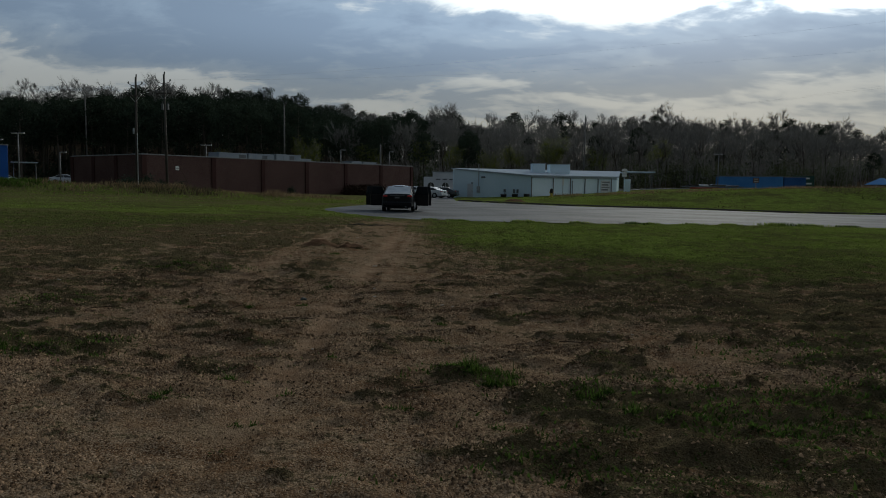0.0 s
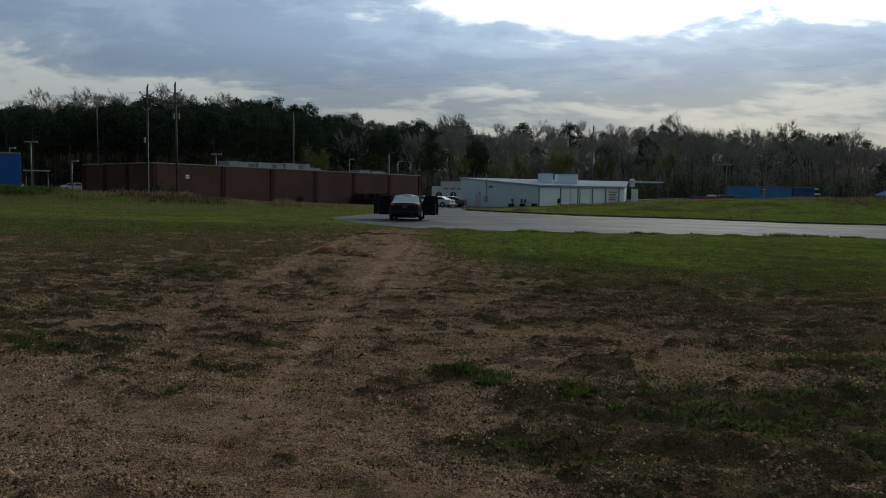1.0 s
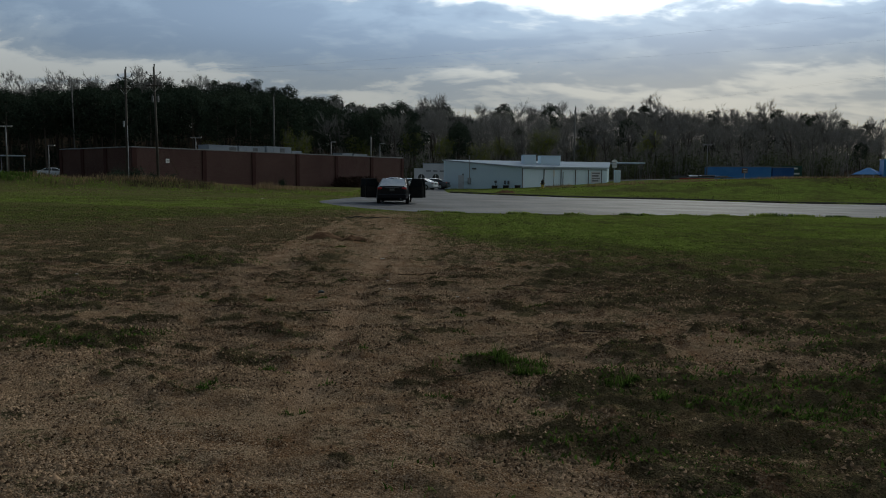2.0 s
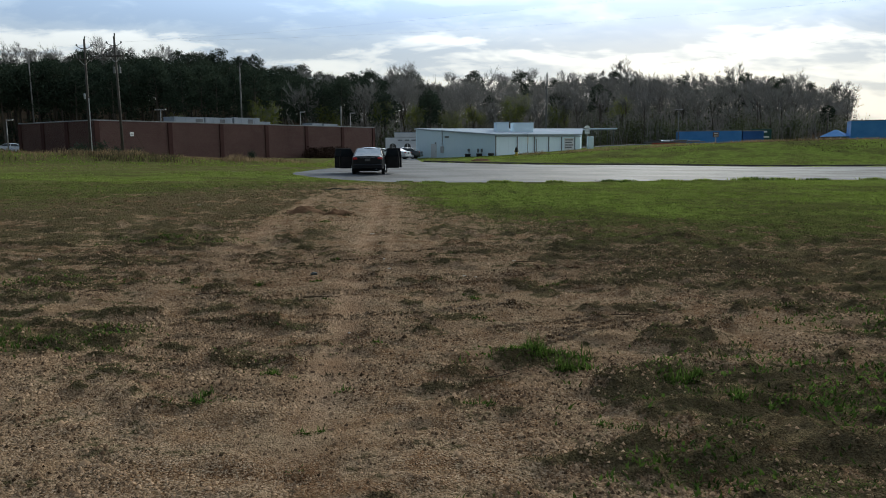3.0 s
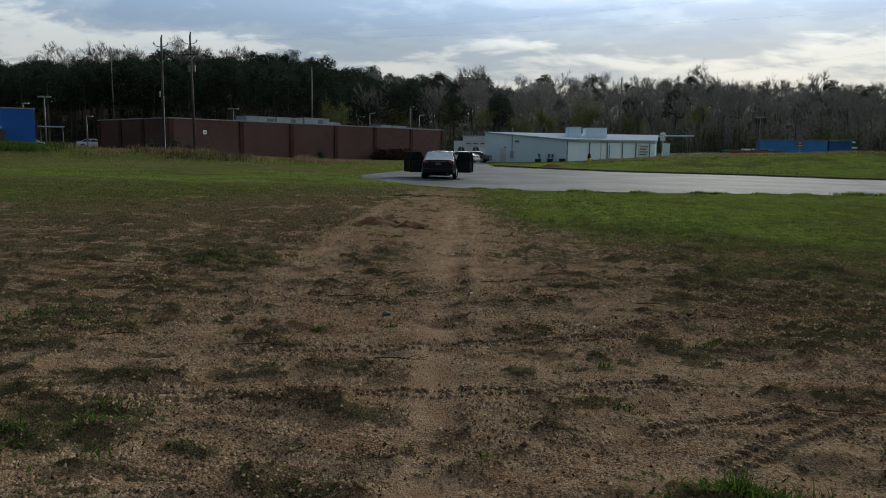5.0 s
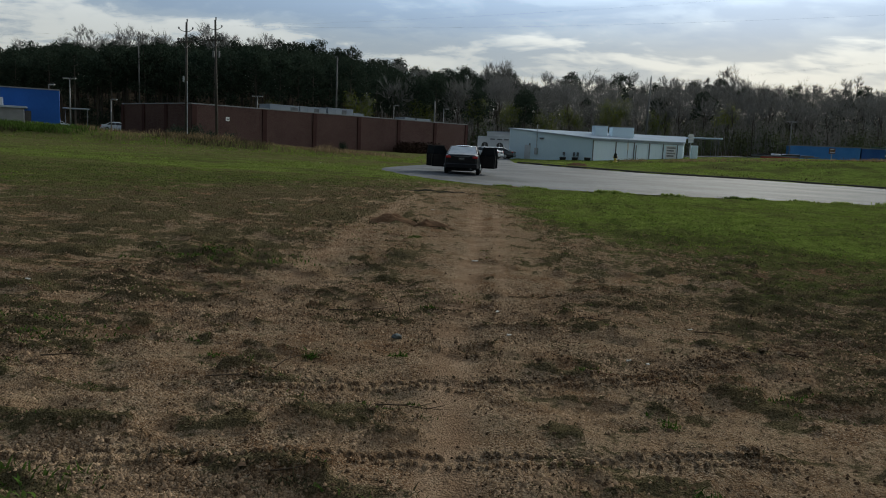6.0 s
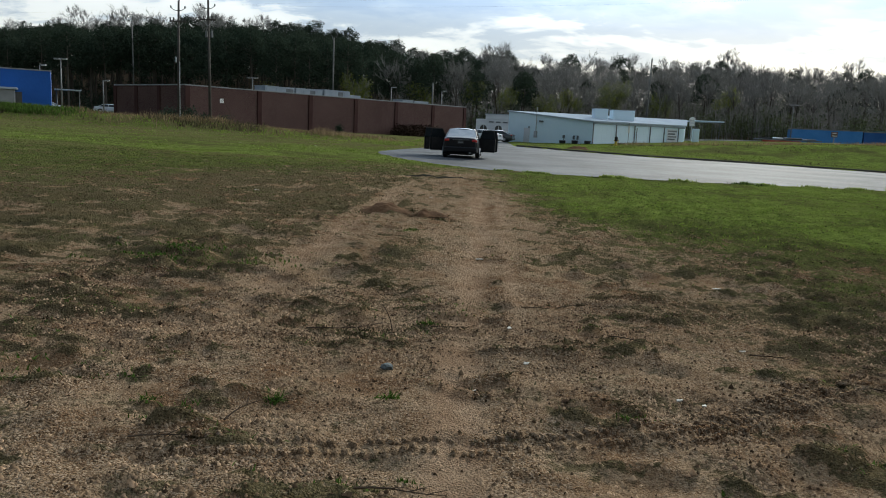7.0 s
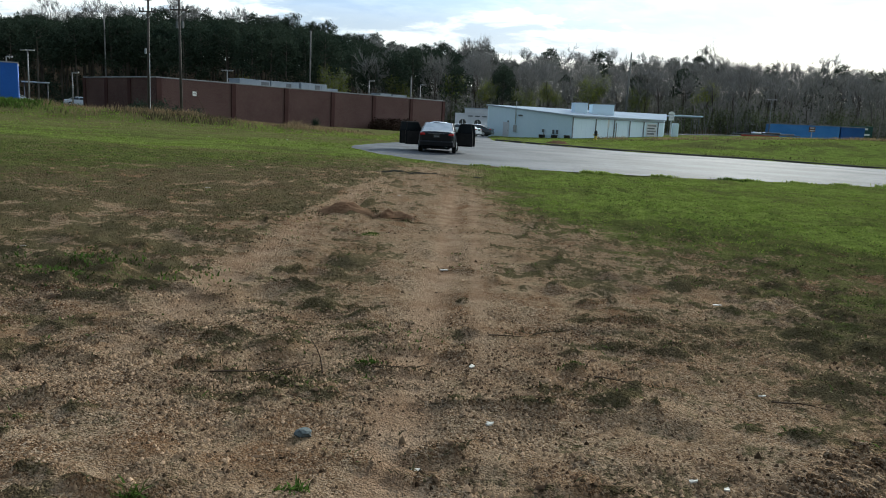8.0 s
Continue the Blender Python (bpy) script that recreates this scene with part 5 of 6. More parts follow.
# ---- trees ----
def tri_rod(p, q, r0, r1, n=3):
    """Corners and triangles of an open tapered bar."""
    p, q = np.array(p, float), np.array(q, float)
    d = (q - p) / (np.linalg.norm(q - p) + 1e-9)
    a = np.cross(d, (0.31, 0.9, 0.2) if abs(d[2]) > 0.8 else (0, 0, 1.0))
    a /= np.linalg.norm(a)
    b = np.cross(d, a)
    ang = np.arange(n) * 2 * np.pi / n
    ring = np.cos(ang)[:, None] * a + np.sin(ang)[:, None] * b
    v = np.concatenate([p + ring * r0, q + ring * r1])
    f = []
    for i in range(n):
        j = (i + 1) % n
        f += [(i, j, n + j), (i, n + j, n + i)]
    return v, np.array(f)


class Bag:
    """Collects corners and triangles."""

    def __init__(self):
        self.v, self.f, self.k = [], [], 0

    def add(self, v, f):
        self.v.append(np.asarray(v, float)), self.f.append(np.asarray(f) + self.k)
        self.k += len(v)

    def arrays(self):
        return np.concatenate(self.v), np.concatenate(self.f)


def turned(d, angle, spin, r):
    d = np.array(d) / np.linalg.norm(d)
    a = np.cross(d, (0.2, 0.4, 0.9) if abs(d[2]) < 0.9 else (1, 0, 0))
    a /= np.linalg.norm(a)
    b = np.cross(d, a)
    side = math.cos(spin) * a + math.sin(spin) * b
    return d * math.cos(angle) + side * math.sin(angle)


def leaf_cloud(r, centre, count, spread_xyz, size, slim=0.6):
    """Loose triangles scattered round a centre."""
    c = np.array(centre) + r.normal(0, 1, (count, 3)) * np.array(spread_xyz)
    a = r.normal(0, 1, (count, 3))
    a /= np.linalg.norm(a, axis=1)[:, None]
    b = np.cross(a, r.normal(0, 1, (count, 3)))
    b /= np.linalg.norm(b, axis=1)[:, None] + 1e-9
    s = size * r.uniform(0.6, 1.3, (count, 1))
    v = np.stack([c + a * s, c - a * s * 0.5 + b * s * slim, c - a * s * 0.5 - b * s * slim], 1).reshape(-1, 3)
    return v, np.arange(3 * count).reshape(-1, 3)


def bare_tree(seed, h=14.0, buds=0):
    """Leafless tree: trunk and rising limbs, and a crown of many fine twigs (with young leaves if buds)."""
    r = np.random.default_rng(seed)
    wood, fine, leaf = Bag(), Bag(), Bag()

    def sliver(a, b, rad):
        w = np.cross(b - a, r.normal(0, 1, 3))
        w *= rad / (np.linalg.norm(w) + 1e-9)
        fine.add([a - w, a + w, b], [(0, 1, 2)])

    def grow(p, d, length, rad, level):
        mid = p + d * length * 0.5
        d2 = d + r.normal(0, 0.09, 3) + np.array([0, 0, 0.10])
        d2 /= np.linalg.norm(d2)
        end = mid + d2 * length * 0.5
        sides = 6 if level == 0 else 4 if level == 1 else 3
        if level < 2:
            wood.add(*tri_rod(p, mid, rad, rad * 0.8, sides)), wood.add(*tri_rod(mid, end, rad * 0.8, rad * 0.4, sides))
        else:
            sliver(p, end, rad * 1.1)
        if level == 3:
            for _ in range(7):
                t = turned(d2, r.uniform(0.15, 0.75), r.uniform(0, 6.3), r) + np.array([0, 0, 0.15])
                base = p + (end - p) * r.uniform(0.15, 1)
                sliver(base, base + t * length * r.uniform(0.7, 1.3), 0.03)
            if buds:
                leaf.add(*leaf_cloud(r, end, buds, (0.5, 0.5, 0.45), 0.15))
            return
        for i in range((9, 5, 4)[level]):
            s = r.uniform(0.45, 1.0) if level == 0 else r.uniform(0.35, 1.0)
            base = p + (mid - p) * min(1, 2 * s) + (end - mid) * max(0, 2 * s - 1)
            ang = r.uniform(0.5, 1.0) if level == 0 else r.uniform(0.35, 0.85)
            nd = turned(d2 if s > 0.5 else d, ang * (1.15 - 0.35 * s), r.uniform(0, 6.3), r)
            nd[2] += 0.14
            nd /= np.linalg.norm(nd)
            grow(base, nd, length * (0.47 if level == 0 else 0.54) * r.uniform(0.75, 1.15) * (1.15 - 0.5 * s if level == 0 else 1), rad * (0.36 if level == 0 else 0.5), level + 1)

    grow(np.zeros(3), np.array([r.normal(0, 0.03), r.normal(0, 0.03), 1.0]), h * 0.84, h * 0.010, 0)
    return wood.arrays(), fine.arrays(), (leaf.arrays() if buds else None)


def pine_tree(seed, h=15.0):
    """Pine: long bare trunk, and a broad domed crown of soft rounded lobes of needles."""
    r = np.random.default_rng(seed)
    wood, leaf = Bag(), Bag()
    bend = r.normal(0, 0.02, 2)
    top = np.array([bend[0] * h, bend[1] * h, h])
    wood.add(*tri_rod((0, 0, 0), top * 0.5, h * 0.014, h * 0.011, 6)), wood.add(*tri_rod(top * 0.5, top * 0.95, h * 0.011, h * 0.003, 6))
    low, wide = r.uniform(0.44, 0.58), r.uniform(0.19, 0.26)
    for i in range(26):
        q = ((i + r.uniform(0, 1)) / 26) ** 0.8
        s = low + (0.93 - low) * q
        base = top * (s - 0.05)
        a = i * 2.4 + r.normal(0, 0.4)
        reach = h * wide * math.sqrt(max(0.05, 1 - (1.25 * q - 0.3) ** 2)) * r.uniform(0.5, 1.05)
        c = top * s + np.array([math.cos(a) * reach, math.sin(a) * reach, 0])
        wood.add(*tri_rod(base, c, h * 0.003, h * 0.001, 3))
        size = h * r.uniform(0.06, 0.095)
        n = int(50 * (size / (h * 0.06)) ** 2)
        d = r.normal(0, 1, (n, 3))
        d /= np.linalg.norm(d, axis=1)[:, None]
        p = c + d * size * r.uniform(0.35, 1.05, (n, 1)) * np.array([1.2, 1.2, 0.72])
        v, f = leaf_cloud(r, (0, 0, 0), n, (0, 0, 0), 0.24, 0.62)
        leaf.add(v + np.repeat(p, 3, 0), f)
    leaf.add(*leaf_cloud(r, top * 0.96, 60, (0.5, 0.5, 0.3), 0.24))
    return wood.arrays(), leaf.arrays()


def thicket(seed, h=8.0, stems=9, twigs=16):
    """Leafless saplings and brush: thin upright stems feathered with fine twigs."""
    r = np.random.default_rng(seed)
    bag = Bag()
    for i in range(stems):
        base = np.array([r.normal(0, 1.4), r.normal(0, 1.4), 0])
        tip = base + np.array([r.normal(0, 0.12), r.normal(0, 0.12), 1]) * h * r.uniform(0.5, 1.05)
        bag.add(*tri_rod(base, tip, 0.006 * h, 0.008, 3))
        for k in range(twigs):
            p = base + (tip - base) * r.uniform(0.15, 1.0)
            d = np.array([r.normal(0, 0.55), r.normal(0, 0.55), r.uniform(0.3, 1.2)]) * r.uniform(0.6, 1.3)
            w = np.cross(d, r.normal(0, 1, 3))
            w *= 0.04 / (np.linalg.norm(w) + 1e-9)
            bag.add([p - w, p + w, p + d], [(0, 1, 2)])
    return bag.arrays()


def brush(seed, h=3.5, leafy=1.0, stems=12, slim=0.6, size=0.24):
    """A thicket: stems with a ragged mass of twigs and old leaves."""
    r = np.random.default_rng(seed)
    bag = Bag()
    for i in range(stems):
        a, t = r.uniform(0, 6.3), r.uniform(0, 0.35)
        base = np.array([r.normal(0, 0.25 * h ** 0.9), r.normal(0, 0.25 * h ** 0.9), 0])
        tip = base + np.array([math.cos(a) * t, math.sin(a) * t, 1]) * h * r.uniform(0.45, 1.05)
        bag.add(*tri_rod(base, tip, 0.005 * h, 0.008, 3))
        for k in range(int(2 + h * 0.5)):
            bag.add(*leaf_cloud(r, base + (tip - base) * r.uniform(0.25, 1.0), int(12 * leafy), (0.6, 0.6, 0.55), size, slim))
    return bag.arrays()


BARE = [bare_tree(s, 14, 0) for s in (1, 2, 3, 4, 5)]
BUD = [bare_tree(s, 10, 16) for s in (11, 12)]
PINE = [pine_tree(s, 15) for s in (21, 22, 23, 24, 25, 26)]
BRUSH = [thicket(s) for s in (31, 32, 33, 37)]
LOW = [brush(s, 4.0, 0.9, 9, 0.55, 0.22) for s in (34, 35, 36)]


def tree_proto(kind, i, label):
    """One standing tree with its trunk and crown, kept as the pattern of its copies."""
    if kind == "pine_tree":
        wood, leaf = PINE[i]
        ob = thing(kind, pose(0, 0, 0), label, "tree", "trees on the crest")
        mesh_part("trunk", raw_mesh("trunk", *wood), M_BARK, ob)
        mesh_part("crown", raw_mesh("crown", *leaf), M_NEEDLES, ob, "dark tufted needle crown")
    else:
        wood, fine, leaf = (BUD if kind == "budding_tree" else BARE)[i]
        ob = thing(kind, pose(0, 0, 0), label, "tree", "trees on the crest" if kind == "bare_tree" else "trees in young leaf")
        mesh_part("trunk", raw_mesh("trunk", *wood), M_BARK, ob)
        crown = mesh_part("crown", raw_mesh("crown", *fine), M_TWIGS, ob, "fine leafless twigs")
        if leaf:
            mesh_part("foliage", raw_mesh("foliage", *leaf), M_BUDS, crown, "fresh yellow-green leaves")
    return ob


def plant_tree(proto, first, x, y, scale, spin):
    m = pose(x, y, float(lie(x, y)) - 0.15, 0, 0, spin)
    if first:
        proto.scale = (scale, scale, scale)
        proto.matrix_basis = m @ Matrix.Diagonal((scale, scale, scale, 1))
        return proto
    c = copy_thing(proto, m)
    c.matrix_basis = m @ Matrix.Diagonal((scale, scale, scale, 1))
    return c


tr = np.random.default_rng(77)
crest_protos, used = {}, set()
for kind, count, label in (("pine_tree", 6, "tall dark pine with a tufted crown on the wooded ridge"), ("bare_tree", 5, "leafless grey-brown tree on the wooded ridge")):
    for i in range(count):
        crest_protos[kind, i] = tree_proto(kind, i, label)
bx = -0.66
while bx < 0.60:
    y = tr.uniform(235, 262)
    x = bx * 250 * y / 250
    crest = np.interp(bx * 250, CREST_X, CREST_Z) * y / 250
    piney = 0.75 if bx < -0.03 else 0.3 if bx < 0.1 else 0.2
    kind = "pine_tree" if tr.random() < piney else "bare_tree"
    i = int(tr.integers(0, 6 if kind == "pine_tree" else 5))
    room = crest + float(np.interp(bx, [-0.6, -0.48, -0.42, -0.3, -0.1, 0.0, 0.6], [0.0, 0.2, 1.2, 2.0, 1.6, 0.5, 0.5])) - float(lie(x, y)) + tr.normal(0, 1.4 if bx < 0.1 else 1.6)
    scale = float(np.clip(room / (15.5 if kind == "pine_tree" else 15.5), 0.5, 1.25))
    plant_tree(crest_protos[kind, i], (kind, i) not in used, x, y, scale, float(tr.uniform(0, 360)))
    used.add((kind, i))
    bx += tr.uniform(0.007, 0.014)
for bx_named, top in ((0.0, 25.5), (-0.055, 25.5), (0.452, 25.6), (-0.5, 30.0)):
    y = 232.0
    x = bx_named * y
    plant_tree(crest_protos["pine_tree", 1], False, x, y, (top * y / 250 - float(lie(x, y))) / 15.0, 40.0 + 100 * bx_named)
for bx_named, top, y in ((-0.374, 33.6, 236.0), (-0.362, 32.2, 240.0), (-0.487, 32.0, 238.0), (-0.47, 31.4, 242.0), (-0.452, 31.6, 239.0), (-0.435, 31.2, 243.0)):
    x = bx_named * y
    plant_tree(crest_protos["bare_tree", int(y) % 5], False, x, y, (top * y / 250 - float(lie(x, y))) / 13.5, 700 * bx_named)
buds = [tree_proto("budding_tree", i, "small tree in fresh yellow-green leaf at the wood's edge") for i in range(2)]
first = [True, True]
for x, y, s in ((-41.2, 146, 0.62), (-25.2, 146, 0.85), (-4.2, 148, 0.85), (2.5, 150, 0.75), (9.5, 149, 0.7), (14.0, 150, 0.72), (21.5, 151, 0.9), (31, 152, 0.7), (-14, 149, 0.75), (44, 156, 0.75)):
    i = int(x) % 2
    plant_tree(buds[i], first[i], x, y, s, float(tr.uniform(0, 360)))
    first[i] = False


def build_woods():
    """The wooded slope: every trunk, twig and needle clump stands as geometry, in one body for each kind of growth."""
    bags = {"wood": Bag(), "fine": Bag(), "needle": Bag(), "brush": Bag(), "leaf": Bag()}
    r = np.random.default_rng(5)

    def put(bag, arr, x, y, z, s, a):
        v, f = arr
        c, n = math.cos(a), math.sin(a)
        w = np.empty_like(v)
        w[:, 0] = (v[:, 0] * c - v[:, 1] * n) * s + x
        w[:, 1] = (v[:, 0] * n + v[:, 1] * c) * s + y
        w[:, 2] = v[:, 2] * s + z
        bags[bag].add(w, f)

    for y0 in (152, 165, 178, 191, 204, 217, 230, 243, 256):
        bx = -0.68
        while bx < (0.60 if y0 > 160 else 0.5):
            y = y0 + r.uniform(-6, 6)
            x = bx * y
            z = float(lie(x, y)) - 0.2
            crest = float(np.interp(bx * 250, CREST_X, CREST_Z)) * y / 250
            room = np.clip((crest - (0.0 if bx < -0.05 else 1.0) - z) * (r.uniform(0.82, 1.0) if bx < 0.1 else r.uniform(0.7, 0.92)), 6, 18)
            a = r.uniform(0, 6.3)
            if r.random() < (1.0 if bx < -0.14 else 0.8 if bx < -0.03 else 0.3 if bx < 0.05 else 0.12):
                wd, lf = PINE[r.integers(0, 6)]
                put("wood", wd, x, y, z, room / 15, a), put("needle", lf, x, y, z, room / 15, a)
            else:
                wd, fn, _ = BARE[r.integers(0, 5)]
                put("wood", wd, x, y, z, room / 14.5, a), put("fine", fn, x, y, z, room / 14.5, a)
            for j in range(1 if bx < -0.12 else 3 if y > 165 else 4):
                xx, yy = x + r.uniform(-3.5, 3.5), y + r.uniform(-6, 6)
                most = np.clip((crest - 3.5 - z) / 8.5, 0.4, 1.3)
                if j % 2 == 0 and bx > -0.12:
                    put("brush", BRUSH[r.integers(0, 4)], xx, yy, float(lie(xx, yy)) - 0.2, r.uniform(0.7, 1.0) * most, r.uniform(0, 6.3))
                else:
                    put("leaf" if bx > -0.12 else "needle", LOW[r.integers(0, 3)], xx, yy, float(lie(xx, yy)) - 0.2, r.uniform(0.7, 1.5), r.uniform(0, 6.3))
            bx += r.uniform(0.018, 0.034)
    root = thing("woods", pose(0, 0, 0), "dense late-winter wood of bare trees and dark pines on a slope", "woods", kind="stuff")
    for nm, key, mat in (("trunks", "wood", M_BARK), ("twigs", "fine", M_TWIGS), ("needles", "needle", M_NEEDLES), ("undergrowth", "brush", M_BRUSH), ("evergreen_undergrowth", "leaf", M_EVERGREEN)):
        tagged(mesh_part(nm, raw_mesh(nm, *bags[key].arrays()), mat, root), kind="stuff")


build_woods()

# ---- grass, weeds, stones and litter ----
def blades(name, x, y, h, w, mat, label, category, lean=0.5, seed=1, parent=None):
    """Single bent blades at the given places, two triangles each, in one mesh."""
    r = np.random.default_rng(seed)
    k = len(x)
    z = land(x, y) - 0.004
    a = r.uniform(0, 2 * np.pi, k)
    h = h * r.uniform(0.5, 1.35, k)
    w = w * r.uniform(0.6, 1.3, k)
    dx, dy = np.cos(a), np.sin(a)
    out = lean * h * r.uniform(0.2, 1.0, k)
    la = a + np.pi / 2 + r.normal(0, 0.5, k)
    b = np.stack([x, y, z], 1)
    side = np.stack([dx * w / 2, dy * w / 2, np.zeros(k)], 1)
    mid = b + np.stack([np.cos(la) * out * 0.35, np.sin(la) * out * 0.35, h * 0.6], 1)
    tip = b + np.stack([np.cos(la) * out, np.sin(la) * out, h], 1)
    v = np.stack([b - side, b + side, mid + side * 0.7, mid - side * 0.7, tip], 1).reshape(-1, 3)
    i = np.arange(k)[:, None] * 5
    f = np.concatenate([i + np.array([[0, 1, 2]]), i + np.array([[0, 2, 3]]), i + np.array([[3, 2, 4]])])
    ob = mesh_part(name, raw_mesh(name, v, f), mat, parent)
    return tagged(ob, label, category, kind="stuff")


def scatter(r, count, x0, x1, y0, y1, keep):
    x, y = r.uniform(x0, x1, count), r.uniform(y0, y1, count)
    ok = r.random(count) < keep(x, y)
    ok &= road_in(x, y) < 0.0
    return x[ok], y[ok]


gr = np.random.default_rng(99)
clump = lambda x, y: (0.3 + 0.9 * (field(x, y, 0.35, 51, 2) > 0.5)) * (0.25 + 0.75 * smooth(0.35, 0.55, field(x, y, 1.6, 53)))
x, y = scatter(gr, 240000, -14, 17, 11.5, 34.5, lambda x, y: np.clip(covers(x, y)[1] - 0.12, 0, 1) * clump(x, y) * smooth(0.62, 0.55, np.abs(x) / (y + 1)))
lush = covers(x, y)[1] + 0.9 * (field(x, y, 1.8, 55) - 0.5) > 0.86
blades("turf", x[lush], y[lush], 0.026, 0.018, M_GRASS, "short bright green spring grass over the field", "grass", lean=1.8, seed=2)
blades("thin_turf", x[~lush], y[~lush], 0.016, 0.016, M_THIN, "thin dark green grass coming up in the earth", "grass", lean=3.0, seed=20)
x, y = scatter(gr, 90000, -30, 40, 33, 60, lambda x, y: clump(x, y) * smooth(0.40, 0.6, field(x, y, 3.5, 57)) * (0.35 + 0.65 * smooth(-24, -6, x)) * smooth(0.66, 0.6, np.abs(x) / (y + 1)))
blades("far_turf", x, y, 0.035, 0.06, M_GRASS, "short bright green grass beyond the earth", "grass", lean=2.4, seed=3)
x, y = scatter(gr, 60000, -8, 60, 60, 98, lambda x, y: clump(x, y) * smooth(0.4, 0.6, field(x, y, 5, 59)) * smooth(0.66, 0.6, np.abs(x) / (y + 1)))
blades("bank_grass", x, y, 0.07, 0.10, M_GRASS, "green grass on the bank beyond the asphalt", "grass", lean=2.0, seed=4)
x, y = scatter(gr, 9000, 10, 70, 68, 92, lambda x, y: smooth(0.52, 0.66, field(x, y * 2.2, 7, 61)))
blades("bank_weeds", x, y, 0.12, 0.07, M_THATCH, "dull brownish weeds along the bank", "weeds", lean=1.6, seed=14)
x, y = scatter(gr, 9000, 14, 75, 86, 97, lambda x, y: smooth(0.4, 0.6, field(x, y, 5, 65)))
blades("ridge_weeds", x, y, 0.3, 0.05, M_REED, "dry straw-coloured weeds on the ridge of the bank", "weeds", seed=17)
x, y = scatter(gr, 85000, -60, -4.5, 55, 68, lambda x, y: np.clip(0.3 + field(x, y, 2.5, 71), 0, 1) * np.exp(-((y - 61.5) / 3.0) ** 2) * (0.25 + 0.75 * smooth(0.36, 0.54, field(x, y, 5, 73))) * (0.02 + 0.98 * smooth(-36, -30, x)) * (0.3 + 0.7 * smooth(-6, -16, x)))
tall = (0.25 + 0.75 * smooth(0.4, 0.7, field(x, y, 3, 75))) * (0.5 + 0.5 * smooth(-8, -14, x))
blades("berm_grass", *scatter(gr, 30000, -60, -6, 55, 67, lambda x, y: 0.8 * clump(x, y)), 0.08, 0.07, M_GRASS, "rough green grass on the low berm", "grass", lean=1.6, seed=15)
x3, y3 = scatter(gr, 9000, -60, -8, 57, 64, lambda x, y: smooth(0.5, 0.62, field(x, y, 4, 77)))
x4, y4 = scatter(gr, 26000, -62, -29, 58, 64, lambda x, y: smooth(-29, -34, x) * (0.3 + 0.7 * field(x, y, 1.5, 78)))
blades("berm_scrub", x4, y4, 0.34, 0.06, M_WEED, "dark green scrub along the low berm", "weeds", lean=0.9, seed=18)
blades("dark_berm_weeds", x3, y3, 0.3, 0.06, M_THATCH, "dark withered weeds on the low berm", "weeds", seed=16)
blades("dry_weeds", x, y, 0.5 * tall * (0.6 + 0.8 * field(x, y, 0.7, 79)), 0.035, M_REED, "tall dry straw-brown weeds in front of the brick hall", "weeds", lean=1.1, seed=5)
x, y = scatter(gr, 90000, -9, 10, 3.5, 26, lambda x, y: np.clip(covers(x, y)[0] - 0.25, 0, 1) * (field(x, y, 0.3, 81, 2) > 0.48) * smooth(0.7, 0.62, np.abs(x + 0.7) / (y + 0.5)))


def in_view(x, y, grow=0.0):
    """The stretch of field that the walk looks over."""
    return np.abs(x + 0.6) < 0.62 * (y - 1.0) + 0.5 + grow


def mat_blades(count, seed):
    """Flattened stems and leaves lying in the mats, longer and fewer farther off."""
    r = np.random.default_rng(seed)
    y = 4.2 * (31 / 4.2) ** r.random(count)
    x = -0.6 + (0.62 * (y - 1.0) + 0.4) * r.uniform(-1, 1, count)
    ok = (r.random(count) < mats(x, y) * (0.25 + 0.75 * (field(x, y, 0.09, 37, 2) > 0.47))) & (road_in(x, y) < -0.2)
    x, y = x[ok], y[ok]
    green = smooth(0.45, 0.65, field(x, y, 0.9, 39)) * 0.55 + 0.5 * covers(x, y)[1]
    pick = r.random(len(x))
    return x, y, np.where(pick < green, 2, np.where(pick > 0.82, 1, 0))


bx, by, bk = mat_blades(260000, 8)
for k, nm, mat, text, cat in ((0, "weed_mats", M_MAT, "low dark mats of withered weeds dotted over the earth", "weeds"), (1, "dry_mats", M_THATCH, "dull straw-brown stems lying in the weed mats", "weeds"), (2, "green_mats", M_WEED, "low green leaves in the weed mats", "grass")):
    px, py = bx[bk == k], by[bk == k]
    blades(nm, px, py, 0.012 + 0.0003 * py, 0.004 + 0.0006 * py, mat, text, cat, lean=4.0, seed=8 + k)
blades("dead_growth", x, y, 0.022, 0.006, M_THATCH, "matted dead grass on the bare earth", "dead grass", lean=1.6, seed=6)
x, y = scatter(gr, 120000, -6, 5, 4.0, 14, lambda x, y: np.clip(weedy(x, y) * 1.1 - 0.12, 0, 1) * smooth(0.42, 0.56, field(x, y, 0.22, 83, 2)) * (y < 14))
blades("low_weeds", x, y, 0.03, 0.015, M_WEED, "low dark green weeds and clover on the earth", "weeds", lean=1.6, seed=7)


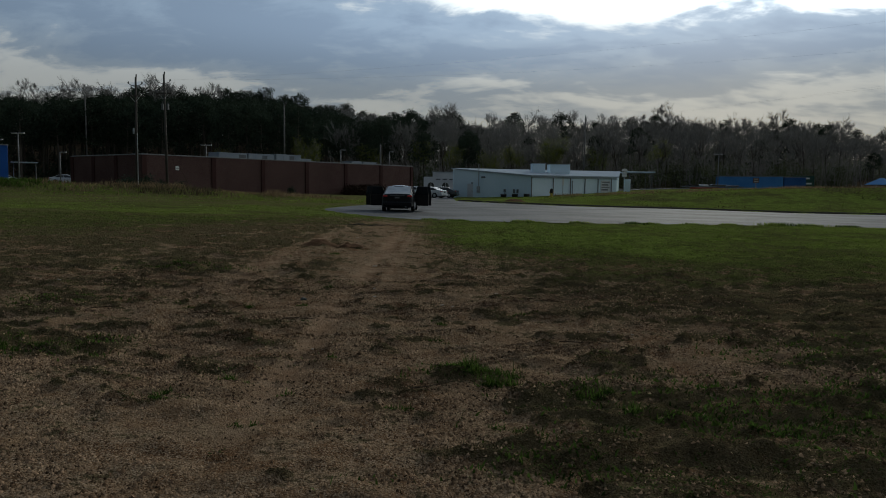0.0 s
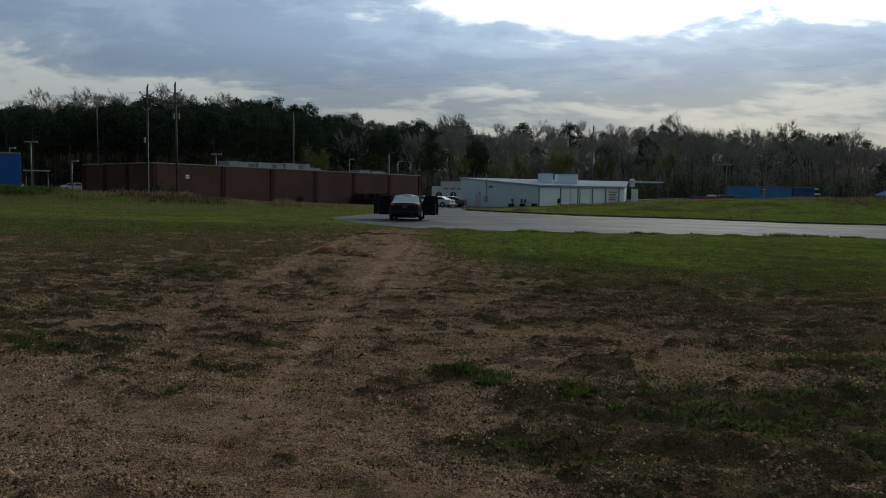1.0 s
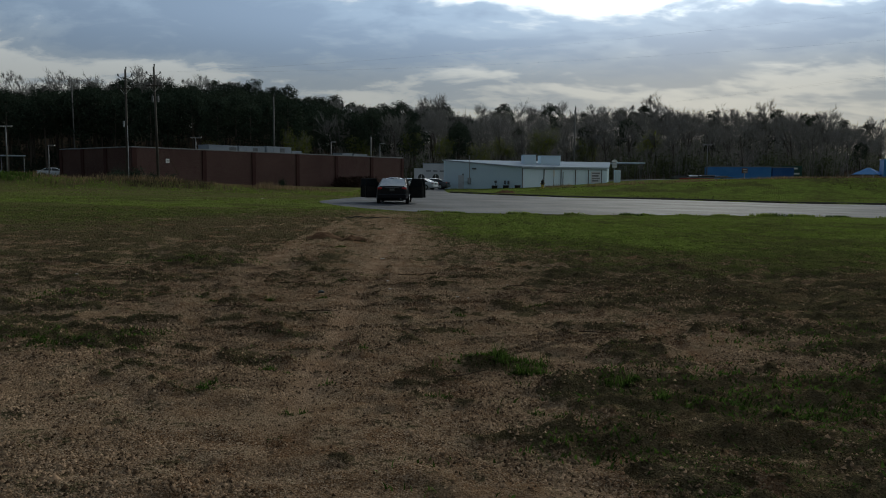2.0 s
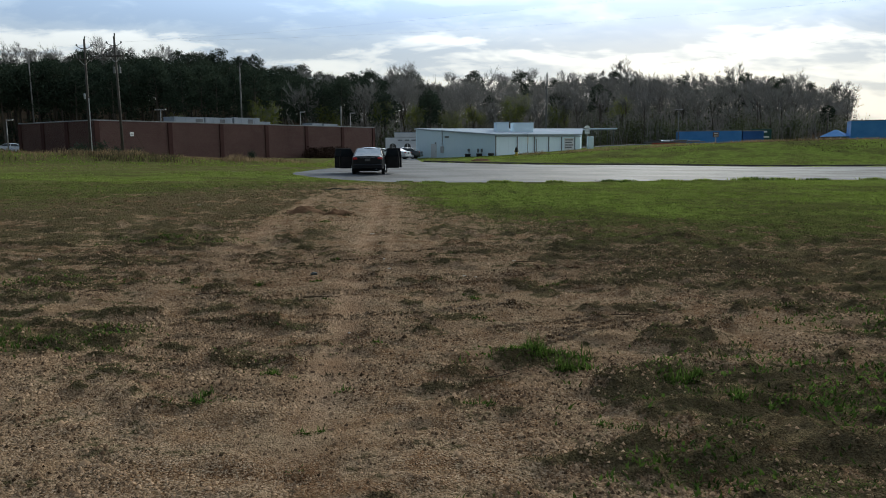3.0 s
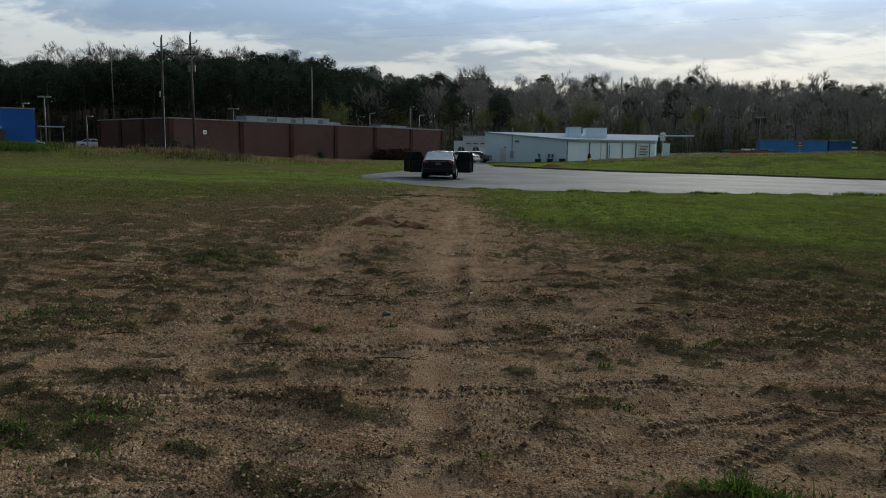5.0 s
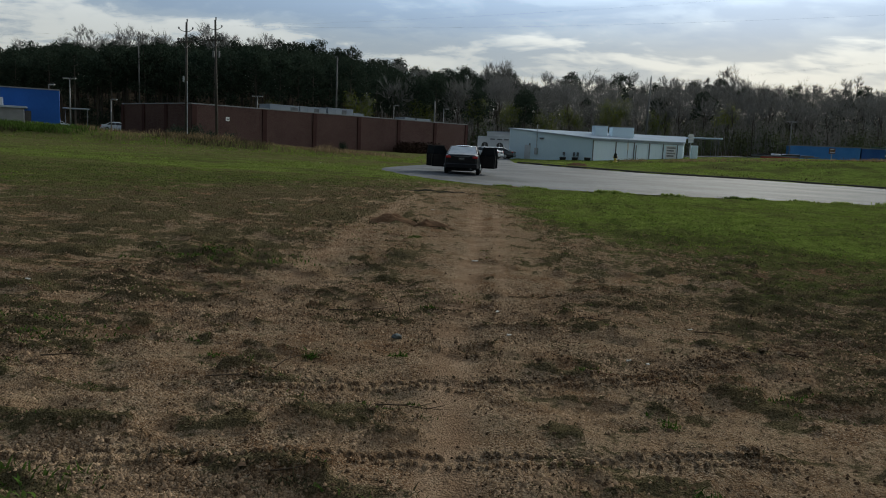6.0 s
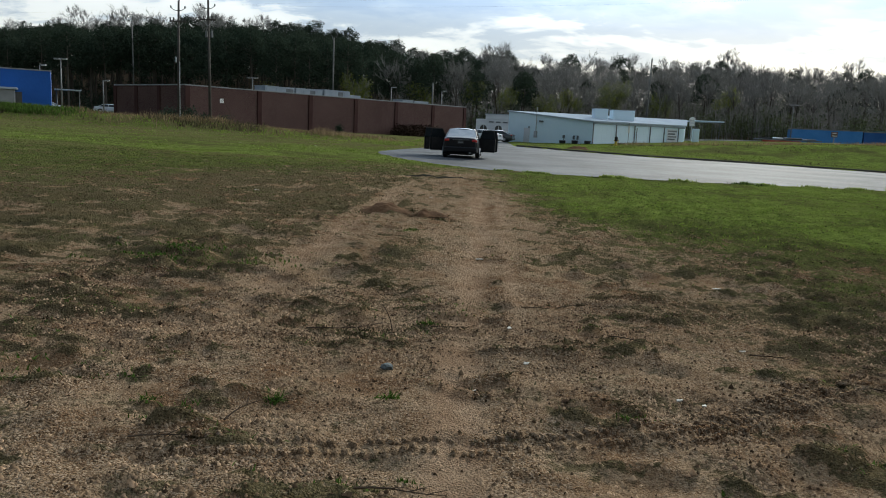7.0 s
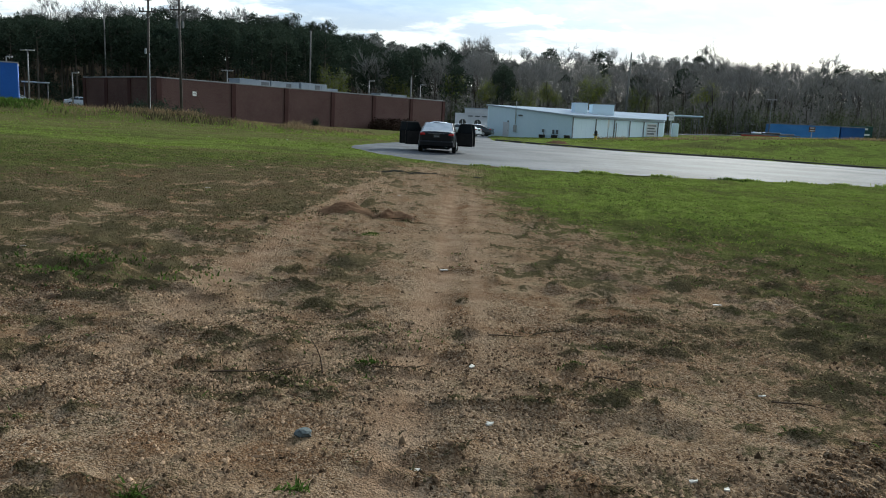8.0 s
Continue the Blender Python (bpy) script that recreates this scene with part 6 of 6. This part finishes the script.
def tuft(x, y, rad, h, count, seed, mat, label, name="grass_tuft"):
    """An uneven tuft: low spreading leaves, and thinner blades standing out of some of its crowns."""
    r = np.random.default_rng(seed)
    root = thing(name, pose(x, y, stand(x, y)), label, "grass", "tufts on the earth")
    k = max(4, int(rad * 34))
    cx, cy = x + r.normal(0, rad * 0.55, k), y + r.normal(0, rad * 0.28, k)
    tall = r.uniform(0.25, 1.0, k) ** 1.5
    for share, lift, width, lean, nm in ((0.5, 0.4, 0.015, 2.2, "low_leaf"), (0.3, 1.0, 0.006, 1.0, "blade")):
        n = int(count * share)
        i = np.minimum((r.random(n) ** 1.4 * k).astype(int), k - 1)
        s = rad * 0.10 + 0.012
        ob = blades(nm, cx[i] + r.normal(0, s, n), cy[i] + r.normal(0, s * 0.8, n), h * lift * tall[i], width, mat, "", "", lean=lean, seed=seed + int(10 * share))
        ob.parent = root
        ob.matrix_parent_inverse = root.matrix_basis.inverted()


NEAR_TUFTS = ((0.18, 6.75, 0.33, 0.13, 900), (-0.15, 6.7, 0.2, 0.07, 260), (-1.48, 6.45, 0.09, 0.09, 150), (-1.8, 6.05, 0.14, 0.08, 220), (-1.12, 6.2, 0.06, 0.05, 60), (-0.42, 5.9, 0.1, 0.06, 110), (0.8, 6.3, 0.2, 0.1, 300), (0.95, 5.9, 0.2, 0.1, 260), (0.3, 5.5, 0.14, 0.08, 180), (1.2, 5.9, 0.2, 0.09, 240), (-1.2, 5.6, 0.07, 0.05, 70), (1.9, 5.6, 0.3, 0.09, 380), (2.4, 6.0, 0.25, 0.08, 260))
FAR_TUFTS = ((-0.93, 7.07, 0.06, 0.08, 60), (-0.22, 7.85, 0.14, 0.06, 120), (-0.1, 8.75, 0.15, 0.06, 140), (0.6, 9.2, 0.2, 0.06, 160), (-2.1, 9.47, 0.08, 0.08, 120), (-1.62, 9.6, 0.07, 0.07, 90), (-0.4, 9.55, 0.08, 0.07, 80), (-2.7, 9.3, 0.18, 0.05, 160), (-1.5, 11.05, 0.14, 0.08, 220), (-0.45, 11.2, 0.12, 0.06, 130), (-3.3, 7.25, 0.35, 0.09, 420), (-2.85, 7.2, 0.2, 0.07, 200), (-3.1, 9.65, 0.16, 0.06, 140), (-1.5, 8.65, 0.16, 0.05, 150), (-2.7, 7.6, 0.15, 0.05, 120), (-4.2, 13.5, 0.35, 0.07, 300), (-2.15, 15.6, 0.3, 0.07, 260))
for i, (x, y, rad, h, c) in enumerate(NEAR_TUFTS + FAR_TUFTS):
    tuft(x, y, rad, h * 0.85, int(c * 0.95), 200 + i, M_WEED, "small tuft of fresh green grass on bare gravelly earth")
DRY = ((-1.62, 6.68, 0.22, 0.05, 260), (-1.85, 7.7, 0.25, 0.05, 260), (-1.6, 8.6, 0.25, 0.05, 240), (-0.35, 6.3, 0.2, 0.05, 180), (1.5, 7.0, 0.22, 0.06, 200), (-0.6, 10.85, 0.12, 0.05, 120), (-0.2, 11.0, 0.15, 0.04, 120), (-0.7, 11.85, 0.14, 0.04, 110), (-0.48, 12.0, 0.16, 0.05, 130), (-1.8, 10.9, 0.3, 0.05, 260), (-2.2, 10.6, 0.3, 0.04, 180), (-3.9, 10.6, 0.2, 0.06, 160), (-3.2, 9.7, 0.2, 0.04, 140), (-2.9, 17.3, 0.4, 0.10, 320), (-2.3, 17.45, 0.3, 0.10, 220), (-1.9, 17.15, 0.3, 0.08, 220), (-2.0, 10.8, 0.3, 0.05, 300), (-1.35, 11.08, 0.2, 0.06, 220))
for i, (x, y, rad, h, c) in enumerate(DRY):
    tuft(x, y, rad, h * 0.8, int(c * 1.3), 300 + i, M_THATCH, "flattened clump of dry dead grass on gravelly earth", "dead_tuft")


x, y = scatter(gr, 16000, -5, 4, 4.0, 15, lambda x, y: 0.25 + 0.75 * covers(x, y)[0])
blades("straw", x, y, 0.007, 0.004, M_STRAW, "pale bits of straw and dead stems strewn over the earth", "straw", lean=8, seed=12)


def pebbles(name, count, x0, x1, y0, y1, size, seed, label, mat=M_PEBBLE, category="gravel", flat=1.0):
    r = np.random.default_rng(seed)
    x, y = r.uniform(x0, x1, count), r.uniform(y0, y1, count)
    s, g, _ = covers(x, y)
    ok = (r.random(count) < np.clip(1.1 - 0.8 * s - 1.6 * g, 0.0, 1) * np.clip(1 + 2.0 * s, 0.1, 1) * (0.2 + 1.0 * smooth(0.36, 0.62, field(x, y, 0.7, 91)))) & in_view(x, y)
    x, y = x[ok], y[ok]
    k = len(x)
    c = np.stack([x, y, land(x, y)], 1)
    octa = np.array([(1, 0, -0.1), (0, 1, -0.1), (-1, 0, -0.1), (0, -1, -0.1), (0.1, 0, 0.95)])
    d = octa[None] * np.array([1.0, 1.0, flat]) * (0.65 + 0.7 * r.random((k, 5, 1))) * (size * r.uniform(0.5, 1.5, (k, 1, 1)) ** 1.6)
    a = r.uniform(0, 6.3, (k, 1))
    v = np.stack([d[..., 0] * np.cos(a) - d[..., 1] * np.sin(a), d[..., 0] * np.sin(a) + d[..., 1] * np.cos(a), d[..., 2]], 2) + c[:, None]
    f = np.array([(0, 1, 4), (1, 2, 4), (2, 3, 4), (3, 0, 4)])
    faces = (np.arange(k)[:, None, None] * 5 + f[None]).reshape(-1, 3)
    tagged(mesh_part(name, raw_mesh(name, v.reshape(-1, 3), faces), mat), label, category, kind="stuff")


pebbles("gravel", 210000, -4.6, 3.6, 3.9, 12.5, 0.0066, 1, "fine reddish-brown gravel scattered over the earth")
pebbles("clods", 2600, -6, 5, 4.0, 15, 0.015, 3, "small dark crumbs and clods of earth", M_CLOD, "clods", 0.35)
x, y = scatter(gr, 6500, -5, 4, 4.0, 14, lambda x, y: 0.2 + 0.8 * smooth(0.45, 0.65, field(x, y, 0.8, 87)))
blades("twig_bits", x, y, 0.010, 0.006, M_STICK, "broken bits of dark twig strewn over the earth", "twigs", lean=7, seed=13)
pebbles("coarse_gravel", 8000, -6, 6, 4, 18, 0.0115, 2, "scattered larger stones on the earth")


def litter(x, y, w, d, turn, label):
    """A crumpled scrap: a thin bent sheet."""
    r = np.random.default_rng(int(abs(x * 100) + abs(y * 10)))
    bm = bmesh.new()
    pts = [(math.cos(a) * w / 2 * r.uniform(0.7, 1.1), math.sin(a) * d / 2 * r.uniform(0.7, 1.1)) for a in np.linspace(0, 2 * math.pi, 9)[:-1]]
    pts = [(0.48 * a, 0.48 * b) for a, b in pts]
    up = [bm.verts.new((a, b, 0.007 + r.uniform(0, 0.006))) for a, b in pts]
    dn = [bm.verts.new((v.co.x, v.co.y, v.co.z - 0.006)) for v in up]
    mid, low = bm.verts.new((0, 0, 0.012)), bm.verts.new((0, 0, 0.006))
    for i in range(8):
        j = (i + 1) % 8
        bm.faces.new((up[i], up[j], mid)), bm.faces.new((dn[j], dn[i], low)), bm.faces.new((up[i], dn[i], dn[j], up[j]))
    ob = part("litter_scrap", bm, M_PAPER)
    ob.matrix_basis = pose(x, y, stand(x, y) - 0.004, 0, 0, turn)
    tagged(ob, label, "litter", "scraps of litter")


SCRAPS = ((-1.19, 9.88, 0.1, 0.06, 10), (-0.89, 10.29, 0.11, 0.06, 40), (-0.96, 11.14, 0.13, 0.07, 70), (0.59, 11.0, 0.1, 0.05, 0), (-0.4, 11.3, 0.06, 0.04, 20), (-1.2, 13.9, 0.18, 0.07, 5), (1.1, 13.3, 0.2, 0.06, 0), (-4.91, 10.97, 0.16, 0.07, -30), (-5.0, 13.7, 0.14, 0.07, 10), (-2.6, 18.5, 0.22, 0.12, 0), (-0.1, 9.9, 0.09, 0.05, 20))
MORE_SCRAPS = ((0.02, 9.86, 0.07, 0.05, 60), (-5.3, 19.5, 0.2, 0.1, 0), (-4.9, 31.5, 0.35, 0.16, 10), (-2.2, 20.5, 0.16, 0.1, 30), (0.5, 22, 0.2, 0.1, 0), (1.39, 5.4, 0.05, 0.04, 0), (1.45, 8.5, 0.09, 0.04, 30), (1.65, 8.4, 0.05, 0.03, 0), (-1.14, 7.5, 0.05, 0.04, 0), (-10, 45, 0.5, 0.25, 0), (-13, 42, 0.45, 0.2, 20))
for x, y, w, d, a in SCRAPS + MORE_SCRAPS:
    litter(x, y, w, d, a, "small crumpled pale scrap lying on the ground")


def rock(x, y, s):
    bm = bmesh.new()
    bmesh.ops.create_icosphere(bm, subdivisions=2, radius=s)
    r = random.Random(8)
    for v in bm.verts:
        v.co *= 0.8 + 0.4 * r.random()
        v.co.z = max(v.co.z * 0.6, -0.3 * s)
    ob = part("rock", bm, M_ROCK)
    ob.matrix_basis = pose(x, y, stand(x, y) + 0.2 * s, 0, 0, 25)
    tagged(ob, "lone blue-grey rock lying on the gravelly earth", "rock")


rock(-1.68, 10.1, 0.036)


def stick(x, y, length, turn, rise, seed, r0=0.0048):
    """A dead twig with side shoots."""
    r = random.Random(seed)
    bm = bmesh.new()
    p = Vector((0, 0, 0.012))
    d = Vector((1, 0, rise))
    for i in range(5):
        q = p + d.normalized() * length / 5
        q.z = max(q.z, 0.008)
        add_rod(bm, p, q, r0 * (1 - i * 0.15), r0 * (0.85 - i * 0.15), 5)
        if i in (1, 2, 3):
            e = Vector((d.x + r.uniform(-0.5, 0.5), d.y + r.uniform(-1, 1), d.z + r.uniform(0.0, 0.5))).normalized()
            add_rod(bm, q, q + e * length * r.uniform(0.12, 0.3), r0 * 0.5, r0 * 0.2, 4)
        d = Vector((d.x, d.y + r.uniform(-0.3, 0.3), d.z * 0.9 + r.uniform(-0.04, 0.04)))
        p = q
    ob = part("fallen_stick", bm, M_STICK)
    ob.matrix_basis = pose(x, y, stand(x, y), 0, 0, turn)
    tagged(ob, "thin dead stick lying on the gravelly earth", "stick", "fallen sticks")


STICKS = ((-2.3, 10.75, 0.75, 12, 0.02), (-1.75, 10.9, 0.3, 115, 1.3), (-1.5, 11.0, 0.4, -5, 0.05), (-0.65, 10.9, 0.35, -40, 0.03), (-0.3, 11.05, 0.35, -12, 0.03), (-0.85, 11.8, 0.3, 5, 0.02), (-0.55, 11.95, 0.35, 25, 0.1), (-1.72, 6.75, 0.4, -25, 0.05), (-3.85, 12.0, 0.3, 50, 0.3), (-0.3, 6.2, 0.4, 10, 0.05))
MORE_STICKS = ((0.9, 7.9, 0.4, -15, 0.03), (-1.6, 8.55, 0.45, 8, 0.04), (-2.6, 8.9, 0.35, 20, 0.03), (-1.9, 7.75, 0.35, 15, 0.04), (-2.3, 9.2, 0.3, 65, 0.3), (0.6, 10.9, 0.4, -8, 0.02), (1.0, 10.3, 0.4, -15, 0.02), (-3.6, 9.0, 0.4, 12, 0.03), (-2.9, 17.0, 0.6, 5, 0.05), (-2.0, 17.1, 0.5, -12, 0.04))
for i, (x, y, ln, turn, rise) in enumerate(STICKS + MORE_STICKS):
    stick(x, y, ln * 0.75, turn, rise, 400 + i)

stick(-24.55, 76, 3.0, 180, 2.6, 470, 0.035)
stick(-23.2, 63, 1.5, 60, 5.0, 471, 0.012)

# small bushes in front of the brick hall
for i, (x, y, s) in enumerate(((-32.0, 78.6, 0.46), (-30.4, 79.4, 0.5), (-28.9, 80.6, 0.4), (-27.2, 80.2, 0.36), (-18.0, 92, 0.3))):
    v, f = brush(500 + i, 3.0, 1.6)
    ob = mesh_part("bush", raw_mesh("bush", v * s, f), M_NEEDLES)
    ob.matrix_basis = pose(x, y, stand(x, y) - 0.05, 0, 0, 40 * i)
    tagged(ob, "small dark winter bush by the brick wall", "bush", "bushes by the hall")
for i in range(9):
    t = i / 8
    x, y = -12.3 + 3.3 * t, 104.8 + 4.2 * t
    v, f = brush(520 + i, 1.5, 6.0)
    ob = mesh_part("hedge_bush", raw_mesh("hedge_bush", v * np.array([0.8, 0.8, 0.6]), f), M_HEDGE)
    ob.matrix_basis = pose(x, y, stand(x, y) - 0.05, 0, 0, 70 * i)
    tagged(ob, "clipped dark red-brown hedge plant at the foot of the brick wall", "hedge", "hedge by the hall")
# ragged dark weeds along the asphalt's near edge
for i, (x, y, s) in enumerate(((15.8, 36.2, 0.26), (15.0, 36.0, 0.2), (3.2, 32.2, 0.16), (3.9, 32.4, 0.12), (5.6, 32.9, 0.14), (8.2, 33.8, 0.17), (8.9, 34.0, 0.12), (11.0, 34.7, 0.14), (12.8, 35.3, 0.15), (17.2, 36.6, 0.2), (19.0, 36.9, 0.16), (0.6, 32.1, 0.13), (-0.5, 32.2, 0.1), (22.0, 37.3, 0.18))):
    r = np.random.default_rng(600 + i)
    px, py = x + r.normal(0, s * 1.6, 160), y + r.normal(0, s * 0.6, 160)
    root = thing("edge_weed", pose(x, y, stand(x, y)), "ragged weed clump at the edge of the asphalt", "weeds", "weeds at the asphalt edge")
    ob = blades("leaf", px, py, s * 0.6, 0.04, M_WEED if i % 5 == 0 else M_GRASS, "", "", lean=0.9, seed=600 + i)
    ob.parent = root
    ob.matrix_parent_inverse = root.matrix_basis.inverted()


def tyre_track(a, b, seed):
    """Two rows of small pressed lugs of earth left by a lugged tyre."""
    r = np.random.default_rng(seed)
    a, b = np.array(a), np.array(b)
    d = (b - a) / np.linalg.norm(b - a)
    n = np.array([-d[1], d[0]])
    bag = Bag()
    for i in range(int(np.linalg.norm(b - a) / 0.042)):
        for s in (-1, 1):
            if r.random() < 0.1:
                continue
            c = a + d * (i * 0.042 + 0.021 * (s > 0) + r.normal(0, 0.006)) + n * (s * 0.05 + r.normal(0, 0.008))
            u, w = d * 0.0085 * r.uniform(0.7, 1.3) + n * 0.004 * s, n * 0.026 * r.uniform(0.6, 1.1) - d * 0.01 * s
            h = 0.016 * r.uniform(0.6, 1.25)
            z = float(land(np.array([c[0]]), np.array([c[1]]))[0])
            low = [(*(c + p * 1.5 * u + q * 1.15 * w), z - 0.006) for p, q in ((-1, -1), (1, -1), (1, 1), (-1, 1))]
            top = [(*(c + p * 0.8 * u + q * 0.9 * w), z + h) for p, q in ((-1, -1), (1, -1), (1, 1), (-1, 1))]
            f = [(4, 5, 6), (4, 6, 7)]
            for k in range(4):
                m = (k + 1) % 4
                f += [(k, m, 4 + m), (k, 4 + m, 4 + k)]
            bag.add(low + top, f)
    tagged(mesh_part("tyre_track", raw_mesh("tyre_track", *bag.arrays()), M_GROUND), "line of tyre tread marks pressed into the earth", "tyre track", "tyre tracks", "stuff")


for i, (a, b) in enumerate((((-4.2, 7.55), (-1.2, 8.1)), ((-1.2, 8.1), (0.4, 8.3)), ((-2.5, 8.87), (-1.27, 9.11)), ((-1.27, 9.11), (-0.5, 9.32)), ((-0.5, 9.32), (-0.05, 9.57)), ((-0.05, 9.57), (0.52, 10.0)), ((0.52, 10.0), (1.6, 11.0)), ((-0.3, 9.3), (1.9, 10.95)), ((0.1, 7.1), (1.6, 8.35)), ((-0.1, 7.55), (0.9, 8.0)))):
    tyre_track(a, b, 700 + i)


def build_broken_kerb():
    """A ragged remnant of old kerb standing out of the grass before the asphalt."""
    r = np.random.default_rng(810)
    ax, ay, bx, by = -3.99, 26.61, -0.41, 26.45
    n = 60
    t = np.linspace(0, 1, n)
    x = ax + (bx - ax) * t
    y = ay + (by - ay) * t + 0.5 * (field(x, x * 0, 1.4, 95) - 0.5)
    h = 0.028 * (0.1 + 1.0 * r.random(n)) * smooth(0, 0.08, t) * smooth(1, 0.92, t)
    v, f = [], []
    for i in range(n):
        z = float(land(np.array([x[i]]), np.array([y[i]]))[0])
        v += [(x[i], y[i] - 0.06, z - 0.03), (x[i], y[i] - 0.04, z + h[i]), (x[i], y[i] + 0.04, z + h[i] * 0.9), (x[i], y[i] + 0.14, z - 0.03)]
    for i in range(n - 1):
        for j in range(3):
            f.append((4 * i + j, 4 * i + 4 + j, 4 * i + 5 + j, 4 * i + 1 + j))
    tagged(mesh_part("broken_kerb", raw_mesh("broken_kerb", v, f), M_KERB), "ragged dark remnant of old kerb in the grass", "kerb")


build_broken_kerb()


def earth_mound(x, y, rx, ry, h, seed):
    """A low ragged heap of dug earth: a domed, lumpy shell standing on the ground."""
    n = 26
    v, f = [], []
    u = np.linspace(-1, 1, n)
    gx, gy = np.meshgrid(u, u)
    px, py = x + gx.ravel() * rx, y + gy.ravel() * ry
    rim = np.sqrt(gx.ravel() ** 2 + gy.ravel() ** 2)
    lump = field(px, py * 1.5, 0.28, seed, 4)
    z = land(px, py) + h * (1.25 * lump + 0.2) * smooth(1.0, 0.15, rim + 0.5 * (field(px, py, 0.35, seed + 7) - 0.5)) - 0.03
    ob = mesh_part("earth_mound", raw_mesh("earth_mound", np.stack([px, py, z], 1), grid_faces(n, n)), M_SPOIL)
    tagged(ob, "low ragged heap of dark reddish dug earth", "mound", "mounds of earth")


earth_mound(-2.7, 17.5, 0.6, 0.45, 0.11, 901)
earth_mound(-1.95, 17.3, 0.42, 0.3, 0.08, 911)
earth_mound(7.2, 76.0, 1.3, 0.7, 0.3, 921)
